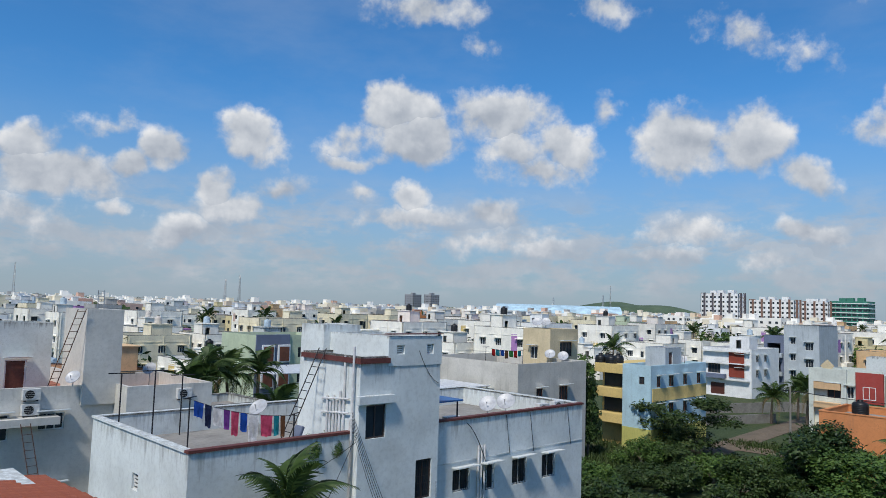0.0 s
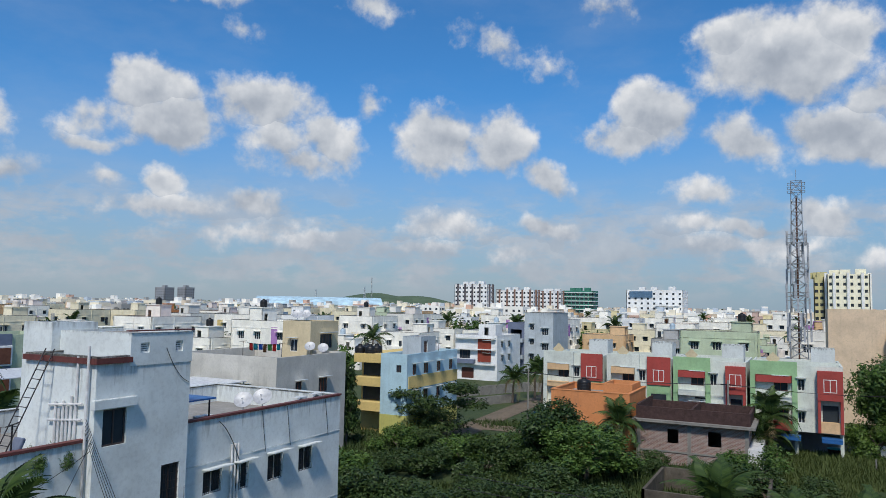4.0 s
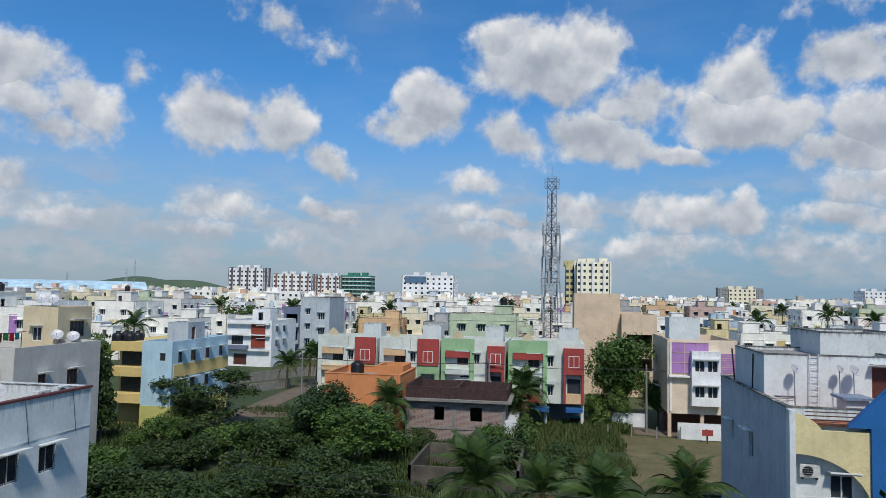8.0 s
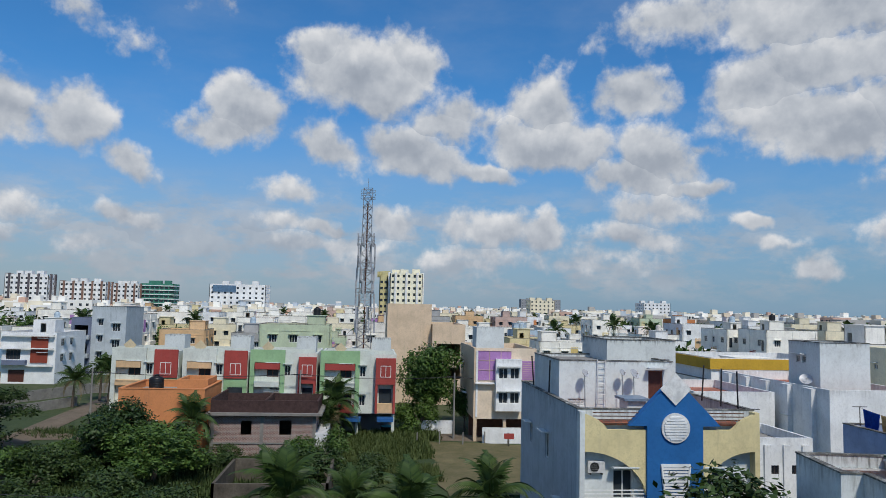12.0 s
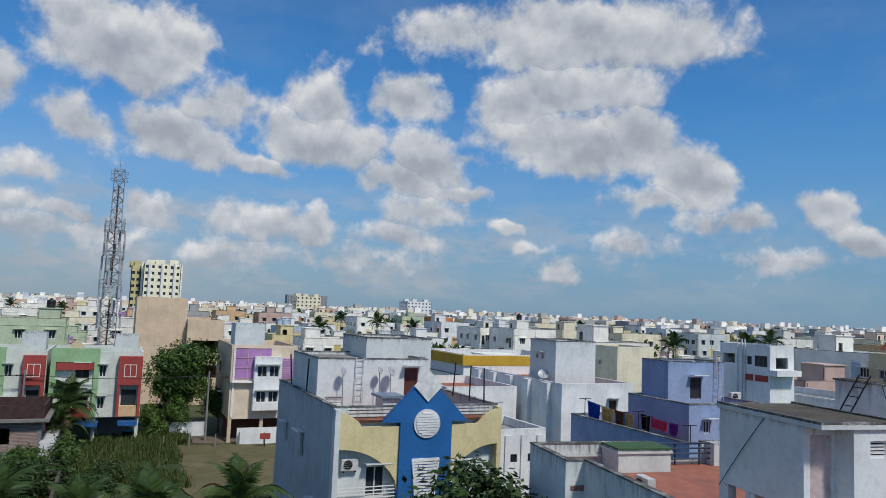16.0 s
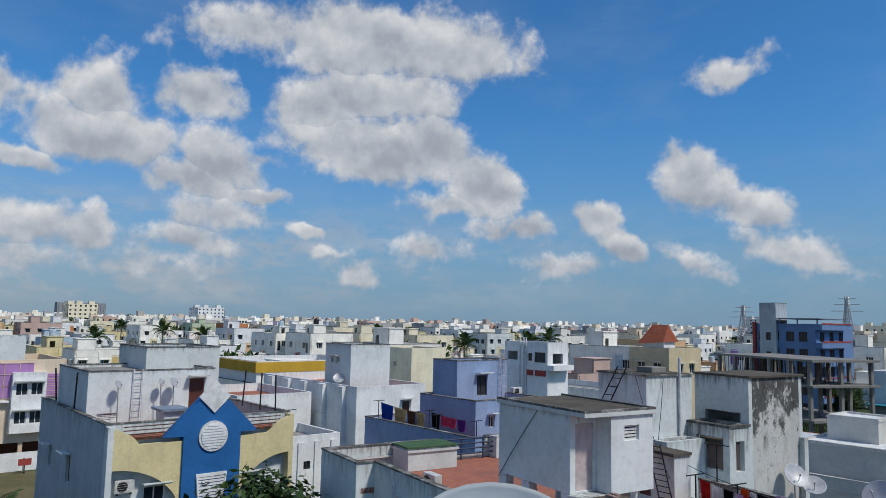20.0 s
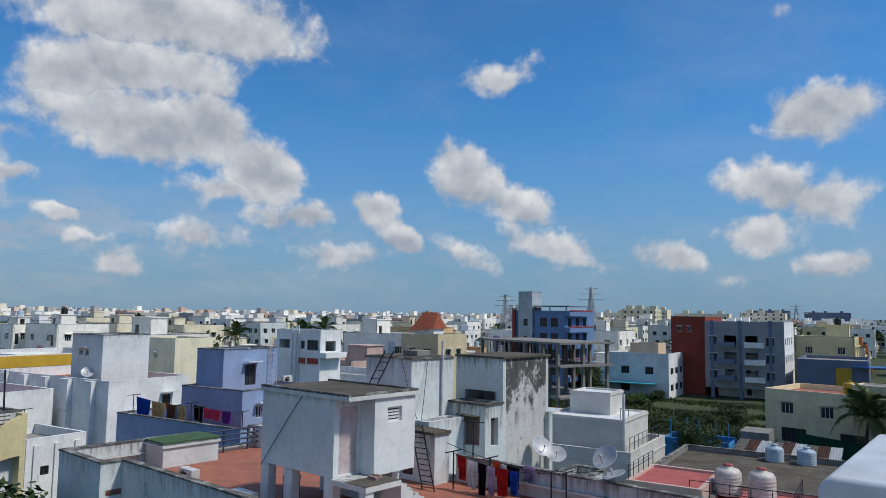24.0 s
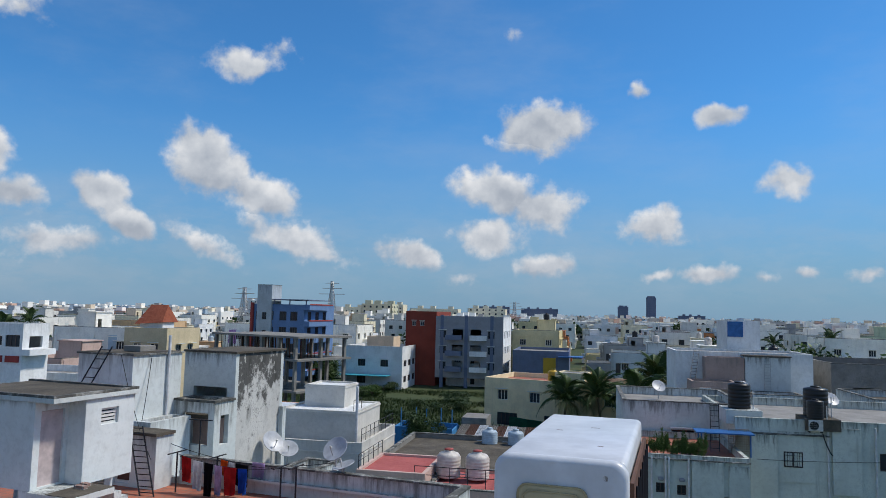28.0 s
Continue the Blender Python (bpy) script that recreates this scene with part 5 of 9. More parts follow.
# ---- small grey-white house, red-roofed house, right-hand house ----
def small_house():
    root = thing("small_house", "pale grey house with a raised stair room and an orange porch", "house")
    block(root, 13.0, 20.5, -50.5, -42.9, 0.0, 5.95, STONE, ROOFGREY, 0.5, {"N": [(4, 3.0, 1.2, 1.2)]})
    block(root, 13.7, 18.6, -49.0, -43.7, 5.5, 7.65, STONE, WHITE_CLEAN, 0.1)
    block(root, 15.2, 17.9, -48.6, -45.9, 7.5, 8.95, STONE, WHITE_CLEAN, 0.1)
    for x0, x1, y0, y1, z in ((13.65, 18.65, -49.05, -43.65, 7.45), (12.95, 20.55, -50.55, -42.85, 5.25), (15.15, 17.95, -48.65, -45.85, 8.78)):
        for b in (box(x0, x1, y1 - 0.048, y1, z, z + 0.09), box(x0, x0 + 0.048, y0, y1 - 0.05, z, z + 0.09)):
            part("band", b, STONE, root)
    for y in (-44.2, -45.0, -45.8):
        part("rail_post", tube((14.0, y, 7.6), (14.0, y, 8.25), 0.02, n=6), IRON, root)
    part("rail", tube((14.0, -44.2, 8.25), (14.0, -45.8, 8.25), 0.02, n=6), IRON, root)
    block(root, 18.7, 21.5, -48.5, -44.2, 5.5, 7.4, ORANGE, WHITESHEET, 0.0, {"N": [(1.6, 5.6, 1.5, 1.5, "gap")]})
    return root


small_house()


def red_roof_house():
    root = thing("red_roofed_house", "pink house with a red oxide roof and water tanks", "house")
    block(root, 7.6, 11.1, -40.4, -35.9, 0.0, 6.0, PINK, ROOFPINK, 0.12)
    block(root, 1.5, 7.55, -40.5, -35.7, 0.0, 5.4, PINK, ROOFPINK, 0.15)
    block(root, 0.5, 12.0, -52.0, -41.2, 0.0, 5.2, CONCRETE, ROOFDARK, 0.3)
    return root


red_roof_house()


def right_house():
    root = thing("white_house", "pale green-white house with planters, a blue awning and roof tanks", "house")
    face = PALEGREEN
    block(root, -7.95, -2.8, -46.9, -39.3, 0.0, 7.0, face, ROOFRED, 0.35, {"N": [(0.92, 5.12, 0.44, 0.48, "grille", False, FRAME_DARK), (1.93, 5.06, 0.44, 0.48, "grille", False, FRAME_DARK), (2.6, 2.2, 0.9, 1.1), (4.6, 3.9, 1.4, 1.2, "gap")]})
    for x in (-3.72, -4.73):
        part("vent_cowl", box(x - 0.14, x + 0.14, -39.29, -39.12, 5.72, 5.9, 0.06), GREY, root, "small grey ventilator cowl")
    for x in (-3.28, -3.95, -4.12, -5.05):
        part("pipe", tube((x, -39.2, 0.5), (x, -39.2, 6.9), 0.05, n=6), PIPEWHITE, root)
    part("pilaster", box(-6.7, -5.2, -39.29, -39.15, 0.2, 6.75), face, root)
    part("pilaster", box(-7.93, -6.95, -39.29, -39.2, 0.2, 6.6), face, root)
    part("band", box(-7.97, -2.78, -39.29, -39.18, 6.76, 6.82), ALGAE, root, "stained drip ledge")
    # upper storey set back behind the planted terrace
    block(root, -9.5, -2.3, -56.0, -47.0, 0.0, 8.72, WHITE_OLD, ROOFGREY, 0.5, {"N": [(3.5, 6.6, 1.3, 0.5, "window", True, FRAME_BROWN)]})
    # the high front wall
    block(root, -24.0, -8.0, -54.0, -43.0, 0.0, 8.55, face, ROOFGREY, 0.5, {"N": [(7.5, 6.1, 0.8, 0.9, "window", False, FRAME_DARK), (10.2, 5.9, 1.1, 1.1), (13.0, 5.9, 1.1, 1.1), (2.5, 2.4, 1.2, 1.2), (9.0, 2.4, 1.2, 1.2)]})
    part("pilaster", box(-10.08, -8.72, -42.99, -42.8, 0.2, 7.7), face, root)
    part("panel", box(-12.0, -10.1, -42.99, -42.93, 5.28, 7.9), face, root)
    opening(root, Matrix.Translation((-10.88, -42.92, 6.06)) @ Matrix.Rotation(radians(180), 4, "Z"), 0.95, 0.8, "grille", False, FRAME_DARK)
    part("panel", box(-14.2, -12.8, -42.99, -42.85, 4.78, 8.2), face, root)
    part("panel", box(-17.6, -16.2, -42.99, -42.85, 4.78, 8.2), face, root)
    for x in (-12.6, -14.9):
        part("pipe", tube((x, -42.9, 0.5), (x, -42.9, 8.3), 0.05, n=6), PIPEWHITE, root)
    part("ledge", box(-12.7, -8.0, -42.99, -42.85, 7.72, 7.8), ALGAE, root, "stained drip ledge")
    part("tank_plinth", box(-9.5, -7.6, -45.4, -43.4, 8.1, 8.86, 0.02), WHITE_OLD, root)
    part("tank_plinth", box(-13.2, -11.5, -44.7, -42.7, 8.05, 8.66, 0.02), ROOFDARK, root)
    screen = part("lattice_screen", frame_bm(1.05, 1.3, 8, 0.035, 0.05, 9), plain("pale_brown_lattice", (0.30, 0.24, 0.18), 0.8), root, "pale brown lattice screen")
    screen.matrix_basis = Matrix.Translation((-8.1, -42.6, 6.65)) @ Matrix.Rotation(radians(180), 4, "Z")
    return root


PALEGREEN = paint("pale_sage_limewash", (0.60, 0.64, 0.58), streak=0.4, dirt=0.35, dark=(0.12, 0.13, 0.11), crown=0.85, worn=0.56)
DUSKPINK = paint("dusky_pink_paint", (0.40, 0.30, 0.26), streak=0.2, crown=0.4)
right_house()


def backyard_houses():
    root = thing("pink_house", "dusky pink house with a blind wall and small window", "house")
    block(root, -13.6, -10.4, -69.0, -67.4, 0.0, 10.5, DUSKPINK, ROOFGREY, 0.2)
    block(root, -12.4, -8.85, -67.38, -64.5, 0.0, 8.6, DUSKPINK, ROOFGREY, 0.25, {"N": [(1.0, 7.3, 0.6, 0.6)]})
    part("ledge", box(-12.4, -8.8, -64.49, -64.3, 8.0, 8.12), DUSKPINK, root)
    root = thing("white_house", "white blind-walled house with a roof ladder", "house")
    block(root, -19.6, -8.1, -76.0, -69.1, 0.0, 10.9, WHITE_CLEAN, ROOFGREY, 0.2)
    block(root, -17.3, -13.65, -69.0, -67.3, 0.0, 10.6, WHITE_OLD, ROOFDARK, 0.15)
    part("roof_slab", box(-17.4, -13.6, -68.9, -67.2, 10.67, 10.75), ROOFDARK, root)
    block(root, -17.6, -13.65, -67.2, -64.5, 0.0, 7.7, WHITE, ROOFDARK, 0.3)
    root = thing("white_house", "white stair tower with a blue painted panel", "house")
    block(root, -17.0, -13.9, -82.0, -76.5, 0.0, 13.7, WHITE_CLEAN, ROOFGREY, 0.2)
    part("panel", box(-15.4, -13.95, -76.49, -76.4, 12.1, 13.6), BLUESHEET, root, "blue painted panel")
    root = thing("grey_house", "grey weathered house with concrete parapet", "house")
    block(root, -33.0, -21.0, -80.0, -69.0, 0.0, 10.2, CONCRETE, ROOFDARK, 0.6, {"N": [(2.5, 7.0, 1.6, 1.2, "gap"), (6.5, 7.0, 1.6, 1.2), (9.5, 4.0, 1.6, 1.2)]})
    block(root, -30.0, -20.4, -66.0, -58.0, 0.0, 8.3, WHITE_OLD, ROOFDARK, 0.5, {"N": [(2.5, 5.5, 1.0, 1.0), (6.0, 5.5, 1.0, 1.0)]})


backyard_houses()


# ---- cream house, beyond the sheds ----
def cream_house():
    root = thing("cream_house", "cream two-storey house with yellow roof tanks", "house", Matrix.Translation((12.0, -90.0, 0)) @ Matrix.Rotation(radians(-15.4), 4, "Z"))
    N = [(2.4 + 0, 3.4, 1.3, 1.2), (6.5, 3.3, 1.3, 1.2), (10.5, 3.5, 1.3, 1.3), (15.5, 3.5, 1.3, 1.2), (3, 0.4, 2.6, 1.5, "window", False, FRAME_DARK), (9, 0.4, 2.6, 1.5, "window", False, FRAME_DARK)]
    block(root, -19.0, 0.0, -10.0, 0.0, 0.0, 6.0, CREAM, ROOFRED, 0.6, {"N": N})
    block(root, -12.5, -9.0, -3.5, 0.05, 5.4, 7.1, CREAM, ROOFGREY, 0.1)
    return root


cream_house()


# ---- the town: house kinds that are built once and set down many times ----
# the brightest town white has the sunshine on its walls put into the colour
TOWN_PAINTS = [("white", WHITE_CLEAN), ("white", paint("sunlit_white_paint", (0.90, 0.875, 0.79), streak=0.12)), ("off-white", paint("off_white_paint", (0.78, 0.76, 0.70), streak=0.25)),
               ("cream", paint("pale_cream_paint", (0.80, 0.73, 0.54), streak=0.2)), ("pale yellow", paint("pale_yellow_paint", (0.72, 0.62, 0.36), streak=0.2)), ("grey-white", WHITE_OLD),
               ("pale blue", paint("pale_blue_paint", (0.45, 0.56, 0.64), streak=0.2)), ("dusty pink", PINK), ("grey", paint("mid_grey_paint", (0.40, 0.40, 0.39), streak=0.3)), ("peach", PEACH), ("pale green", paint("pale_green_paint", (0.50, 0.58, 0.42), streak=0.2)), ("violet", PURPLE), ("terracotta", ORANGE)]
TOWN_WEIGHTS = [12, 34, 13, 20, 8, 4, 3, 3, 4, 3, 3, 1, 1]


def mesh_from(name, bm, *mats):
    me = bpy.data.meshes.new(name)
    bm.to_mesh(me)
    bm.free()
    for m in mats:
        me.materials.append(m)
    return me


def glass_window():
    bm = frame_bm(1.3, 1.25, 2, 0.07, 0.06)
    for f in bm.faces:
        f.material_index = 0
    n = len(bm.faces)
    add_box(bm, -0.6, 0.6, 0.04, 0.055, 0.06, 1.19)
    bm.faces.ensure_lookup_table()
    for f in bm.faces[n:]:
        f.material_index = 1
    return bm


WINDOW_MESH = mesh_from("window", glass_window(), FRAME_WHITE, GLASS)
DOOR_MESH = mesh_from("balcony_door", box(-0.75, 0.75, 0.02, 0.06, 0.0, 2.1), GLASS)


def tank_bm(r=0.62, h=1.35, ribs=5):
    pr = [(r * 0.96, 0.0)]
    for i in range(ribs):
        a, b = h * 0.72 * i / ribs, h * 0.72 * (i + 1) / ribs
        pr += [(r, a + 0.02), (r, b - 0.06), (r * 0.965, b - 0.03)]
    pr += [(r, h * 0.75), (r * 0.8, h * 0.88), (r * 0.36, h * 0.94), (r * 0.36, h), (r * 0.1, h)]
    return lathe(pr, 18)


TANKS = [mesh_from("water_tank", tank_bm(), m) for m in (BLACKTANK, TANKWHITE, TANKBLUE)]
LIDS = mesh_from("lid", lathe([(0.25, 0), (0.27, 0.05), (0.05, 0.09)], 12), BLACKTANK)


def house_kind(rng, far=False):
    """Meshes and places of one kind of flat-roofed house: wall, roof, windows."""
    w, d = rng.uniform(8, 12.5), rng.uniform(8.5, 13)
    storeys = rng.choice((1, 2, 2, 2, 3, 3))
    h = 3.05 * storeys + rng.uniform(0.3, 0.7)
    par = 0.85
    top = h + par
    bm = bmesh.new()
    places = []
    ends = {"S": ((0, 0), (w, 0)), "E": ((w, 0), (w, d)), "N": ((w, d), (0, d)), "W": ((0, d), (0, 0))}
    for k, side in enumerate("SENW"):
        p0, p1 = ends[side]
        L = (Vector(p1) - Vector(p0)).length
        holes = []
        for s in range(storeys):
            n = rng.choice((2, 2, 3))
            for i in range(n):
                c = L * (i + 0.5) / n + rng.uniform(-0.4, 0.4)
                z = 0.4 + 3.05 * s + 0.95
                holes.append((c - 0.65, c + 0.65, z, z + 1.25))
                dd = (Vector(p1) - Vector(p0)).normalized()
                a = Vector(p0) + dd * c
                places.append(Matrix.Translation((a.x, a.y, z)) @ Matrix.Rotation(radians(90 * k), 4, "Z") @ Matrix.Translation((0, 0.09, 0)))
                out = Vector((dd.y, -dd.x))
                c0, c1 = Vector(p0) + dd * (c - 0.8), Vector(p0) + dd * (c + 0.8)
                if not far:
                    xs = sorted((c0.x, c1.x, c0.x + out.x * 0.5, c1.x + out.x * 0.5))
                    ys = sorted((c0.y, c1.y, c0.y + out.y * 0.5, c1.y + out.y * 0.5))
                    add_box(bm, xs[0], xs[-1], ys[0], ys[-1], z + 1.33, z + 1.41)
        add_wall(bm, p0, p1, 0, top, 0.18, holes)
        # slab edges, downpipes, a dark balcony door and an accent panel
        dd = (Vector(p1) - Vector(p0)).normalized()
        out = Vector((dd.y, -dd.x))

        def slab_of(u0, u1, v0, v1, deep, index):
            a, b = Vector(p0) + dd * u0, Vector(p0) + dd * u1 + out * deep
            n = len(bm.faces)
            add_box(bm, min(a.x, b.x), max(a.x, b.x), min(a.y, b.y), max(a.y, b.y), v0, v1)
            bm.faces.ensure_lookup_table()
            for f in bm.faces[n:]:
                f.material_index = index

        for s in range(1, storeys + 1):
            slab_of(0.01, L - 0.01, 0.4 + 3.05 * s - 0.25, 0.4 + 3.05 * s - 0.1, 0.05, 0)
        for u in (0.35, L - 0.5, L * rng.uniform(0.35, 0.65)):
            slab_of(u, u + 0.1, 0.3, top - 0.2, 0.1, 0)
        for s in range(storeys):
            u = L * rng.choice((0.1, 0.5, 0.86)) + rng.uniform(-0.2, 0.2)
            if all(u + 0.5 < h[0] or u - 0.5 > h[1] for h in holes):
                slab_of(u - 0.42, u + 0.42, 0.45 + 3.05 * s, 2.55 + 3.05 * s, 0.015, 1)
        if rng.random() < 0.6:
            s, u = rng.randrange(storeys), rng.uniform(0.2, L - 3.2)
            slab_of(u, u + rng.uniform(1.2, 2.8), 0.5 + 3.05 * s, 0.4 + 3.05 * (s + 1), 0.008, 2)
        slab_of(-0.03, L + 0.03, top, top + 0.07, -0.2, 3)
    # a balcony or two on the fronts
    for side in rng.sample("SENW", 2):
        s = rng.randrange(storeys)
        z = 0.4 + 3.05 * s
        u = rng.uniform(0.5, 0.55)
        if side in "SN":
            y = (-1.1, -0.004) if side == "S" else (d + 0.004, d + 1.1)
            add_box(bm, w * u - 2, w * u + 2.2, *y, z - 0.1, z + 0.9)
        else:
            x = (-1.1, -0.004) if side == "W" else (w + 0.004, w + 1.1)
            add_box(bm, *x, d * u - 2, d * u + 2.2, z - 0.1, z + 0.9)
    # stair room
    sx, sy, sw, sd, sh = rng.uniform(0.5, w - 4.5), rng.uniform(0.5, d - 4.5), rng.uniform(2.4, 4), rng.uniform(2.6, 4), rng.uniform(2.3, 3.0)
    add_wall(bm, (sx, sy), (sx + sw, sy), h, h + sh, 0.15, [(0.6, 1.5, h + 0.05, h + 2.0)])
    for a, b in (((sx + sw, sy), (sx + sw, sy + sd)), ((sx + sw, sy + sd), (sx, sy + sd)), ((sx, sy + sd), (sx, sy))):
        add_wall(bm, a, b, h, h + sh, 0.15, [])
    add_box(bm, sx - 0.15, sx + sw + 0.15, sy - 0.15, sy + sd + 0.15, h + sh, h + sh + 0.12)
    roof = bmesh.new()
    add_box(roof, 0.18, w - 0.18, 0.18, d - 0.18, h - 0.15, h)
    return {"w": w, "d": d, "h": h, "storeys": storeys, "wall": mesh_from("wall", bm, WHITE, GLASS, MAROON, ALGAE), "roof": mesh_from("roof", roof, ROOFGREY), "windows": places, "stair": (sx + sw / 2, sy + sd / 2, h + sh + 0.12)}


rng = random.Random(11)
KINDS = [house_kind(rng) for _ in range(11)]
WORDS = {1: "single-storey", 2: "two-storey", 3: "three-storey"}
ROOFS = [ROOFGREY, ROOFGREY, ROOFRED, ROOFDARK, paint("white_roof_coat", (0.6, 0.6, 0.58), streak=0.2)]


ACCENTS = [MAROON, BRICKRED, SLATE, OCHRE, PEACH, GREY, TOWN_PAINTS[6][1], TOWN_PAINTS[10][1], YELLOW, PURPLE]


def town_house(kind, m, rng, tone=None, detail=True):
    word, mat = tone or rng.choices(TOWN_PAINTS, TOWN_WEIGHTS)[0]
    root = thing("town_house", "%s %s town house with a flat roof and stair room" % (word, WORDS[kind["storeys"]]), "house", m, group="town houses")
    for name, me, mt in (("wall", kind["wall"], mat), ("roof", kind["roof"], rng.choice(ROOFS))):
        ob = shared(name, me, root)
        ob.material_slots[0].link = "OBJECT"
        ob.material_slots[0].material = mt
        if name == "wall":
            ob.material_slots[2].link = "OBJECT"
            ob.material_slots[2].material = rng.choice(ACCENTS)
    if detail:
        front = m.to_3x3()
        for p in kind["windows"]:
            n = front @ (p.to_3x3() @ Vector((0, -1, 0)))
            toward = Vector((m.translation.x, m.translation.y, 0))
            if n.dot(toward) < 0:
                shared("window", WINDOW_MESH, root, p)
    if rng.random() < 0.55:
        x, y, z = kind["stair"]
        tank = shared("water_tank", rng.choice(TANKS), root, Matrix.Translation((x, y, z)))
        shared("lid", LIDS, tank, Matrix.Translation((0, 0, 1.35)))
    return root


KEEP_OUT = [(-40, 62, -62, 57), (60, 94, -22, 52), (64, 150, 20, 66), (-14, 52, -136, -58), (-45, -6, -92, -30), (96, 112, -14, 6), (36, 62, -130, -108), (38, 54, 64, 77), (45, 60, 79, 92)]


def seen(x, y):
    a = math.degrees(math.atan2(x, y))
    return 6 < a < 180 or a < -156


mid_verts, mid_faces, mid_slots = [], [], []
for ring, (r0, r1) in enumerate(((50, 185), (185, 430))):
    pitch = 15.0
    for i in range(-30, 31):
        for j in range(-30, 31):
            x, y = i * pitch + (4 if j % 2 else 0), j * pitch + 3.0 * (i % 3)
            if i % 5 == 2 or not seen(x, y):
                continue
            r = math.hypot(x, y)
            if not r0 <= r < r1 or any(a - 7 < x < b + 2 and c - 7 < y < d + 2 for a, b, c, d in KEEP_OUT):
                continue
            if rng.random() < 0.10 + 0.14 * ring:
                continue
            k = rng.choice(KINDS)
            turn = rng.randrange(4)
            m = Matrix.Translation((x + rng.uniform(-1, 1) + k["w"] / 2, y + rng.uniform(-1, 1) + k["d"] / 2, 0)) @ Matrix.Rotation(radians(90 * turn + rng.uniform(-2, 2)), 4, "Z") @ Matrix.Translation((-k["w"] / 2, -k["d"] / 2, 0))
            if ring == 0:
                town_house(k, m, rng)
            else:
                paint_of = rng.choices(range(len(TOWN_PAINTS)), TOWN_WEIGHTS)[0]
                roof_of = len(TOWN_PAINTS) + rng.randrange(len(ROOFS))
                for key, index in (("wall", paint_of), ("roof", roof_of)):
                    data = k[key]
                    base = len(mid_verts)
                    mid_verts.extend(tuple(m @ v.co) for v in data.vertices)
                    mid_faces.extend([base + i for i in p.vertices] for p in data.polygons)
                    extra = (index, len(TOWN_PAINTS) + len(ROOFS), rng.randrange(4, len(TOWN_PAINTS)), len(TOWN_PAINTS) + 3)
                    mid_slots.extend(extra[p.material_index] for p in data.polygons)
                for p in k["windows"]:
                    q = m @ p
                    if (q.to_3x3() @ Vector((0, -1, 0))).dot(Vector((x, y, 0))) < 0:
                        base = len(mid_verts)
                        mid_verts.extend(tuple(q @ Vector(c)) for c in ((-0.65, -0.02, 0), (0.65, -0.02, 0), (0.65, -0.02, 1.25), (-0.65, -0.02, 1.25)))
                        mid_faces.append([base, base + 1, base + 2, base + 3])
                        mid_slots.append(len(TOWN_PAINTS) + len(ROOFS))

me = bpy.data.meshes.new("middle_town")
me.from_pydata(mid_verts, [], mid_faces)
for _, mt in TOWN_PAINTS:
    me.materials.append(mt)
for mt in ROOFS:
    me.materials.append(mt)
me.materials.append(GLASS)
me.polygons.foreach_set("material_index", mid_slots)
tagged(new("middle_town", me), "dense flat-roofed white and pastel houses behind the nearer streets", "houses", kind="stuff")

# the town beyond, too far to pick apart
bm = bmesh.new()
verts, faces = [], []


def far_box(x, y, z, w, d, h):
    n = len(verts)
    for zz in (z, z + h):
        verts.extend(((x - w / 2, y - d / 2, zz), (x + w / 2, y - d / 2, zz), (x + w / 2, y + d / 2, zz), (x - w / 2, y + d / 2, zz)))
    faces.extend(((n, n + 1, n + 5, n + 4), (n + 1, n + 2, n + 6, n + 5), (n + 2, n + 3, n + 7, n + 6), (n + 3, n, n + 4, n + 7), (n + 4, n + 5, n + 6, n + 7)))


PLAIN_BOXES = []
for _ in range(10500):
    r = 425 + 2300 * rng.random() ** 1.5
    a = radians(rng.uniform(4, 208))
    x, y = r * math.sin(a), r * math.cos(a)
    h = rng.choice((4, 7, 7, 8, 10, 10, 11, 12)) + rng.uniform(-0.5, 1.5) - (rng.random() < 0.3) * 2.5
    w = rng.uniform(7, 14)
    deep = rng.uniform(7, 14)
    far_box(x, y, -1, w, deep, h + 1)
    if r < 1000:
        PLAIN_BOXES.append((x, y, w, deep, h))
    if rng.random() < 0.5:
        far_box(x + rng.uniform(-2, 2), y + rng.uniform(-2, 2), h, 3.5, 3.5, 2.8)
bm.free()
me = bpy.data.meshes.new("far_town")
far_slots = [0] * len(faces)
for x, y, w, d, h in PLAIN_BOXES:
    for z in [1.2 + 3.0 * s for s in range(int((h - 0.5) / 3.0))]:
        for q in range(3):
            n = len(verts)
            u = (q - 1) * 0.3 + rng.uniform(-0.05, 0.05)
            sy = -1 if y > 0 else 1
            yy, xc = y + sy * (d / 2 + 0.05), x + u * w
            verts.extend(((xc - 0.7, yy, z), (xc + 0.7, yy, z), (xc + 0.7, yy, z + 1.3), (xc - 0.7, yy, z + 1.3)))
            xx, yc = x - w / 2 - 0.05, y + u * d
            verts.extend(((xx, yc - 0.7, z), (xx, yc + 0.7, z), (xx, yc + 0.7, z + 1.3), (xx, yc - 0.7, z + 1.3)))
            faces.extend(((n, n + 1, n + 2, n + 3), (n + 4, n + 5, n + 6, n + 7)))
            far_slots += [1, 1]
me.from_pydata(verts, [], faces)
me.materials.append(FARTOWN)
me.materials.append(GLASS)
me.polygons.foreach_set("material_index", far_slots)
tagged(new("far_town", me), "distant flat-roofed white and pastel houses up to the horizon", "houses", kind="stuff")


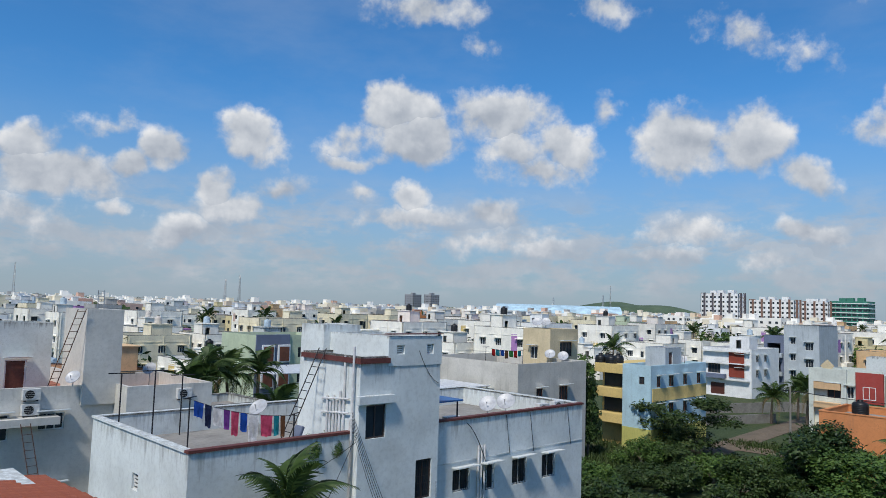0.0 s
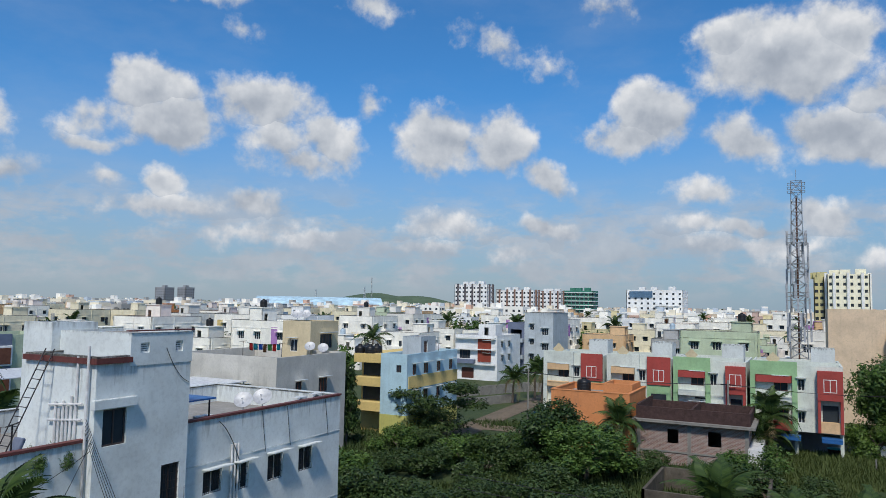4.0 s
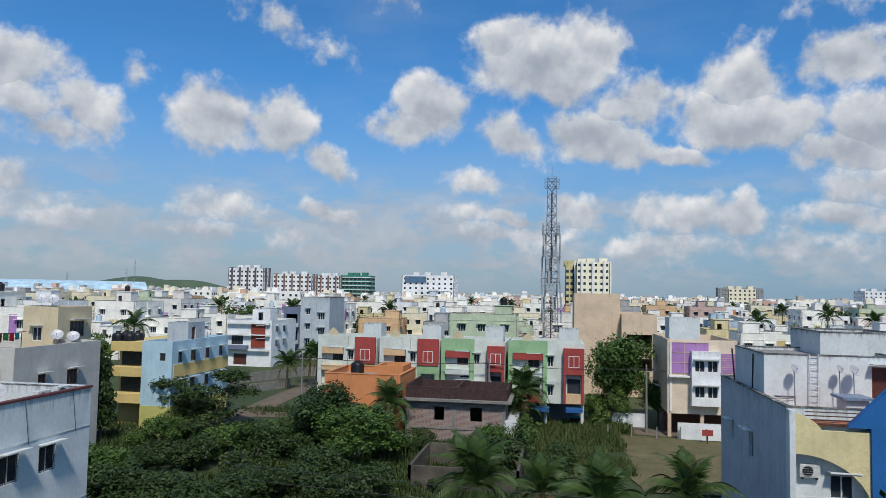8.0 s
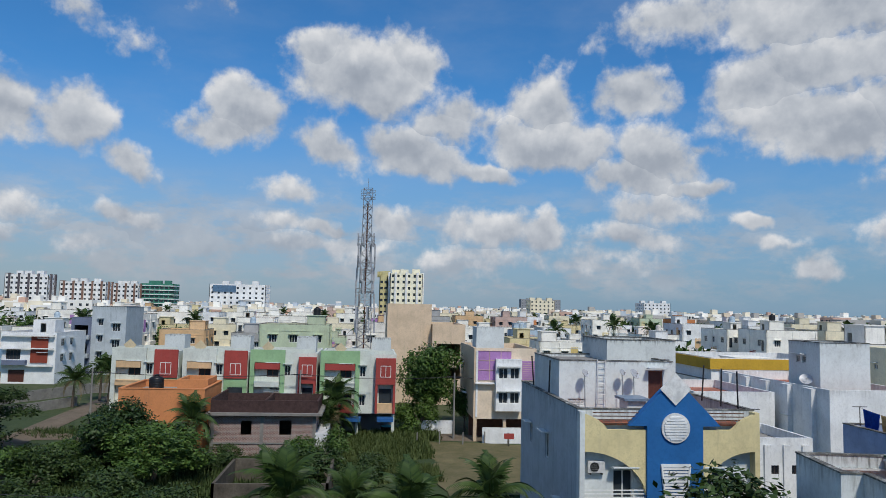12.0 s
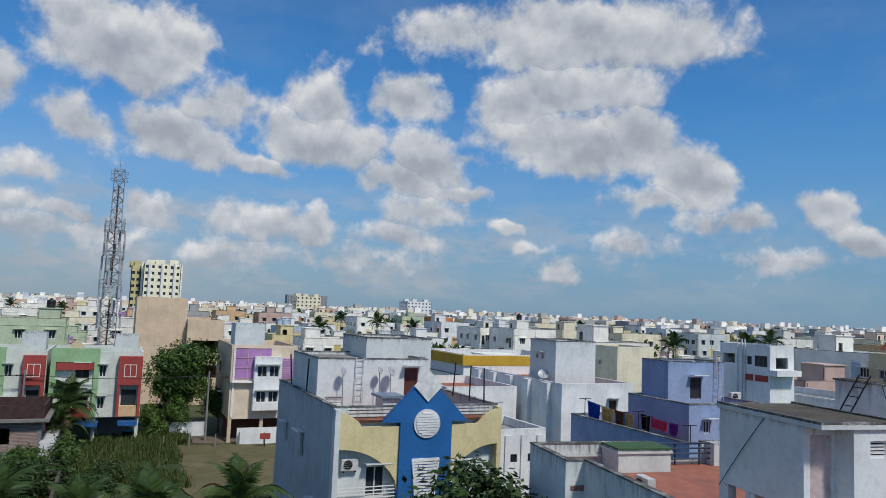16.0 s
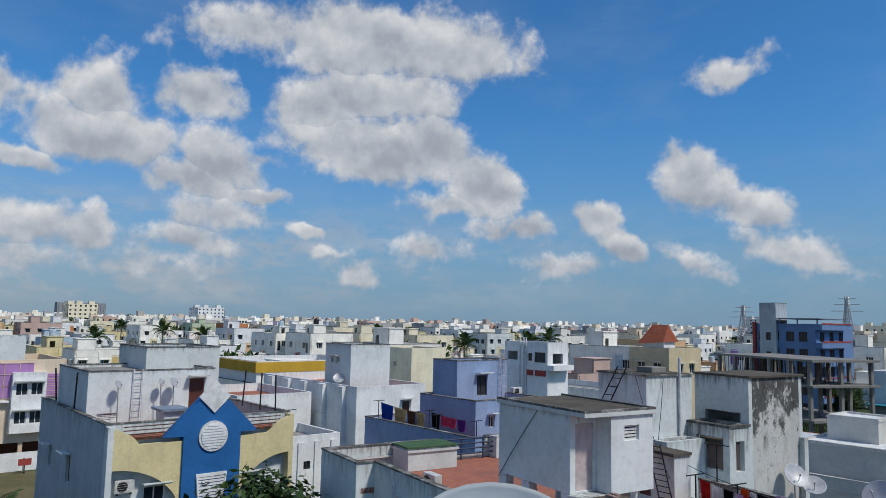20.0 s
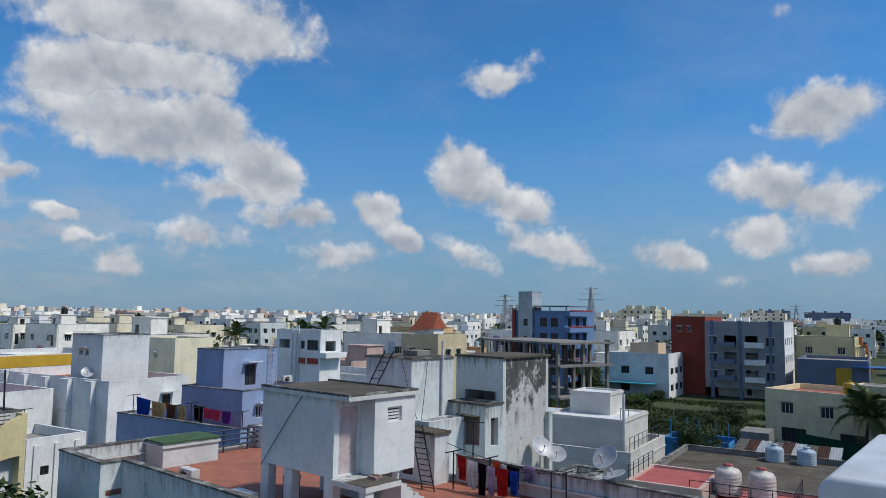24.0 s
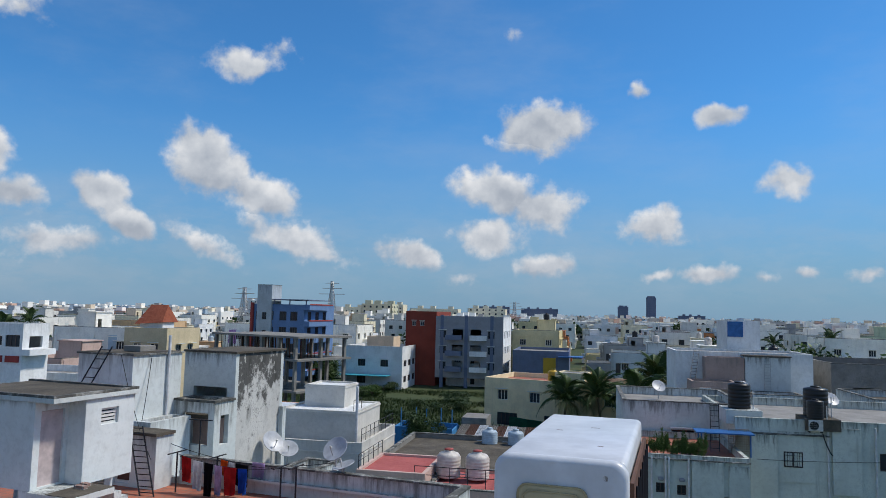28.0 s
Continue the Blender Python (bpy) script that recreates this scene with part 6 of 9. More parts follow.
# ---- landmarks ----
def flats(label, x0, x1, y0, y1, h, mat, nx, ny, storey=3.0, wmat=None, name="apartment_block", band=None, kindw=1.3, group="", sides="WSN", m=None):
    """A tall block with rows of windows, each one a part."""
    root = thing(name, label, "building", m, group)
    n = int(h / storey)
    ends = {"S": ((x0, y0), (x1, y0), nx), "E": ((x1, y0), (x1, y1), ny), "N": ((x1, y1), (x0, y1), nx), "W": ((x0, y1), (x0, y0), ny)}
    for k, side in enumerate("SENW"):
        p0, p1, cnt = ends[side]
        L = (Vector(p1) - Vector(p0)).length
        holes = [((i + 0.5) * L / cnt - kindw / 2, (i + 0.5) * L / cnt + kindw / 2, s * storey + 1.0, s * storey + 2.3) for s in range(n) for i in range(cnt)] if side in sides else []
        part("wall", wall_bm(p0, p1, 0, h, 0.3, holes), mat, root)
        d = (Vector(p1) - Vector(p0)).normalized()
        me = mesh_of(("pane", kindw, "far"), lambda: box(-kindw / 2, kindw / 2, 0.15, 0.2, 0, 1.3), GLASS)
        for u0, u1, v0, v1 in holes:
            a = Vector(p0) + d * (u0 + u1) / 2
            shared("window", me, root, Matrix.Translation((a.x, a.y, v0)) @ Matrix.Rotation(radians(90 * k), 4, "Z"))
        if band and side in sides:
            for i in range(1, cnt, 2):
                a = Vector(p0) + d * (i * L / cnt)
                o = Vector((d.y, -d.x)) * 0.4
                part("pier", box(min(a.x, a.x + o.x) - 0.5, max(a.x, a.x + o.x) + 0.5, min(a.y, a.y + o.y) - 0.5, max(a.y, a.y + o.y) + 0.5, 0, h + 0.5), band, root)
    part("roof", box(x0 + 0.3, x1 - 0.3, y0 + 0.3, y1 - 0.3, h - 0.9, h - 0.6), ROOFGREY, root)
    for f in (0.2, 0.55, 0.8):
        part("roof_room", box(x0 + (x1 - x0) * f - 2, x0 + (x1 - x0) * f + 2, y0 + (y1 - y0) * f - 2, y0 + (y1 - y0) * f + 2, h - 0.6, h + 2.2), mat, root)
    return root


BROWNPIER = plain("brown_pier_paint", (0.22, 0.13, 0.10), 0.8)
DARKPIER = plain("charcoal_pier_paint", (0.10, 0.09, 0.10), 0.8)
flats("tall white apartment block with charcoal piers", 451, 463, 193, 218, 28.0, WHITE_CLEAN, 4, 9, band=DARKPIER, group="tall blocks")
flats("white apartment block with brown piers", 462, 474, 163, 191, 24.5, WHITE_CLEAN, 4, 10, band=BROWNPIER, group="tall blocks")
flats("white apartment block with brown piers", 499, 508, 155, 172, 24.5, WHITE_CLEAN, 3, 6, band=BROWNPIER, group="tall blocks")
flats("unfinished tower in green safety netting", 505, 520, 134, 156, 25.5, plain("green_netting", (0.05, 0.21, 0.15), 0.9), 4, 7, kindw=2.4)
netted = bpy.data.objects["apartment_block.003"]
for z in range(3, 25, 3):
    part("slab", box(504.5, 520.5, 133.5, 156.5, z - 0.25, z + 0.25), WHITE_CLEAN, netted)
flats("white hospital-like block with a glazed top", 450, 470, 64, 98, 25.0, WHITE_CLEAN, 6, 9, group="tall blocks")
glazed = bpy.data.objects["apartment_block.004"]
part("glazing", box(449.5, 449.99, 82, 96, 20.2, 24.2), GLASS_BLUE, glazed, "dark glazed corner")
for z in (3.2, 9.2, 15.2):
    part("balcony", box(448.6, 449.99, 66, 80, z, z + 1.0), WHITE_CLEAN, glazed)
flats("pale yellow and white apartment tower", 350, 365, -26, -10, 30.0, paint("lemon_paint", (0.92, 0.87, 0.66), streak=0.1), 4, 6, kindw=1.1, band=paint("white_pier_paint", (0.85, 0.84, 0.8)))
flats("pale yellow apartment tower, lower wing", 356, 368, -9, -5, 29.0, paint("dull_lemon_paint", (0.60, 0.54, 0.28), streak=0.1), 4, 2)
flats("grey pair of distant towers", 596, 610, 664, 680, 28.0, GREY, 5, 5)
flats("single grey distant residential tower", 612, 626, 648, 661, 28.5, GREY, 5, 5)
flats("long grey distant slab of flats", 1560, 1580, -425, -335, 36.0, GREY, 4, 14, storey=3.4, sides="W")
flats("cream distant apartment block", 560, 575, -148, -128, 21.0, TOWN_PAINTS[3][1], 4, 6)
flats("white distant apartment block", 600, 620, -262, -238, 21.5, TOWN_PAINTS[0][1], 5, 7)
flats("off-white distant apartment block", 280, 300, -620, -600, 21.0, TOWN_PAINTS[2][1], 5, 5)
flats("cream distant office with a roof frame", 118, 138, -452, -436, 18.5, paint("pale_office_paint", (0.62, 0.60, 0.42), streak=0.1), 5, 4)
for ax, wide, hh in ((40, 60, 24), (120, 50, 26), (-72, 16, 30), (-115, 14, 46), (-190, 40, 18)):
    flats("blue-grey distant office tower", ax, ax + wide, -1200, -1185, hh, SLATE, max(3, wide // 6), 3, storey=3.6, sides="", group="far office towers")
for ax, wide, hh in ((60, 30, 18), (100, 40, 17), (150, 30, 20), (170, 40, 17)):
    flats("cream distant apartment block", ax, ax + wide, -560 - ax * 0.3, -545 - ax * 0.3, hh, TOWN_PAINTS[3][1], max(3, wide // 5), 3, sides="N", group="far flats")

# tan house with a high gable wall
root = thing("tan_house", "tan house with a high blind wall and open balconies", "house")
block(root, 103.5, 115.0, -9.4, -3.0, 0.0, 14.2, TAN, ROOFGREY, 0.6)
block(root, 102.0, 116.0, -14.2, -9.45, 0.0, 11.4, TAN, ROOFGREY, 0.6, {"W": [(2.4, 6.9, 3.4, 1.7, "gap"), (2.4, 3.6, 3.4, 1.7, "gap")]})
# white three-storey houses over the empty plot
root = thing("modern_villa", "white modern villa with a brown panel and garage", "house")
block(root, 122.0, 134.0, 50.0, 58.5, 0.0, 8.3, WHITE_CLEAN, ROOFGREY, 0.7, {"W": [(2.0, 3.9, 2.2, 1.6, "window", False, FRAME_DARK), (6.6, 6.0, 1.4, 1.2), (6.6, 3.6, 1.4, 1.3), (2.6, 0.2, 2.6, 2.1, "door", False)], "S": [(2.5, 6.0, 1.2, 1.2), (2.5, 3.4, 1.2, 1.3), (6, 6.0, 1.2, 1.2), (6, 3.4, 1.2, 1.3)]})
part("panel", box(121.8, 121.99, 51.2, 53.8, 3.4, 7.6), BRICKRED, root, "dark brown panel")
for z in (2.9, 5.6, 7.7):
    part("ledge", box(121.3, 121.78, 50.2, 58.3, z, z + 0.16), WHITE_CLEAN, root)
part("balcony", box(121.0, 121.79, 54.2, 58.3, 3.05, 3.8, 0.02), SLATE, root, "dark glazed balcony front")
block(root, 126.0, 129.5, 52.0, 55.5, 7.6, 10.2, WHITE_CLEAN, ROOFGREY, 0.15, {"W": [(1.6, 8.0, 0.9, 1.6, "gap")]})
root = thing("modern_villa", "grey and slate three-storey villa with balconies", "house")
block(root, 138.0, 148.0, 44.5, 50.6, 0.0, 12.5, GREYBLUE, ROOFGREY, 0.7, {"W": [(1.6, 9, 0.9, 1.2), (1.6, 6, 0.9, 1.2), (1.6, 3, 0.9, 1.2), (4.4, 8, 1.4, 1.4), (4.4, 5, 1.4, 1.4)]})
block(root, 138.5, 148.0, 50.7, 54.4, 0.0, 10.4, SLATE, ROOFGREY, 0.7, {"W": [(1.8, 7.0, 2.4, 2.0, "gap"), (1.8, 3.6, 2.4, 2.0, "gap")]})
for z in (3.0, 6.4):
    part("balcony", box(137.6, 138.49, 50.9, 54.2, z, z + 0.8, 0.02), GREYBLUE, root)

# blue office
root = thing("blue_office", "blue six-storey office with red trim and dark glass", "building", Matrix.Translation((55.0, -114.0, 0)) @ Matrix.Rotation(radians(-4), 4, "Z"))
N = [(c, z, 1.3, 1.5, "window", False, FRAME_DARK) for z in (1.2, 3.9, 6.6, 9.3, 11.9) for c in (1.2, 3.2, 5.6, 7.6)]
block(root, -9.5, 0.0, -12.0, 0.0, 0.0, 14.6, BLUE, ROOFGREY, 0.6, {"N": N, "W": [(c, z, 1.4, 1.5, "window", False, FRAME_DARK) for z in (1.2, 3.9, 6.6, 9.3, 11.9) for c in (2.0, 5.0, 8.0)]})
block(root, -3.6, -0.9, -3.0, 0.35, 0.0, 17.8, GREYBLUE, ROOFGREY, 0.2, {"N": [(1.4, z, 0.8, 1.2, "window", False, FRAME_DARK) for z in (3, 6, 9, 12)]})
part("fin", box(-0.2, 0.25, 0.01, 0.5, 0, 14.8), MAROON, root, "red vertical fin")
for z in (3.0, 5.7, 8.4, 11.1, 13.8):
    part("balcony", box(-10.6, -9.51, -9.0, 0.3, z - 0.1, z + 0.75), BLUE, root)
    part("trim", box(-10.66, -10.61, -9.0, 0.3, z + 0.75, z + 0.95), MAROON, root, "red railing trim")
part("canopy", box(-10.5, -3.8, -8.0, 0.6, 15.3, 15.45), SLATE, root)
for x in (-10.0, -7.0, -4.2):
    part("post", box(x, x + 0.15, 0.2, 0.35, 14.6, 15.3), SLATE, root)

# dark red block and grey flats
root = thing("red_building", "dark red five-storey building with a blind wall", "building")
block(root, 27.5, 33.5, -150.0, -135.0, 0.0, 14.0, BRICKRED, ROOFGREY, 0.6, {"N": [(1.6, 11.2, 0.8, 0.9), (3.2, 11.2, 0.8, 0.9)]})
root = thing("apartment_house", "grey and white five-storey apartment house with framed balconies", "building")
N = [(c, z, 1.2, 1.3, "window", True, FRAME_DARK) for z in (3.4, 6.3, 9.2) for c in (1.4, 10.5)] + [(c, z, 2.0, 1.8, "gap") for z in (3.2, 6.1, 9.0) for c in (4.2, 7.6)]
block(root, 14.5, 27.2, -148.0, -133.0, 1.8, 13.2, GREY, ROOFGREY, 0.6, {"N": N, "W": [(c, z, 1.1, 1.2) for z in (3.4, 6.3, 9.2) for c in (2, 5, 8, 11)]}, mats={"W": WHITE_CLEAN})
for x in (16.6, 21.4, 26.0):
    part("pillar", box(x - 0.3, x + 0.3, -133.4, -132.95, 0, 13.4), SLATE, root)
for z in (3.0, 5.9, 8.8):
    part("balcony", box(17.5, 20.6, -132.99, -131.9, z, z + 0.9), WHITE_CLEAN, root)
    part("balcony", box(22.2, 25.2, -132.99, -131.9, z, z + 0.9), SLATE, root)
# white house with the turquoise awning
root = thing("white_house", "white two-storey house with a turquoise awning", "house")
block(root, 31.5, 42.0, -136.0, -125.0, 0.0, 7.6, WHITE_CLEAN, ROOFGREY, 0.7, {"N": [(3.0, 4.0, 1.4, 1.2, "window", True, FRAME_DARK), (7.2, 4.0, 1.4, 1.2, "window", True, FRAME_DARK), (3, 1, 1.6, 1.4, "window", False, FRAME_DARK)], "W": [(c, z, 2.0, 1.1, "window", False, FRAME_DARK) for z in (1.2, 4.0) for c in (2.2, 5.4, 8.6)]})
part("awning", box(33.5, 42.6, -124.98, -122.0, 2.5, 2.62), TEALSHEET, root, "turquoise sheet awning")
block(root, 34.0, 39.0, -133.0, -128.0, 6.9, 9.2, TAN, ROOFGREY, 0.2)
# small grey house with yellow and blue
root = thing("shop_house", "slate-grey house with a yellow panel and blue sheet roof", "house")
block(root, 2.5, 12.5, -146.0, -131.0, 0.0, 7.4, SLATE, ROOFGREY, 0.5)
part("panel", box(4.8, 7.0, -130.98, -130.8, 1.8, 6.2), MUSTARD, root, "mustard-yellow panel")
bm = box(0.0, 4.4, -134.0, -129.5, 6.4, 6.55)
part("roof_sheet", bm, BLUESHEET, root, "blue sheet roof")

# concrete skeleton
root = thing("concrete_skeleton", "unfinished concrete frame with bare columns and slabs", "building", Matrix.Translation((27.0, -66.5, 0)) @ Matrix.Rotation(radians(-24), 4, "Z"))
for z in (3.0, 6.0, 9.0, 11.2):
    if z in (9.0, 11.2):
        part("slab", box(-0.5, 12.6, -7.0, 0.5, z - 0.2, z, 0.0), CONCRETE, root)
    else:
        part("slab", box(-0.5, 12.6, -7.0, 0.5, z - 0.2, z), CONCRETE, root)
for i in range(6):
    for y in (0.2, -3.2, -6.6):
        part("column", box(i * 2.4, 0.3 + i * 2.4, y - 0.15, y + 0.15, 0, 11.0), CONCRETE, root)
for i in range(70):
    x = 0.2 + i * 0.175
    part("prop", tube((x, -0.6 - (i % 3) * 1.6, 9.0), (x + 0.1 * (i % 2), -0.6 - (i % 3) * 1.6, 11.0), 0.035, n=5), RUST, root)

# gabled red-tile house
root = thing("gabled_house", "house with a steep red-tiled gable roof", "house")
block(root, 55.5, 62.0, -98.0, -89.6, 0.0, 10.8, OCHRE, ROOFGREY, 0.1, {"N": [(2, 7.4, 1.2, 1.3), (4.6, 7.4, 1.2, 1.3)], "W": [(3, 7.2, 1.2, 1.3), (6, 7.2, 1.2, 1.3)]})
part("gable_wall", box(56.9, 60.4, -93.4, -90.6, 10.8, 12.2), WHITE_CLEAN, root)
bm = bmesh.new()
a = [bm.verts.new(q) for q in ((56.6, -90.0, 11.6), (60.8, -90.0, 11.3), (57.0, -91.9, 14.0), (59.6, -91.9, 14.0), (56.6, -94.0, 11.6), (60.8, -94.0, 11.3))]
for q in ((0, 1, 3, 2), (2, 3, 5, 4), (0, 2, 4), (1, 5, 3), (0, 4, 5, 1)):
    bm.faces.new([a[i] for i in q])
bmesh.ops.recalc_face_normals(bm, faces=bm.faces)
part("gable_roof", bm, CLAYTILE, root, "dark red-tiled gable")
# slate house with rounded white frames
root = thing("slate_house", "slate-grey and pale green house with rounded white window frames", "house")
block(root, 46.3, 58.0, 81.0, 90.0, 0.0, 9.5, TOWN_PAINTS[10][1], ROOFGREY, 0.6, {"S": [(7.0, 6.6, 1.4, 1.3, "window", False, FRAME_DARK), (10.0, 6.6, 1.4, 1.3, "window", False, FRAME_DARK), (7.0, 3.2, 1.4, 1.3), (10.0, 3.2, 1.4, 1.3)]})
part("panel", box(46.3, 51.2, 80.8, 80.99, 0.0, 9.6), SLATE, root, "slate stone cladding")
for cx in (48.0, 50.3):
    for z in (6.0, 2.8):
        part("frame", box(cx - 0.95, cx + 0.95, 80.6, 80.79, z, z + 2.3, 0.09), WHITE_CLEAN, root, "white rounded frame")
        part("pane", box(cx - 0.7, cx + 0.7, 80.56, 80.59, z + 0.2, z + 2.05), FRAME_BROWN, root)
# white house with a mustard parapet
root = thing("white_house", "white house with a mustard-yellow parapet band", "house")
block(root, 66.0, 76.0, -46.0, -33.2, 0.0, 9.6, WHITE_CLEAN, ROOFGREY, 0.7, {"W": [(3, 5.4, 1.2, 1.2), (7, 5.4, 1.2, 1.2)], "N": [(3, 5.4, 1.2, 1.2), (7, 5.4, 1.2, 1.2)]})
part("band", box(65.8, 65.99, -46.0, -33.0, 8.5, 9.5), MUSTARD, root, "mustard-yellow band")
part("band", box(66.0, 76.0, -33.19, -33.0, 8.5, 9.5), MUSTARD, root, "mustard-yellow band")
# white house with the red stripe, beige box house
root = thing("white_house", "white stair-tower house with a red stripe and dark windows", "house")
block(root, 42.7, 48.0, -52.4, -49.6, 0.0, 12.2, WHITE_CLEAN, ROOFGREY, 0.2, {"N": [(1.0, 10.5, 1.3, 0.8, "gap"), (3.2, 10.5, 0.5, 0.7, "window", False, FRAME_DARK), (4.4, 10.4, 1.3, 0.9, "window", False, FRAME_DARK)], "W": [(1.4, 10.3, 1.4, 0.9, "gap")]})
for x in (45.2, 45.5, 46.0):
    part("pipe", tube((x, -49.52, 6.0), (x, -49.52, 12.6), 0.06, n=6), PIPEWHITE, root)
part("stripe", box(42.9, 44.1, -49.6, -49.5, 9.2, 9.7), MAROON, root, "red latticed stripe")
part("stripe", box(44.4, 45.1, -49.6, -49.5, 9.2, 9.7), MAROON, root, "red latticed stripe")
part("balcony", box(41.9, 42.69, -52.3, -49.5, 9.75, 10.2), WHITE_CLEAN, root)
block(root, 38.0, 52.0, -62.0, -54.6, 0.0, 8.0, WHITE_CLEAN, ROOFGREY, 0.6)
root = thing("beige_house", "cream box-shaped house with blind walls", "house")
block(root, 62.0, 68.0, -54.3, -49.4, 0.0, 10.9, TOWN_PAINTS[3][1], ROOFGREY, 0.2, {"N": [(3, 8.8, 0.5, 0.5)]})


def lattice_mast(x, y, z0, top, base, tip, label, name="telecom_mast", aerials=True, mat=None):
    root = thing(name, label, "mast", Matrix.Translation((x, y, z0)))
    h = top - z0
    mat = mat or STEEL
    n = max(8, int(h / 1.3))
    lev = [(h * i / n, base + (tip - base) * min(1.0, i / n * 1.15)) for i in range(n + 1)]
    c = ((-1, -1), (1, -1), (1, 1), (-1, 1))
    bmb = bmesh.new()
    for (za, ra), (zb, rb) in zip(lev, lev[1:]):
        for i in range(4):
            p, q = c[i], c[(i + 1) % 4]
            A, B = (p[0] * ra, p[1] * ra, za), (q[0] * rb, q[1] * rb, zb)
            C, D = (q[0] * ra, q[1] * ra, za), (p[0] * rb, p[1] * rb, zb)
            for s, e in ((A, B), (C, D), (D, B)):
                add_tube(bmb, s, e, 0.026 * base, n=4)
    part("bracing", bmb, mat, root)
    for i in range(4):
        bmc = bmesh.new()
        for (za, ra), (zb, rb) in zip(lev, lev[1:]):
            add_tube(bmc, (c[i][0] * ra, c[i][1] * ra, za), (c[i][0] * rb, c[i][1] * rb, zb), 0.05 * base, n=5)
        part("leg", bmc, mat, root)
    if aerials:
        for f in (0.36, 0.42, 0.48, 0.54, 0.60, 0.66, 0.71, 0.76):
            r = base + (tip - base) * f + 0.42
            for i in range(5):
                a = i * math.pi / 2.5 + f * 17
                part("panel_aerial", box(r * math.cos(a) - 0.12, r * math.cos(a) + 0.12, r * math.sin(a) - 0.12, r * math.sin(a) + 0.12, h * f - 0.9, h * f + 0.9, 0.02), DISHGREY, root)
        part("cable_tray", box(-0.22, 0.22, -0.1, 0.1, 0.5, h * 0.93), RUST, root, "rusty cable tray with feeder cables")
        for f in (0.50, 0.62, 0.74, 0.955):
            r = base + (tip - base) * f + 0.35
            bmp = bmesh.new()
            for i in range(4):
                a, b = c[i], c[(i + 1) % 4]
                for dz in (0.0, 0.5, 1.0):
                    add_tube(bmp, (a[0] * r, a[1] * r, h * f + dz), (b[0] * r, b[1] * r, h * f + dz), 0.03, n=4)
            part("platform_rail", bmp, mat, root)
        part("lightning_rod", tube((0, 0, h), (0, 0, h + 1.5), 0.03), mat, root)
    return root


lattice_mast(100.1, 0.3, 0.0, 30.3, 1.2, 0.62, "grey steel lattice telecom mast with many panel aerials")
for x, y, top in ((119.7, -330.4, 27.7), (157.4, -314.2, 23.6), (45.0, -480.0, 22.0)):
    r = lattice_mast(x, y, 0, top, 3.0, 0.6, "grey lattice power pylon with crossarms", "power_pylon", False)
    for f, w in ((0.78, 6.5), (0.88, 5.0), (0.97, 3.5)):
        part("crossarm", tube((-w, 0, top * f), (w, 0, top * f), 0.16, n=5), STEEL, r)
for x, y, top in ((205, 876, 47), (80, 700, 32), (330, 640, 34), (345, 640, 38), (560, 420, 26), (600, 390, 30), (1100, 700, 60)):
    lattice_mast(x, y, 0, top, 1.6, 0.5, "thin distant steel mast", "distant_mast", False)

# long shed with a blue vault roof
root = thing("exhibition_shed", "long hall with a pale blue sheet roof and dark end arch", "building")
bm = bmesh.new()
A, B = Vector((525, 462, 0)), Vector((596, 369, 0))
d = (B - A).normalized()
o = Vector((d.y, -d.x, 0))
rows = []
for i in range(9):
    k = i / 8
    z = 10.0 + 8.8 * math.sin(math.pi * k) ** 0.8
    off = o * (-30 + 60 * k)
    rows.append([bm.verts.new((*(p - off).xy, z)) for p in (A, B)])
for a, b in zip(rows, rows[1:]):
    bm.faces.new((a[0], a[1], b[1], b[0]))
part("vault_roof", bm, plain("pale_blue_roof_sheet", (0.46, 0.64, 0.73), 0.5, 0.0, 0.3, 0.15), root)
bm = bmesh.new()
for p, s in ((A, 1), (B, -1)):
    vs = [bm.verts.new((*(p - o * (-29.5 + 59 * i / 8) + d * s * 1.0).xy, 9.8 + 8.8 * math.sin(math.pi * i / 8) ** 0.8)) for i in range(9)]
    bm.faces.new(vs)
    v2 = [bm.verts.new((*(p - o * k + d * s).xy, z)) for k, z in ((-29.5, 0), (29.5, 0), (29.5, 9.8), (-29.5, 9.8))]
    bm.faces.new(v2)
part("end_wall", bm, GLASS_BLUE, root)

# hill on the horizon
bm = bmesh.new()
res = 40
gv = []
for i in range(res + 1):
    row = []
    for j in range(res + 1):
        u, v = i / res * 2 - 1, j / res * 2 - 1
        x, y = 2140 + u * 190, 1290 + v * 330
        r2 = u * u + v * v
        z = max(0, 1 - r2) * (24 + 16 * noise.noise((u * 1.6, v * 1.6, 4))) * 1.6 - 0.5
        row.append(bm.verts.new((x, y, z + 6)))
    gv.append(row)
for i in range(res):
    for j in range(res):
        bm.faces.new((gv[i][j], gv[i + 1][j], gv[i + 1][j + 1], gv[i][j + 1]))
tagged(part("hill", bm, mottled("wooded_hill", [(0.3, (0.05, 0.08, 0.05)), (0.6, (0.09, 0.13, 0.08)), (0.85, (0.2, 0.2, 0.15))], 0.02), None), "low wooded hill on the horizon", "hill", kind="structure")


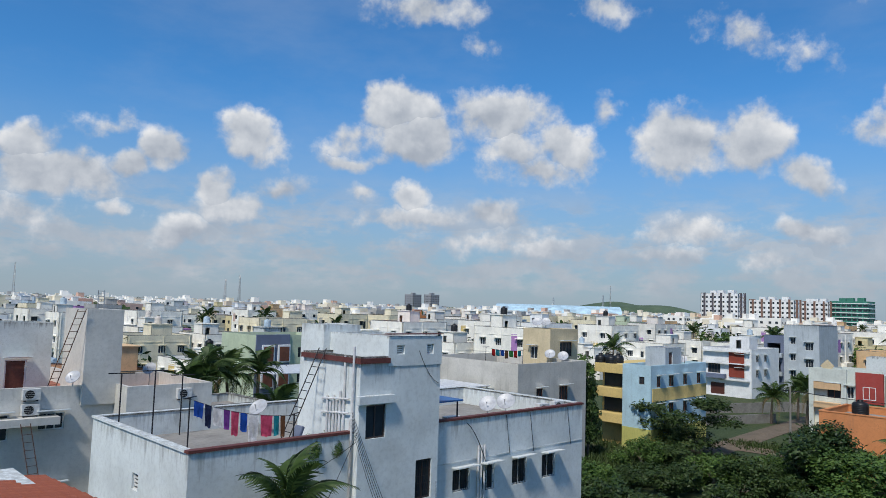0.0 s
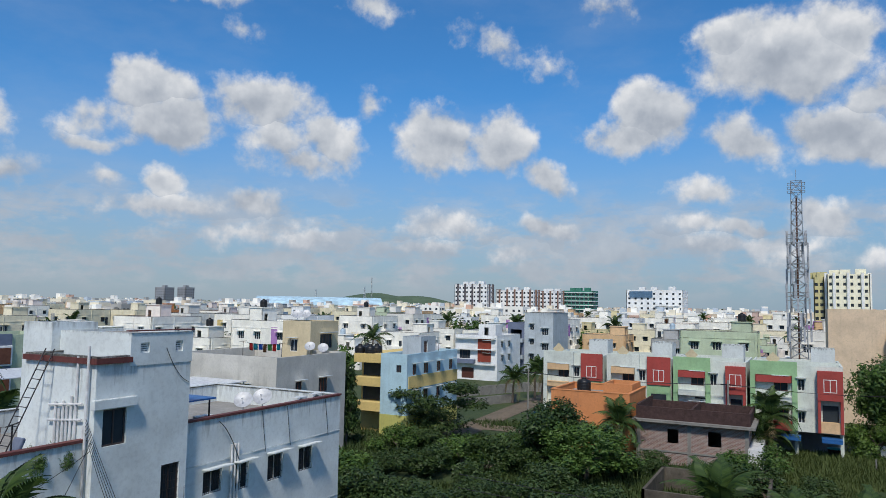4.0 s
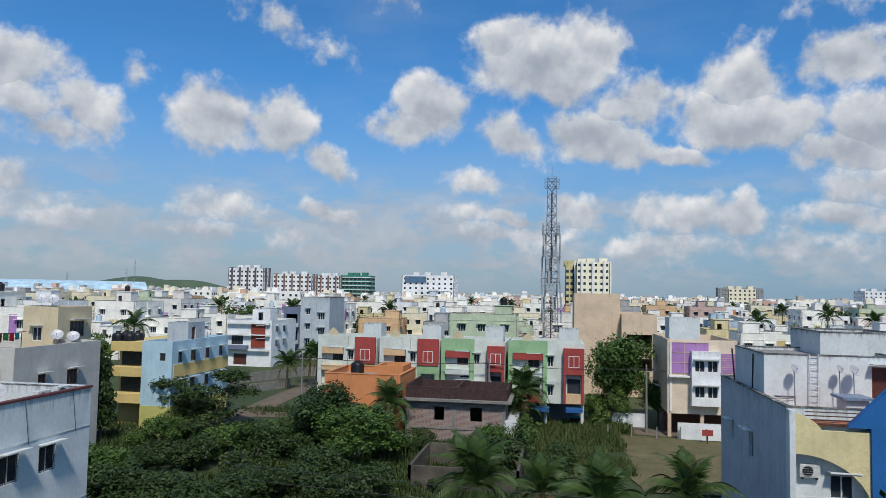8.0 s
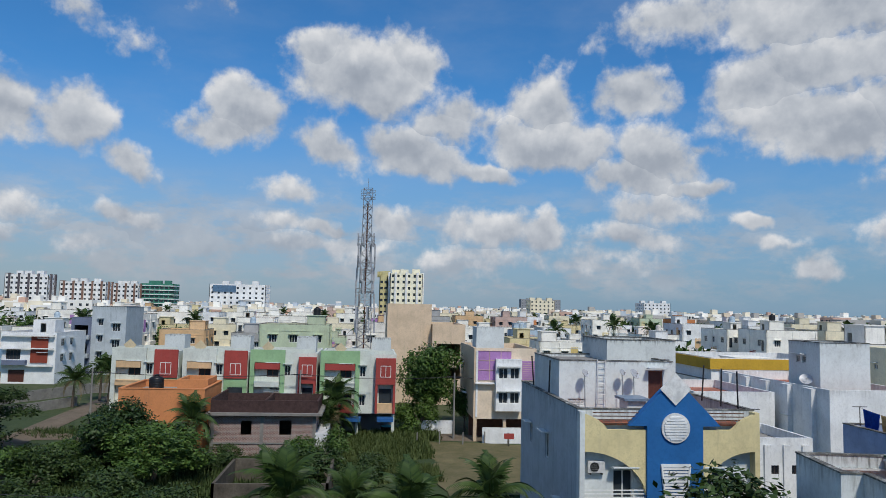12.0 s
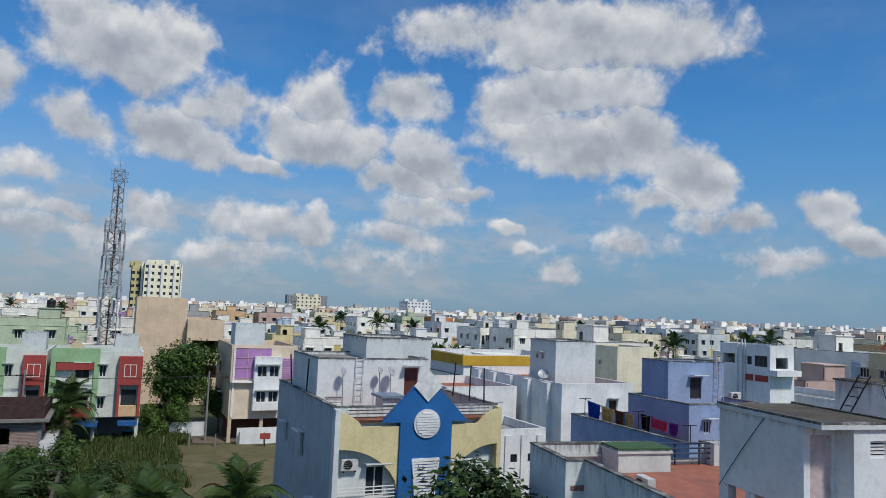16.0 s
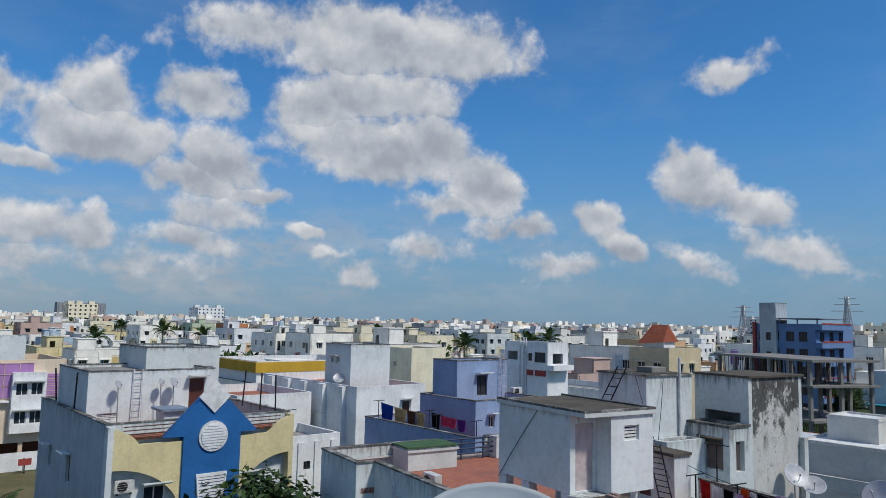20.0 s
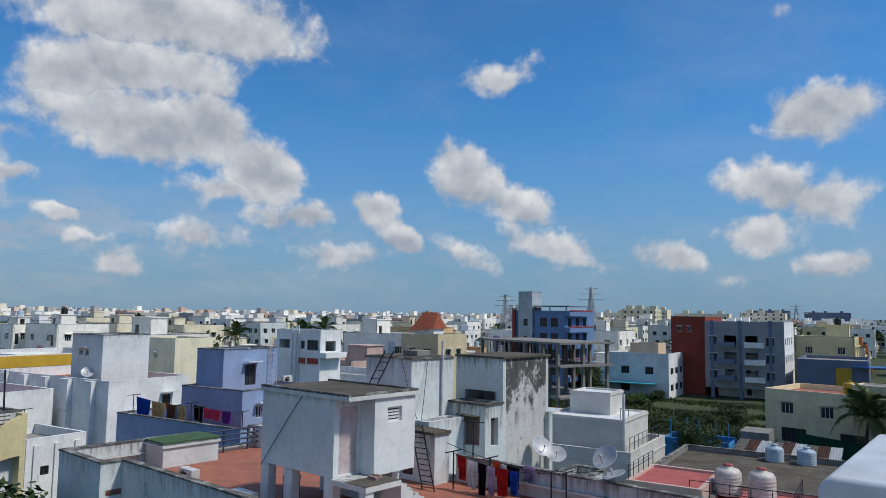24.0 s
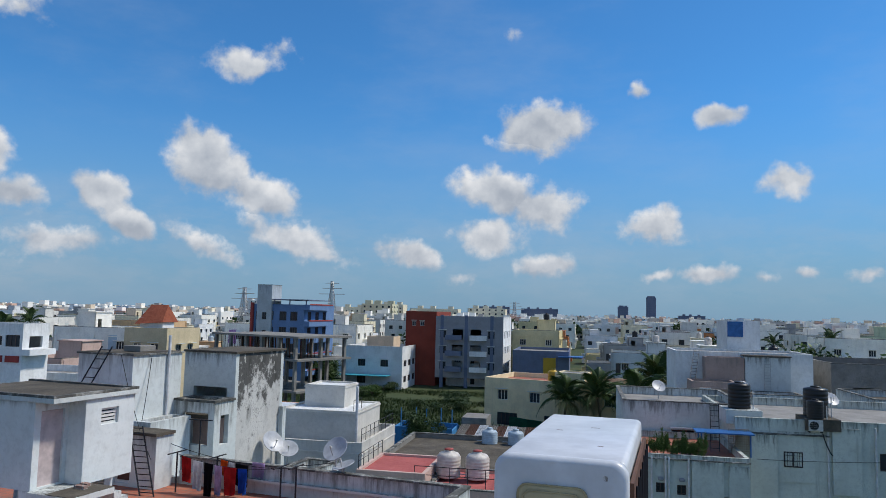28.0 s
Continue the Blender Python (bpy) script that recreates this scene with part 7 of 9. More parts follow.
# ---- plants ----
def trunk_bm(pts, radii, n=9):
    bm = bmesh.new()
    rings = []
    for i, (p, r) in enumerate(zip(pts, radii)):
        p = Vector(p)
        rings.append([bm.verts.new(p + Vector((math.cos(2 * math.pi * k / n) * r, math.sin(2 * math.pi * k / n) * r, 0))) for k in range(n)])
    for a, b in zip(rings, rings[1:]):
        for k in range(n):
            bm.faces.new((a[k], a[(k + 1) % n], b[(k + 1) % n], b[k]))
    bm.faces.new(rings[-1])
    for f in bm.faces:
        f.smooth = True
    return bm


def frond_mesh(rng, length, droop, mat, leaflets=26):
    """A palm frond along +x: a bowed midrib with hanging leaflets on both sides."""
    bm = bmesh.new()
    pts = []
    for i in range(leaflets + 1):
        k = i / leaflets
        pts.append(Vector((length * k * (1 - 0.12 * k), 0, length * (0.30 * math.sin(k * 1.9) - droop * k ** 2.2))))
    for i in range(leaflets):
        add_tube(bm, pts[i], pts[i + 1], 0.035 * (1 - i / leaflets) + 0.006, n=4)
    for i in range(3, leaflets + 1):
        k = i / leaflets
        ll = length * 0.30 * math.sin(min(1.0, k * 1.15) * math.pi * 0.86 + 0.28) + 0.10
        t = (pts[i] - pts[i - 1]).normalized()
        for s in (-1, 1):
            tip = pts[i] + t * ll * 0.55 + Vector((0, s * ll * 0.72, -ll * rng.uniform(0.25, 0.6)))
            mid = pts[i] + t * ll * 0.3 + Vector((0, s * ll * 0.42, -ll * 0.08))
            w = t * 0.035 * (length / 2.5) + Vector((0, 0, 0.012))
            a, b = bm.verts.new(pts[i] - w), bm.verts.new(pts[i] + w)
            c, d = bm.verts.new(mid + w), bm.verts.new(mid - w)
            e = bm.verts.new(tip)
            bm.faces.new((a, b, c, d))
            bm.faces.new((d, c, e))
    return mesh_from("frond", bm, mat)


prng = random.Random(5)
FRONDS = [frond_mesh(prng, 2.7, d, PALMLEAF) for d in (0.25, 0.45, 0.65, 0.9)]
DRY = frond_mesh(prng, 2.2, 1.3, DRYLEAF)


def palm(x, y, h, size, fronds, label, rng, group="palms"):
    root = thing("palm_tree", label, "tree", Matrix.Translation((x, y, 0)), group=group)
    lean = Vector((rng.uniform(-0.5, 0.5), rng.uniform(-0.5, 0.5), 0))
    pts = [lean * (k / 10) ** 2 + Vector((0, 0, h * k / 10 - 0.2)) for k in range(11)]
    part("trunk", trunk_bm(pts, [0.20 - 0.008 * k + (0.012 if k % 2 else 0) for k in range(11)]), BARK, root)
    head = pts[-1]
    for i in range(fronds):
        a = i * 2.39996 + rng.uniform(-0.2, 0.2)
        k = i / fronds
        me = FRONDS[min(3, int(k * 4))] if i < fronds - 2 else DRY
        tilt = 62 - 95 * k + rng.uniform(-8, 8)
        m = Matrix.Translation(head) @ Matrix.Rotation(a, 4, "Z") @ Matrix.Rotation(radians(-tilt), 4, "Y") @ Matrix.Rotation(radians(rng.uniform(-25, 25)), 4, "X") @ Matrix.Scale(size * rng.uniform(0.85, 1.1), 4)
        shared("frond", me, root, m)
    return root


def crown_mesh(rng, blobs, leaves, size, mat, flat=0.5):
    """A crown of single leaf blades gathered in clumps over the blobs (x, y, z, rx, ry, rz)."""
    verts, faces = [], []
    clumps = []
    for _ in range(leaves // 14):
        b = rng.choice(blobs)
        v = Vector((rng.gauss(0, 1), rng.gauss(0, 1), rng.gauss(0, 1))).normalized() * rng.uniform(0.55, 1.08)
        clumps.append((Vector((b[0] + v.x * b[3], b[1] + v.y * b[4], b[2] + v.z * b[5])), v))
    for c, v in clumps:
        for _ in range(14):
            p = c + Vector((rng.gauss(0, 1), rng.gauss(0, 1), rng.gauss(0, 1))) * size * 1.25
            n = (v * 0.7 + Vector((rng.gauss(0, 0.6), rng.gauss(0, 0.6), rng.gauss(0, 0.6) + flat))).normalized()
            t = n.orthogonal().normalized()
            t = Matrix.Rotation(rng.uniform(0, 6.28), 3, n) @ t
            u = n.cross(t)
            s = size * rng.uniform(0.6, 1.3)
            k = len(verts)
            verts += [tuple(p - t * s), tuple(p - u * s * 0.42), tuple(p + t * s), tuple(p + u * s * 0.42)]
            faces.append((k, k + 1, k + 2, k + 3))
    me = bpy.data.meshes.new("crown")
    me.from_pydata(verts, [], faces)
    me.materials.append(mat)
    return me


def blobs_of(rng, n, spread, height, r):
    return [(rng.uniform(-spread, spread), rng.uniform(-spread, spread), height + rng.uniform(-0.5, 0.5) * r * 1.3, r * rng.uniform(0.5, 0.9), r * rng.uniform(0.5, 0.9), r * rng.uniform(0.4, 0.75)) for _ in range(n)]


def limbs_bm(rng, h, r):
    bm = trunk_bm([(0, 0, -0.2), (0.06, 0.02, h * 0.3), (0.1, 0.1, h * 0.62)], [0.16 * r, 0.12 * r, 0.07 * r])
    for i in range(6):
        a = i * 1.05 + rng.uniform(-0.3, 0.3)
        add_tube(bm, (0.06, 0.05, h * rng.uniform(0.3, 0.58)), (math.cos(a) * h * 0.3, math.sin(a) * h * 0.3, h * rng.uniform(0.66, 0.9)), 0.06 * r, 0.02 * r, n=6)
    return bm


# kinds of tree about 5 m high, set down at other sizes
TREES = {}
# "sunny" puts sunlight into the crown through its lighter leaf colour
for key, mat, n, spread, hh, r, leaves, size in (("round", LEAF, 11, 1.1, 3.3, 1.7, 10500, 0.12), ("broad", LEAF_BRIGHT, 11, 1.8, 3.0, 1.6, 9500, 0.12), ("feathery", LEAF_BLUE, 12, 2.2, 2.4, 1.6, 10000, 0.115), ("tall", LEAF, 8, 0.7, 3.4, 1.5, 5000, 0.16), ("sunny", LEAF_BRIGHT, 12, 0.9, 3.4, 1.5, 11000, 0.115), ("bush", LEAF_BRIGHT, 8, 1.2, 1.1, 1.1, 6500, 0.09), ("scrub", LEAF_BLUE, 9, 1.5, 1.0, 1.0, 6500, 0.085)):
    bl = blobs_of(prng, n, spread, hh, r)
    if key == "tall":
        bl = [(prng.uniform(-0.6, 0.6), prng.uniform(-0.6, 0.6), 1.6 + 0.42 * i, 0.9, 0.9, 0.7) for i in range(8)]
    if key == "feathery":
        bl = [(prng.uniform(-2, 2), prng.uniform(-2, 2), 1.0 + 0.42 * i, 1.9 - 0.13 * i, 1.9 - 0.13 * i, 0.35) for i in range(10)]
    TREES[key] = (crown_mesh(prng, bl, leaves, size, mat), mesh_from("trunk", limbs_bm(prng, hh if key != "bush" else 1.6, 1.0), BARK))
FAR_TREES = [crown_mesh(prng, blobs_of(prng, 8, 1.5, 3.2, 1.6), 1400, 0.34, m) for m in (LEAF, LEAF_BRIGHT)]


def tree(kind, x, y, sx, sz, label, name="tree", category="tree", z=0.0, group=""):
    root = thing(name, label, category, Matrix.Translation((x, y, z)) @ Matrix.Rotation(x * 1.7 + y, 4, "Z") @ Matrix.Diagonal((sx, sx, sz, 1)), group)
    crown, stem = TREES[kind]
    shared("crown", crown, root)
    shared("trunk", stem, root)
    return root


for x, y, h, s, n in ((35.0, 3.6, 4.7, 1.15, 20), (33.2, -2.2, 4.4, 1.1, 20), (34.2, -6.9, 4.9, 1.0, 18), (12.6, 19.6, 7.2, 0.95, 20), (38.0, 0.5, 3.6, 1.0, 16)):
    palm(x, y, h, s, n, "young coconut palm with arching green fronds in the field", prng)
for x, y, h, s, n in ((65.2, 14.7, 3.6, 1.1, 18), (73.2, 2.4, 4.2, 1.25, 18), (72.4, 2.8, 2.4, 1.2, 16), (99.0, 33.5, 4.6, 1.15, 18), (103.0, 36.0, 4.2, 1.1, 18), (96.5, 37.0, 3.6, 1.1, 16), (2.2, -84.0, 4.4, 1.5, 18), (-2.0, -84.0, 5.0, 1.5, 20), (-5.5, -82.0, 5.2, 1.5, 18), (-8.5, -92.0, 6.6, 1.7, 18), (28.0, 58.0, 7.5, 1.3, 18), (32.0, 60.0, 7.0, 1.4, 18), (24.0, 52.0, 6.8, 1.3, 16), (30.5, 50.0, 5.0, 1.4, 18), (36.0, 62.0, 7.0, 1.3, 16)):
    palm(x, y, h, s, n, "coconut palm with drooping fronds beside the houses", prng)

tree("feathery", 68.0, 33.2, 1.75, 1.15, "dark layered tree beside the blue apartment house")
tree("round", 60.0, 19.5, 1.55, 1.10, "dense rounded green tree in the empty plot")
tree("broad", 57.0, 15.5, 1.5, 0.9, "spreading bright green tree in the empty plot")
tree("sunny", 80.5, -7.2, 1.75, 1.9, "tall leafy tree before the villas")
tree("sunny", 80.3, -6.9, 0.9, 1.5, "tall leafy tree before the villas")
tree("sunny", 80.0, -11.3, 0.9, 0.95, "small leafy tree by the white garden wall")
tree("bush", 78.5, -6.3, 1.6, 1.7, "leafy bush by the dirt road", "bush", "bush")
tree("round", 25.4, -14.9, 1.75, 1.5, "dark leafy tree before the arrow-gabled house")
tree("bush", 25.0, -17.0, 1.3, 2.9, "dark leafy tree before the arrow-gabled house", "tree", "tree")
tree("tall", 58.3, 39.4, 0.8, 1.5, "slender climbing tree against the beige house")
tree("tall", 60.2, 40.6, 0.7, 1.0, "slender young tree against the beige house")
tree("round", 14.5, -66.0, 0.8, 0.9, "small dark tree by the tin sheds")
tree("round", 46.0, -122.0, 1.3, 1.3, "dark rounded tree beside the blue office")
tree("round", 43.0, -117.5, 1.2, 1.1, "dark rounded tree beside the blue office")
tree("broad", 60.0, -160.0, 2.2, 1.4, "broad tree beyond the blue office")
tree("bush", 4.0, -104.0, 2.0, 1.5, "leafy bush before the shop house", "bush", "bush")
vrng = random.Random(21)
for i in range(40):
    x, y = vrng.uniform(34, 63), vrng.uniform(-1, 34)
    if 48 < x < 60 and 3 < y < 13.5:
        continue
    k = vrng.uniform(0.8, 1.5)
    tree(vrng.choice(("scrub", "scrub", "bush")), x, y, k * 1.35, k, "low feathery scrub in the overgrown plot", "bush", "bush", group="scrub in the plot")
for i in range(16):
    x, y = vrng.uniform(30, 64), vrng.uniform(-8, 44)
    if y < 2 and x > 50:
        continue
    tree("scrub", x, y, vrng.uniform(0.7, 1.0), vrng.uniform(0.5, 0.9), "low scrub among the long grass", "bush", "bush", group="scrub in the plot")
for i in range(34):
    x, y = vrng.uniform(6, 46), vrng.uniform(-124, -70)
    k = vrng.uniform(0.6, 1.1)
    if x < 24 and y > -86:
        continue
    tree(vrng.choice(("scrub", "bush")), x, y, k * 1.3, k * 0.9, "scrub bush on the waste ground", "bush", "bush", group="scrub on the waste ground")
# trees among the houses of the town
for i in range(150):
    a, r = radians(vrng.uniform(8, 200)), 95 + 330 * vrng.random()
    x, y = r * math.sin(a), r * math.cos(a)
    if any(p < x < q and s < y < t for p, q, s, t in KEEP_OUT):
        continue
    x = round((x - 30) / 75.0) * 75.0 + 30 + vrng.uniform(-4, 4)
    if math.hypot(x, y) < 85 or (y < 0 and abs(x + 0.02 * y) < 0.16 * -y and y > -260) or any(p < x < q and s < y < t for p, q, s, t in KEEP_OUT):
        continue
    if i % 3 == 0:
        palm(x, y, vrng.uniform(7, 10.5), 1.5, 12, "tall coconut palm among the town houses", prng, "town palms")
    else:
        k = vrng.uniform(1.2, 2.0)
        root = thing("tree", "leafy green street tree among the town houses", "tree", Matrix.Translation((x, y, 0)) @ Matrix.Scale(k, 4), group="town trees")
        shared("crown", FAR_TREES[i % 2], root)
        shared("trunk", TREES["round"][1], root)

# far woods between the distant houses
verts, faces = [], []
for _ in range(2600):
    r = 380 + 2400 * vrng.random() ** 1.4
    a = radians(vrng.uniform(4, 208))
    cx, cy, s = r * math.sin(a), r * math.cos(a), vrng.uniform(2.5, 5.2) * (1 + r / 3000)
    for _ in range(26):
        p = Vector((cx + vrng.gauss(0, s * 0.7), cy + vrng.gauss(0, s * 0.7), s * vrng.uniform(0.5, 1.45) + 1.0))
        k = len(verts)
        u, v = Vector((vrng.gauss(0, 1), vrng.gauss(0, 1), vrng.gauss(0, 1))).normalized(), Vector((vrng.gauss(0, 1), vrng.gauss(0, 1), vrng.gauss(0, 1))).normalized()
        q = s * vrng.uniform(0.25, 0.45)
        verts += [tuple(p - u * q), tuple(p + v * q * 0.7), tuple(p + u * q), tuple(p - v * q * 0.7)]
        faces.append((k, k + 1, k + 2, k + 3))
me = bpy.data.meshes.new("far_woods")
me.from_pydata(verts, [], faces)
me.materials.append(LEAF)
tagged(new("far_woods", me), "distant dark green trees between the houses", "trees", kind="stuff")

# long grass
def grass(name, count, areas, mat, label):
    verts, faces = [], []
    for _ in range(count):
        x0, x1, y0, y1 = vrng.choice(areas)
        x, y = vrng.uniform(x0, x1), vrng.uniform(y0, y1)
        dens = noise.noise((x * 0.09, y * 0.09, 7))
        if dens < -0.18 or (66 < x < 75 and 3 < y < 23) or (52 < x < 74 and -18.5 < y < -6.5):
            continue
        z, h = ground_height(x, y), vrng.uniform(0.25, 0.6) * (1.1 + dens)
        for _ in range(5):
            a = vrng.uniform(0, 6.28)
            dx, dy = math.cos(a), math.sin(a)
            bx, by = x + vrng.gauss(0, 0.18), y + vrng.gauss(0, 0.18)
            k = len(verts)
            w = 0.05
            verts += [(bx - dy * w, by + dx * w, z), (bx + dy * w, by - dx * w, z), (bx + dx * h * 0.5, by + dy * h * 0.5, z + h * vrng.uniform(0.7, 1.2))]
            faces.append((k, k + 1, k + 2))
    me = bpy.data.meshes.new(name)
    me.from_pydata(verts, [], faces)
    me.materials.append(mat)
    tagged(new(name, me), label, "grass", kind="stuff")


grass("long_grass", 42000, [(28, 79, 6, 46), (28, 79, 6, 46), (28, 50, -20, 6), (4, 48, -126, -66)], GRASSBLADE, "long uneven green grass on the empty plots")
# the sunny strip of field is made by paler blades
grass("pale_grass", 9000, [(57, 79, -8, 4)], PALEGRASS, "yellow-green grass by the dirt road, coloured as sunlit")


# ---- small things on the roofs ----
def ac_unit(x, y, z, turn, label="off-white air-conditioner outdoor unit on a bracket", w=0.85):
    """An outdoor unit; its grille looks to -y before the turn."""
    root = thing("air_conditioner", label, "air conditioner", Matrix.Translation((x, y, z)) @ Matrix.Rotation(radians(turn), 4, "Z"), "outdoor units")
    part("casing", box(-w / 2, w / 2, 0, 0.32, 0.08, 0.66, 0.015), ACWHITE, root)
    bm = bmesh.new()
    bmesh.ops.create_cone(bm, cap_ends=True, segments=24, radius1=0.23, radius2=0.23, depth=0.02, matrix=Matrix.Translation((-0.1, -0.012, 0.37)) @ Matrix.Rotation(radians(90), 4, "X"))
    part("fan_opening", bm, BLACKTANK, root)
    for i in range(5):
        part("grille_bar", box(-0.34, 0.14, -0.03, -0.024, 0.17 + i * 0.1, 0.18 + i * 0.1), ACWHITE, root)
    for s in (-0.3, 0.3):
        part("foot", box(s - 0.03, s + 0.03, 0.02, 0.30, 0, 0.08), IRON, root)
    return root


def dish_bm(r, depth=0.16, rings=6, n=28):
    bm = bmesh.new()
    prof = [(r * i / rings, depth * r * (i / rings) ** 2) for i in range(1, rings + 1)]
    prof += [(r * 1.03, depth * r + 0.004), (r * 1.03, depth * r - 0.02)] + [(p, z - 0.02) for p, z in reversed(prof)]
    rows = [[bm.verts.new((p * math.cos(6.28318 * k / n), p * math.sin(6.28318 * k / n), z)) for k in range(n)] for p, z in prof]
    for a, b in zip(rows, rows[1:]):
        for k in range(n):
            bm.faces.new((a[k], b[k], b[(k + 1) % n], a[(k + 1) % n]))
    bm.faces.new(rows[0])
    bm.faces.new(list(reversed(rows[-1])))
    for f in bm.faces:
        f.smooth = True
    bmesh.ops.recalc_face_normals(bm, faces=bm.faces)
    return bm


def dish(x, y, z, foot, r, az, el, label="grey satellite dish on a short pole"):
    """A satellite dish with its centre at x, y, z, standing on foot, looking to a heading."""
    root = thing("satellite_dish", label, "satellite dish", Matrix.Translation((x, y, foot)), "satellite dishes")
    a, e = radians(az), radians(el)
    n = Vector((math.sin(a) * math.cos(e), math.cos(a) * math.cos(e), math.sin(e)))
    m = Matrix.Translation((0, 0, z - foot)) @ n.to_track_quat("Z", "Y").to_matrix().to_4x4()
    d = part("reflector", dish_bm(r), DISHGREY, root)
    d.matrix_basis = m
    part("pole", tube((0, 0, 0), Vector((0, 0, z - foot)) - n * 0.06, 0.028), STEEL, root)
    tip = Vector((0, 0, z - foot)) + n * r * 0.95 - Vector((0, 0, r * 0.25))
    part("feed_arm", tube(Vector((0, 0, z - foot)) - Vector((0, 0, r * 0.85)) + n * 0.1, tip, 0.013, n=6), STEEL, root)
    part("feed_horn", tube(tip - n * 0.1, tip + n * 0.02, 0.035, 0.03, n=8), ACWHITE, root)
    return root


def tank(x, y, z, r, h, mat, label, lid=None):
    root = thing("water_tank", label, "water tank", Matrix.Translation((x, y, z)), "water tanks")
    part("body", tank_bm(r, h, 6), mat, root)
    part("lid", lathe([(r * 0.38, h), (r * 0.40, h + 0.05), (r * 0.1, h + 0.09)], 14), lid or mat, root)
    part("outlet_pipe", tube((r * 0.9, 0, 0.15), (r + 0.35, 0, 0.15), 0.03, n=6), PIPEWHITE, root)
    return root


CLOTHS = {}


def cloth_mat(c):
    if c not in CLOTHS:
        CLOTHS[c] = plain("cloth_%s" % len(CLOTHS), c, 0.9, 0.0, 0.3, 4.0, 0.1)
    return CLOTHS[c]


NAVY, WHITE_C, RED, BLUE_C, PURPLE_C, PINK_C, ORANGE_C, BLACK_C, TEAL_C, SAND, BROWN, LILAC, GREENC = (0.02, 0.03, 0.08), (0.62, 0.62, 0.64), (0.42, 0.03, 0.03), (0.02, 0.08, 0.36), (0.16, 0.05, 0.26), (0.50, 0.08, 0.16), (0.60, 0.12, 0.02), (0.012, 0.012, 0.015), (0.02, 0.22, 0.28), (0.45, 0.36, 0.20), (0.14, 0.07, 0.04), (0.46, 0.36, 0.52), (0.05, 0.22, 0.07)
NAMES = {NAVY: "navy", WHITE_C: "white", RED: "red", BLUE_C: "blue", PURPLE_C: "purple", PINK_C: "pink", ORANGE_C: "orange", BLACK_C: "black", TEAL_C: "teal", SAND: "sand-coloured", BROWN: "brown", LILAC: "lilac", GREENC: "green"}


def garment(a, b, k0, k1, drop, colour, rng, sag):
    """A cloth that hangs over a line from a to b, between the shares k0 and k1 of its length."""
    a, b = Vector(a), Vector(b)
    d = (b - a).normalized()
    out = Vector((-d.y, d.x, 0))
    bm = bmesh.new()
    n, rows = 8, 6
    grid = []
    width = (b - a).length * (k1 - k0)
    for j in range(rows + 1):
        row = []
        for i in range(n + 1):
            k = k0 + (k1 - k0) * i / n
            top = a + (b - a) * k - Vector((0, 0, sag * 4 * k * (1 - k)))
            q = j / rows
            pull = 1 - 0.18 * q * rng.uniform(0.6, 1.1)
            x = (i / n - 0.5) * width * (pull - 1)
            fold = 0.05 * math.sin(i * 1.7 + drop * 9) * q + 0.02
            hem = rng.uniform(-0.03, 0.03) if j == rows else 0
            row.append(bm.verts.new(top + d * x + out * fold - Vector((0, 0, drop * q + hem))))
        grid.append(row)
    for j in range(rows):
        for i in range(n):
            f = bm.faces.new((grid[j][i], grid[j][i + 1], grid[j + 1][i + 1], grid[j + 1][i]))
            f.smooth = True
    bmesh.ops.solidify(bm, geom=bm.faces, thickness=0.012)
    ob = part("garment", bm, cloth_mat(colour), None)
    return tagged(ob, "%s washed garment hanging on a line" % NAMES[colour], "clothes", "drying clothes")


def strand(pts, r, n=5):
    """One unbroken round strand through the points."""
    bm = bmesh.new()
    rings = []
    for k, p in enumerate(pts):
        t = (pts[min(k + 1, len(pts) - 1)] - pts[max(k - 1, 0)]).normalized()
        side = t.cross(Vector((0, 0, 1)))
        side = (side if side.length > 1e-4 else Vector((1, 0, 0))).normalized()
        up = side.cross(t)
        rings.append([bm.verts.new(p + (side * math.cos(2 * math.pi * i / n) + up * math.sin(2 * math.pi * i / n)) * r) for i in range(n)])
    for a, b in zip(rings, rings[1:]):
        for i in range(n):
            bm.faces.new((a[i], a[(i + 1) % n], b[(i + 1) % n], b[i]))
    bm.faces.new(rings[0])
    bm.faces.new(list(reversed(rings[-1])))
    bmesh.ops.recalc_face_normals(bm, faces=bm.faces)
    return bm


def clothes_line(a, b, sag, items, rng, poles=True, floor=None, label="thin clothes line between two dark posts"):
    root = thing("clothes_line", label, "clothes line")
    A, B = Vector(a), Vector(b)
    n = 10
    part("line", strand([A + (B - A) * i / n - Vector((0, 0, sag * 4 * (i / n) * (1 - i / n))) for i in range(n + 1)], 0.008, 4), IRON, root)
    if poles:
        for p in (A, B):
            part("post", tube((p.x, p.y, floor), (p.x, p.y, p.z + 0.05), 0.028, n=6), IRON, root)
            o = Vector((-(B - A).y, (B - A).x, 0)).normalized() * 0.45
            part("crossbar", tube(p - o + Vector((0, 0, 0.05)), p + o + Vector((0, 0, 0.05)), 0.022, n=6), IRON, root)
    k = 0.04
    for w, drop, colour in items:
        ww = w / (B - A).length
        garment(a, b, k, k + ww, drop, colour, rng, sag)
        k += ww + 0.012


def cable(a, b, sag, r=0.012, label="thin black overhead cable", mat=None):
    A, B = Vector(a), Vector(b)
    n = 14
    bm = strand([A + (B - A) * i / n - Vector((0, 0, sag * 4 * (i / n) * (1 - i / n))) for i in range(n + 1)], r)
    return tagged(part("cable", bm, mat or IRON, None), label, "cable", "overhead cables")


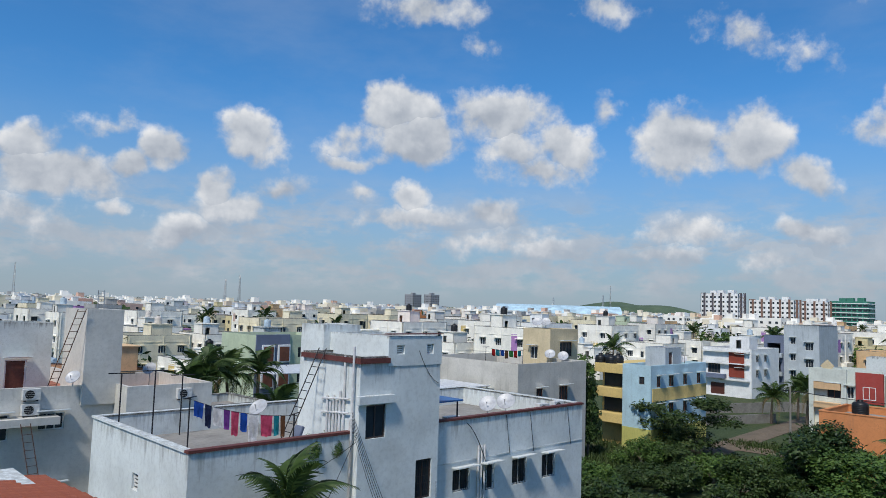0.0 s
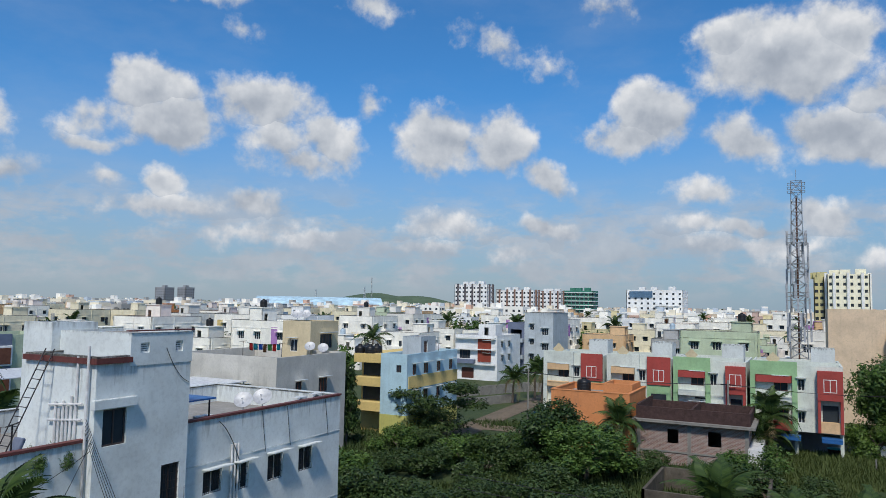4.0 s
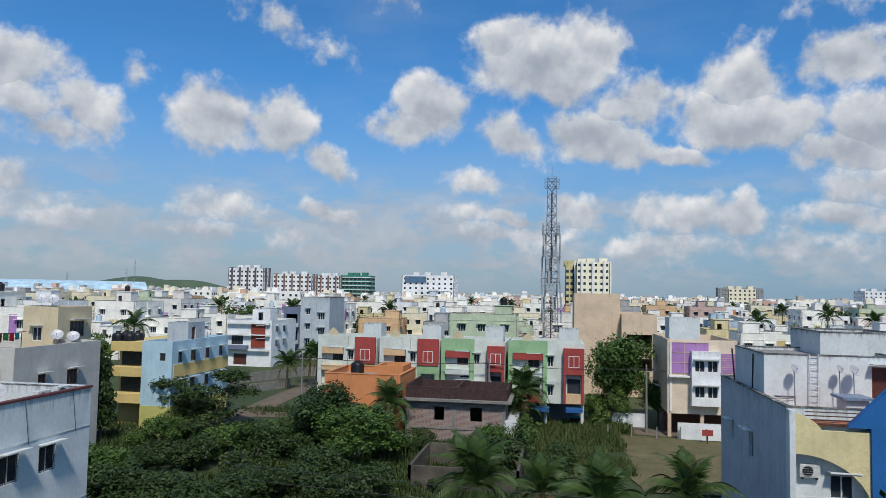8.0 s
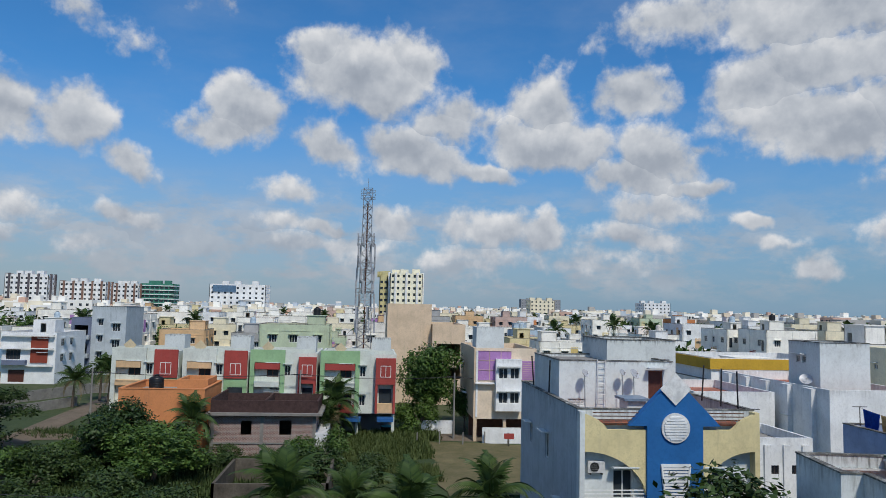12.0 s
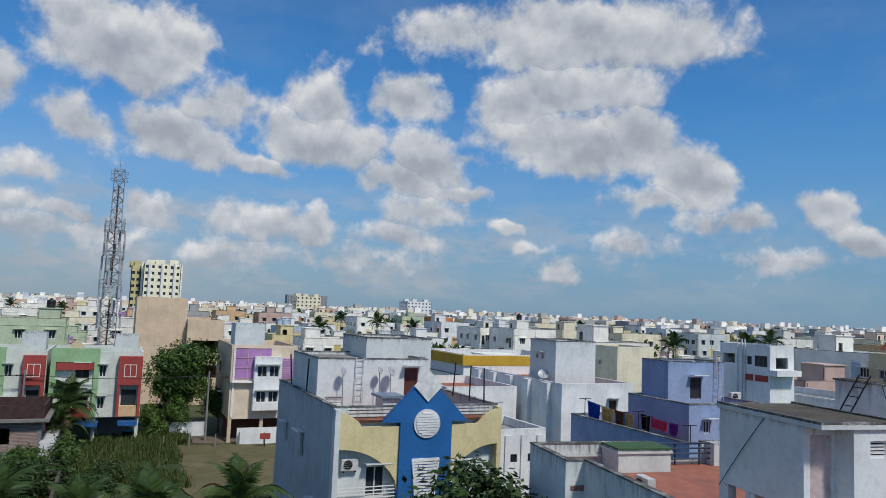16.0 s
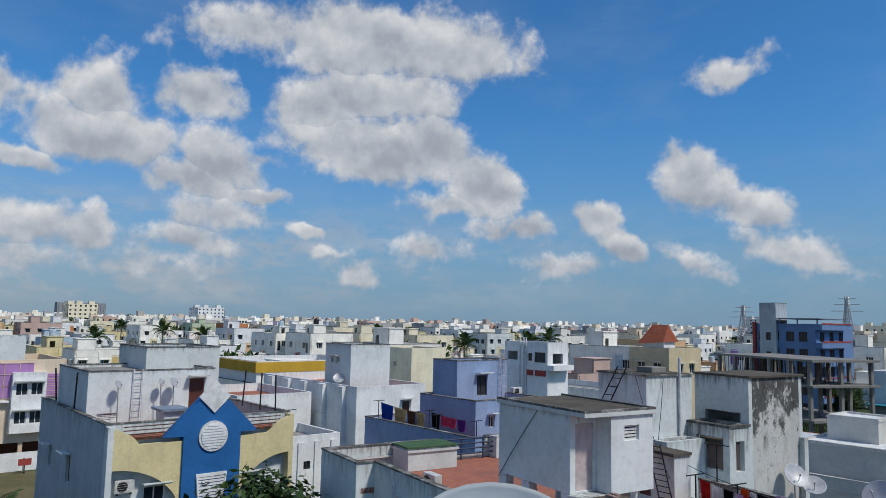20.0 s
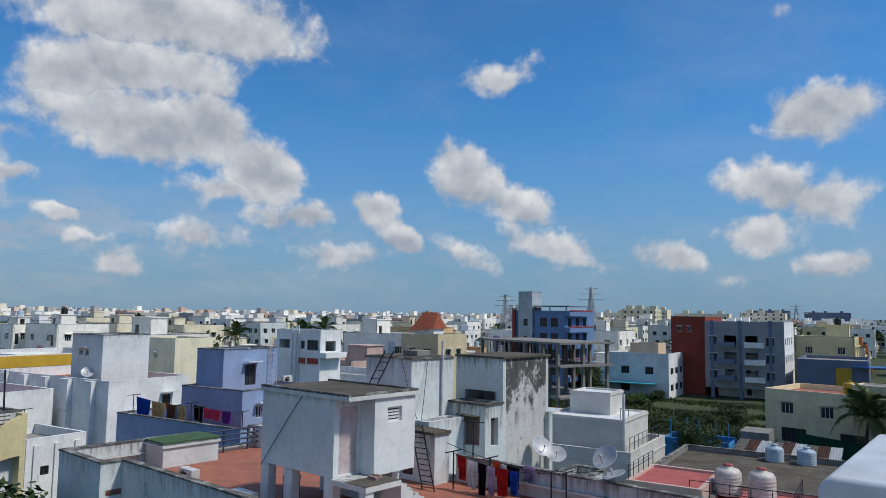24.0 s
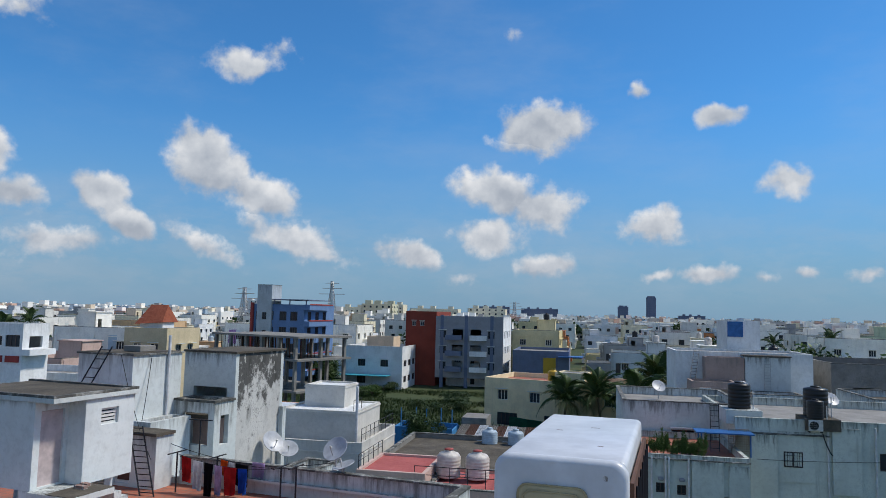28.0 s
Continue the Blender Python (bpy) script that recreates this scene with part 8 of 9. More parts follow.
def railing(pts, h, label, mat=None, step=0.9):
    root = thing("railing", label, "railing")
    for a, b in zip(pts, pts[1:]):
        a, b = Vector(a), Vector(b)
        n = max(1, round((b - a).length / step))
        for i in range(n + 1):
            p = a + (b - a) * i / n
            part("post", tube(p, p + Vector((0, 0, h)), 0.02, n=6), mat or IRON, root)
        for k in (1.0, 0.55):
            part("rail", tube(a + Vector((0, 0, h * k)), b + Vector((0, 0, h * k)), 0.018, n=6), mat or IRON, root)
    return root


drng = random.Random(33)
# roof of the white house with the stair tower
clothes_line((12.7, 27.0, 9.95), (15.1, 23.3, 9.6), 0.22, [(0.42, 0.6, BLUE_C), (0.3, 0.85, NAVY), (0.42, 0.7, WHITE_C), (0.26, 0.75, PURPLE_C), (0.34, 0.9, PINK_C), (0.3, 0.7, BLUE_C), (0.44, 1.05, WHITE_C), (0.5, 0.8, PINK_C), (0.22, 0.75, TEAL_C), (0.2, 0.8, BROWN)], drng, True, 7.9)
for x, y, top in ((11.3, 30.4, 10.7), (12.7, 30.4, 10.75), (14.0, 30.6, 10.5)):
    root = thing("line_post", "dark iron T-shaped clothes post on the terrace", "post", Matrix.Translation((x, y, 7.9)), "clothes posts")
    part("post", tube((0, 0, 0), (0, 0, top - 7.9), 0.03, n=6), IRON, root)
    part("crossbar", tube((-0.5, 0.1, top - 7.9), (0.5, -0.1, top - 7.9), 0.025, n=6), IRON, root)
ladder((15.2, 24.45, 7.95), (17.13, 24.55, 12.0), 0.5, "dark iron ladder leaning on the stair tower", (0, 1, 0), 13)
root = thing("folded_tarpaulin", "dark folded tarpaulin leaning beside the ladder", "tarpaulin")
bm = box(15.2, 15.35, 23.6, 24.1, 7.9, 9.2, 0.05)
bmesh.ops.rotate(bm, cent=(15.2, 24, 7.9), matrix=Matrix.Rotation(radians(22), 3, "Y"), verts=bm.verts)
part("sheet", bm, SLATE, root)
dish(16.9, 29.0, 9.05, 7.9, 0.42, 250, 45)
dish(29.9, 26.8, 8.55, 7.9, 0.48, 240, 40)
dish(31.2, 26.6, 8.6, 7.9, 0.50, 245, 42)
ac_unit(25.0, 24.6, 7.9, 0, "grey air-conditioner outdoor unit on the terrace floor", 0.95)
ac_unit(30.6, 23.4, 8.25, 0)
ac_unit(31.9, 23.4, 8.3, 0)
root = thing("roof_awning", "small blue sheet awning on a post over the terrace", "awning")
part("sheet", box(21.55, 24.6, 23.6, 26.5, 9.45, 9.52), BLUESHEET, root)
part("post", tube((24.4, 23.8, 7.9), (24.4, 23.8, 9.45), 0.04), IRON, root)
for x, y in ((16.4, 22.7), (15.6, 22.72)):
    tree("bush", x - 0.1, y + 0.05, 0.28, 0.4, "small potted plant on the terrace edge", "potted_plant", "plant", 7.9)
cable((17.1, 22.0, 8.9), (3.0, 9.0, 6.0), 0.5)
cable((21.4, 22.0, 6.5), (12.0, 12.0, 3.5), 0.4)
cable((17.1, 22.0, 8.6), (10.7, 22.2, 6.6), 0.35)
for i in range(5):
    cable((17.05, 22.3, 9.2 + 0.12 * i), (13.5 - i, 15.0 - 2 * i, 6.5 - 0.4 * i), 0.35, 0.009)
cable((23.5, 22.3, 8.7), (24.7, 22.2, 6.9), -0.25, 0.02, "thick black cable loop on the white wall")
cable((20.2, 22.0, 12.0), (21.4, 22.02, 10.6), 0.25)
for x in (26.3, 28.1, 31.2):
    cable((x, 22.36, 8.8), (x + 0.3, 22.34, 6.9), 0.02, 0.012, "black cable down the white wall")
# tiled porch roof near the viewer
root = thing("tiled_porch", "porch with a sloping red clay tile roof", "porch")
slope = Matrix.Translation((1.0, 19.5, 8.95)) @ Matrix.Rotation(radians(6), 4, "Y") @ Matrix.Rotation(radians(-3), 4, "X")
base = part("porch_body", box(-3.0, 6.6, 20.0, 26.5, 0, 8.2), WHITE, root)
tile_me = mesh_of(("tile", "porch"), lambda: box(-0.16, 0.16, -0.24, 0.24, 0, 0.045, 0.012), CLAYTILE)
for i in range(20):
    for j in range(14):
        shared("tile", tile_me, root, slope @ Matrix.Translation((i * 0.33, j * 0.46, 0.02 * (j % 2))) @ Matrix.Rotation(radians(4), 4, "X"))

# north house
ac_unit(11.1, 42.05, 8.2, 0)
ac_unit(11.1, 42.05, 7.4, 0)
ac_unit(18.6, 40.2, 8.0, 0)
ladder((12.0, 42.9, 8.0), (13.25, 42.0, 13.1), 0.45, "dark red iron ladder up to the stair room", (1, 0.2, 0), 14, RUST)
ladder((11.3, 40.2, 3.0), (10.7, 41.3, 7.2), 0.45, "rusty iron ladder leaning on the balcony", (1, 0, 0), 11, RUST)
dish(13.0, 41.9, 9.4, 8.9, 0.38, 230, 40)
dish(18.0, 44.0, 9.5, 8.1, 0.40, 230, 40)
ladder((14.9, 44.0, 13.1), (14.9, 44.1, 14.2), 0.35, "grey steel ladder on the tower roof", (1, 0, 0), 7, STEEL)

# beige house and blue apartment house
clothes_line((48.2, 39.3, 10.3), (48.2, 43.6, 10.3), 0.12, [(0.4, 0.5, TEAL_C), (0.4, 0.6, RED), (0.5, 0.55, GREENC), (0.4, 0.7, BROWN), (0.5, 0.5, BLUE_C), (0.5, 0.55, TEAL_C), (0.4, 0.6, RED)], drng, True, 8.3)
dish(56.0, 42.3, 9.6, 8.3, 0.5, 240, 40)
dish(56.2, 40.9, 9.5, 8.3, 0.5, 240, 40)
dish(58.0, 45.5, 12.6, 12.0, 0.5, 240, 40)
dish(59.4, 45.5, 12.6, 12.0, 0.5, 240, 40)
for i in range(4):
    tank(66.0 + (i % 2) * 1.35, 41.8 + (i // 2) * 1.3, 7.85, 0.6, 1.5, BLACKTANK, "black plastic water tank on the blue house")
dish(74.0, 38.5, 8.9, 7.85, 0.5, 235, 40)
dish(75.2, 38.5, 8.9, 7.85, 0.5, 235, 40)
clothes_line((71.5, 37.6, 9.3), (74.0, 37.6, 9.3), 0.1, [(0.5, 0.5, RED), (0.5, 0.6, WHITE_C), (0.5, 0.55, ORANGE_C)], drng, True, 7.85)
ac_unit(64.6, 44.9, 5.95, 270)
ac_unit(64.7, 44.2, 1.6, 270)

# before the row of villas
for y in (1.0, -2.4):
    root = thing("shop_awning", "blue sheet awning under the villa", "awning", group="blue awnings")
    part("sheet", box(75.0, 76.3, y - 0.8, y + 0.9, 2.15, 2.22), BLUESHEET, root)
    part("valance", box(74.97, 75.0, y - 0.8, y + 0.9, 1.85, 2.22), BLUESHEET, root)
for y in (23.0 - 3.55, 9.0):
    root = thing("name_board", "dark lettering on a pale panel of the villa", "sign", group="villa signs")
    for i, w in enumerate((1.4, 0.4, 1.7)):
        part("bar", box(76.33, 76.36, y - w / 2, y + w / 2, 4.9 - i * 0.28, 5.02 - i * 0.28), IRON, root)
part_drum = thing("plastic_drum", "turquoise plastic tub beside the road", "tub", Matrix.Translation((77.8, -2.6, 0)))
part("body", lathe([(0.55, 0), (0.62, 0.9), (0.66, 0.95)], 18), BLACKTANK, part_drum)
part("lid", lathe([(0.66, 0.95), (0.68, 1.0), (0.3, 1.1)], 18), TEALSHEET, part_drum)
for i in range(6):
    root = thing("fence_post", "pale concrete fence post at the field edge", "post", Matrix.Translation((72.0 + 0.6 * (i % 2), -5.5 - i * 2.3, 0)), "fence posts")
    part("post", box(-0.06, 0.06, -0.06, 0.06, -0.1, 1.35, 0.01), CONCRETE, root)
for i in range(5):
    root = thing("fence_post", "pale concrete fence post in the field", "post", Matrix.Translation((58.0 + i * 3, 27.0 - i * 1.2, 0)), "fence posts")
    part("post", box(-0.06, 0.06, -0.06, 0.06, -0.1, 1.25, 0.01), CONCRETE, root)
root = thing("notice_board", "small rusty red notice board on a post", "sign", Matrix.Translation((71.0, -14.6, 0)))
part("board", box(-0.03, 0.03, -0.5, 0.5, 0.9, 1.45), MAROON, root)
part("post", tube((0.05, 0, 0), (0.05, 0, 1.4), 0.04), IRON, root)
root = thing("notice_board", "small blue notice board on two legs", "sign", Matrix.Translation((79.5, 27.2, 0)))
part("board", box(-0.03, 0.03, -0.7, 0.7, 0.8, 1.7), BLUESHEET, root)
for s in (-0.6, 0.6):
    part("leg", tube((0.05, s, 0), (0.05, s, 1.6), 0.035), IRON, root)
tank(72.5, 20.0, 5.3, 0.7, 1.3, BLACKTANK, "black plastic water tank on the orange house")
for i, (x, y) in enumerate(((75.2, 27.0), (75.4, 6.5), (75.0, -9.5), (75.2, -20.0))):
    root = thing("utility_pole", "slim grey concrete power pole with a crossarm", "pole", Matrix.Translation((x, y, 0)), "power poles")
    part("pole", tube((0, 0, 0), (0, 0, 7.0), 0.13, 0.08), CONCRETE, root)
    part("crossarm", box(-0.05, 0.05, -0.7, 0.7, 6.5, 6.6), IRON, root)
for k in (-0.6, 0.0, 0.6):
    for a, b in (((75.2, 27.0 + k, 6.6), (75.4, 6.5 + k, 6.6)), ((75.4, 6.5 + k, 6.6), (75.0, -9.5 + k, 6.6)), ((75.0, -9.5 + k, 6.6), (75.2, -20.0 + k, 6.6))):
        cable(a, b, 0.35, 0.014)

# arrow-gabled house
for x, y, z, r in ((39.0, -12.45, 10.35, 0.24), (39.0, -14.6, 10.4, 0.22), (38.95, -15.25, 10.35, 0.30)):
    dish(x, y, z, 8.35, r, 235, 35, "grey satellite dish beside the stair room wall")
ladder((39.3, -13.5, 8.35), (39.42, -13.5, 11.1), 0.45, "white-painted steel ladder on the stair room wall", (0, 1, 0), 9, PIPEWHITE)
for x, y in ((44.8, -10.9), (41.0, -10.9), (36.8, -19.2), (35.2, -19.3), (39.0, -19.2)):
    root = thing("steel_rod", "dark steel column rod standing up from the parapet", "rod", Matrix.Translation((x, y, 8.9)) @ Matrix.Rotation(radians(drng.uniform(-5, 5)), 4, "X"), "parapet rods")
    part("rod", tube((0, 0, 0), (0, 0, 2.0), 0.045, n=6), IRON, root)
ac_unit(34.35, -11.6, 5.9, 270)
cable((30.0, 14.0, 6.2), (29.0, -26.0, 6.4), 0.5, 0.015)
cable((30.0, 14.0, 5.6), (29.0, -26.0, 5.8), 0.5, 0.015)
clothes_line((42.0, -23.9, 8.0), (45.9, -23.9, 7.9), 0.15, [(0.5, 0.5, BLUE_C), (0.3, 0.5, PURPLE_C), (0.4, 0.45, NAVY), (0.4, 0.55, BLUE_C)], drng, True, 5.9)

# tiled terrace
ac_unit(20.9, -18.1, 7.7, 171, "off-white air-conditioner outdoor unit on the tiled terrace")
ac_unit(17.0, -17.0, 7.7, 171, "white air-conditioner outdoor unit on the terrace wall", 1.0)
clothes_line(on_plot(14.3, -23.4, 8.95), on_plot(10.3, -23.4, 8.85), 0.2, [(0.4, 0.8, RED), (0.42, 0.95, WHITE_C), (0.36, 1.05, BLACK_C), (0.3, 0.95, LILAC), (0.5, 0.9, RED), (0.35, 0.8, BLUE_C)], drng, True, 7.7)
clothes_line(on_plot(13.0, -23.8, 8.85), on_plot(10.0, -23.8, 8.8), 0.12, [(0.28, 0.5, ORANGE_C), (0.22, 0.5, WHITE_C), (0.5, 0.7, BLACK_C)], drng, True, 7.7)
garment(on_plot(12.2, -24.3, 8.72), on_plot(11.2, -24.3, 8.72), 0.2, 0.7, 0.5, LILAC, drng, 0.0)
dish(*on_plot(9.0, -24.5, 9.35), 8.6, 0.42, 20, 40, "grey satellite dish with red lettering on the parapet")
dish(*on_plot(8.7, -24.5, 8.85), 8.6, 0.36, 60, 70)
dish(12.75, -29.6, 8.3, 6.4, 0.45, 300, 35)
dish(12.35, -30.3, 7.9, 6.4, 0.42, 330, 50)
root = thing("storage_drum", "dark blue plastic drum under the stair room", "drum", Matrix.Translation(on_plot(16.9, -18.4, 7.7)))
part("body", lathe([(0.27, 0), (0.29, 0.3), (0.27, 0.6), (0.29, 0.85), (0.2, 0.92)], 16), plain("dark_blue_plastic", (0.02, 0.04, 0.16), 0.4), root)
cable(on_plot(15.5, -17.66, 11.3), on_plot(17.5, -17.62, 8.9), -0.05, 0.012, "black cable across the stair room wall")
cable(on_plot(17.6, -24.1, 12.0), on_plot(15.2, -23.2, 8.7), 0.3, 0.012)
cable(on_plot(17.04, -25.0, 11.9), on_plot(16.6, -24.1, 9.2), 0.25, 0.012)
cable((14.3, -24.1, 9.2), (8.0, -23.8, 8.9), 0.4, 0.012)
root = thing("television_aerial", "bare dark T-shaped aerial pole", "aerial", Matrix.Translation(on_plot(14.3, -24.5, 8.6)))
part("pole", tube((0, 0, 0), (0, 0, 1.3), 0.025), IRON, root)
part("crossbar", tube((-0.45, 0, 1.3), (0.45, 0, 1.3), 0.02), IRON, root)
# periwinkle terrace
clothes_line((39.8, -29.3, 8.5), (33.4, -29.0, 8.3), 0.12, [(1.5, 1.0, BLUE_C), (1.4, 1.0, SAND), (0.9, 0.95, BROWN), (0.9, 0.95, SAND)], drng, True, 6.6)
clothes_line((35.8, -30.4, 8.2), (31.2, -30.2, 8.1), 0.12, [(0.9, 0.9, BLACK_C), (1.6, 0.6, PINK_C), (0.8, 0.7, PURPLE_C)], drng, True, 6.6)
ladder((35.5, -36.9, 8.5), (35.8, -36.9, 11.9), 0.45, "pinkish steel ladder on the periwinkle stair room", (0, 1, 0), 9, DOORPINK)
ac_unit(35.2, -37.9, 8.75, 270)
dish(51.5, -33.5, 9.0, 7.6, 0.45, 300, 40)

# red-roofed house: tanks and railing
for x in (6.9, 5.4):
    tank(x, -38.4, 5.4, 0.62, 1.35, TANKWHITE, "off-white ribbed water tank with a faded red lid", ROOFPINK)
for x in (4.6, 6.4):
    tank(x, -51.2, 4.9, 0.55, 1.0, TANKBLUE, "pale blue ribbed water tank on the grey roof")
railing([(8.2, -36.2, 5.4), (3.8, -36.2, 5.4), (3.8, -39.6, 5.4)], 0.9, "black iron railing round the water tanks")
railing([(11.0, -36.0, 6.0), (11.0, -40.3, 6.0)], 0.7, "black iron railing beside the red roof")
railing([(13.1, -43.1, 5.95), (13.1, -50.2, 5.95)], 0.8, "dark iron roof rail on the pale grey house")
part_pipe = thing("vent_pipe", "white vent pipe beside the stair room", "pipe", Matrix.Translation((13.6, -43.6, 5.5)))
part("pipe", tube((0, 0, 0), (0, 0, 3.7), 0.09), PIPEWHITE, part_pipe)

# pale house with planters and tanks
def drum_tank(x, y, z, r, h, label):
    root = thing("water_tank", label, "water tank", Matrix.Translation((x, y, z)), "water tanks")
    pr = [(r * 0.97, 0.0)]
    for i in range(6):
        a, b = h * 0.86 * i / 6, h * 0.86 * (i + 1) / 6
        pr += [(r, a + 0.02), (r, b - 0.05), (r * 0.965, b - 0.025)]
    part("body", lathe(pr + [(r, h * 0.88), (r * 0.96, h * 0.94), (r * 0.45, h * 0.99)], 24), BLACKTANK, root)
    part("lid", lathe([(r * 0.42, h * 0.985), (r * 0.42, h + 0.04), (r * 0.1, h + 0.06)], 16), BLACKTANK, root)
    part("outlet_pipe", tube((-r * 1.12, 0.3, -0.3), (-r * 1.12, 0.3, h * 0.7), 0.03, n=6), PIPEWHITE, root)
    return root


drum_tank(-8.5, -44.4, 8.86, 0.60, 1.42, "large black ribbed water tank on a roof plinth")
drum_tank(-12.35, -44.0, 8.66, 0.62, 1.58, "large black ribbed water tank beside a smaller one")
drum_tank(-12.05, -43.05, 8.66, 0.42, 0.98, "small black ribbed water tank before a larger one")
ac_unit(-11.95, -42.62, 7.95, 180, w=0.7)
root = thing("roof_awning", "blue sheet awning on slim blue posts", "awning")
part("sheet", box(-8.7, -5.8, -42.95, -41.6, 7.78, 7.84), BLUESHEET, root)
for x in (-8.5, -5.9, -6.05):
    part("post", tube((x, -41.7, 6.65), (x, -41.7, 7.78), 0.04), BLUESHEET, root)
ladder((-6.9, -42.6, 6.7), (-7.1, -44.0, 9.1), 0.45, "dark iron ladder leaning to the upper roof", (1, 0, 0), 9)
for i in range(10):
    k = (i * 7) % 10
    tree("bush", -2.95 - i * 0.33, -39.75 - 0.25 * (i % 2), 0.13 + 0.012 * k, 0.22 + 0.035 * ((i * 3) % 10), "small leafy pot plant on the parapet", "potted_plant", "plant", 6.9, "pot plants")
dish(-10.4, -52.5, 9.3, 8.1, 0.45, 340, 40)
dish(-15.0, -50.0, 9.0, 8.1, 0.45, 340, 40)
dish(-5.0, -53.0, 9.1, 8.1, 0.45, 340, 40)
cable((-9.0, -42.8, 6.4), (-24.0, -42.6, 7.6), 0.3, 0.012)
cable((-12.3, -42.75, 7.9), (-12.75, -42.7, 6.8), 0.15, 0.03, "thick black cable on the pale wall")
ladder((-15.4, -67.1, 7.75), (-15.4, -67.2, 10.6), 0.5, "grey iron ladder on the blind wall", (1, 0, 0), 12, STEEL)
ladder((-9.2, -66.5, 8.6), (-9.9, -68.9, 11.0), 0.45, "black iron ladder leaning on the white wall", (1, 0, 0), 10)

# sheds on the waste ground
root = thing("blue_shed", "roofless bright blue block shed", "shed")
BRIGHTBLUE = paint("bright_blue_wash", (0.05, 0.22, 0.46), streak=0.3)
for b in (box(12.4, 18.6, -70.0, -69.8, 0, 2.7), box(12.4, 12.6, -74, -70.02, 0, 2.5), box(18.4, 18.6, -74, -70.02, 0, 2.4), box(12.6, 18.4, -74.2, -74.0, 0, 2.6), box(15.5, 15.7, -74, -70.02, 0, 2.3)):
    part("wall", b, BRIGHTBLUE, root)
for i in range(5):
    part("post", tube((12.8 + i * 1.3, -72 - (i % 2), 0), (12.8 + i * 1.3, -72 - (i % 2), 4.2), 0.05, n=6), BRIGHTBLUE, root)
root = thing("concrete_shed", "small weathered concrete shed", "shed")
part("wall", box(9.5, 12.0, -76.5, -73.0, 0, 3.4), CONCRETE, root)
root = thing("tin_shed", "low shed with a rusty corrugated sheet roof", "shed")
part("wall", box(3.6, 10.6, -66.0, -58.5, 0, 2.9), CONCRETE, root)
for i in range(9):
    bm = bmesh.new()
    n = 14
    x0 = 3.3 + i * 0.84
    last = None
    for k in range(n + 1):
        x = x0 + 0.86 * k / n
        z = 0.03 * math.cos(k * 2.2) + 0.02 * (i % 2)
        cur = (bm.verts.new((x, -58.0, 2.95 + z)), bm.verts.new((x, -66.5, 3.75 + z)))
        if last:
            bm.faces.new((last[0], cur[0], cur[1], last[1]))
        last = cur
    bmesh.ops.solidify(bm, geom=bm.faces, thickness=0.01)
    part("sheet", bm, (WHITESHEET, RUST, CONCRETE)[i % 3], root)
root = thing("green_net", "dark green shade net hung between poles", "net")
bm = bmesh.new()
gv = [[bm.verts.new((-1.0 + i * 1.0, -80.5 + 0.2 * math.sin(i * 2), 0.2 + j * 0.55 - (0.25 * math.sin(i * 0.5) if j == 4 else 0))) for j in range(5)] for i in range(10)]
for i in range(9):
    for j in range(4):
        bm.faces.new((gv[i][j], gv[i + 1][j], gv[i + 1][j + 1], gv[i][j + 1]))
bmesh.ops.solidify(bm, geom=bm.faces, thickness=0.01)
part("net", bm, plain("green_shade_net", (0.01, 0.09, 0.06), 0.9), root)
# roof tanks of the cream house
for lx in (-8.2, -13.4):
    p = Matrix.Translation((12.0, -90.0, 0)) @ Matrix.Rotation(radians(-15.4), 4, "Z") @ Vector((lx, -2.0, 5.9))
    tank(p.x, p.y, p.z, 0.7, 1.35, TANKYELLOW, "yellow ribbed water tank on the cream house")
# white sheet canopies between the northern houses
for x0, x1, y0, y1, z in ((38.0, 46.0, 41.0, 47.0, 7.2), (40.0, 52.0, 66.0, 75.0, 6.2)):
    root = thing("sheet_canopy", "white sheet canopy on steel posts", "canopy", group="sheet canopies")
    part("sheet", box(x0, x1, y0, y1, z, z + 0.08), WHITESHEET, root)
    for x in (x0 + 0.2, x1 - 0.2):
        for y in (y0 + 0.2, y1 - 0.2):
            part("post", tube((x, y, 0), (x, y, z), 0.06), STEEL, root)

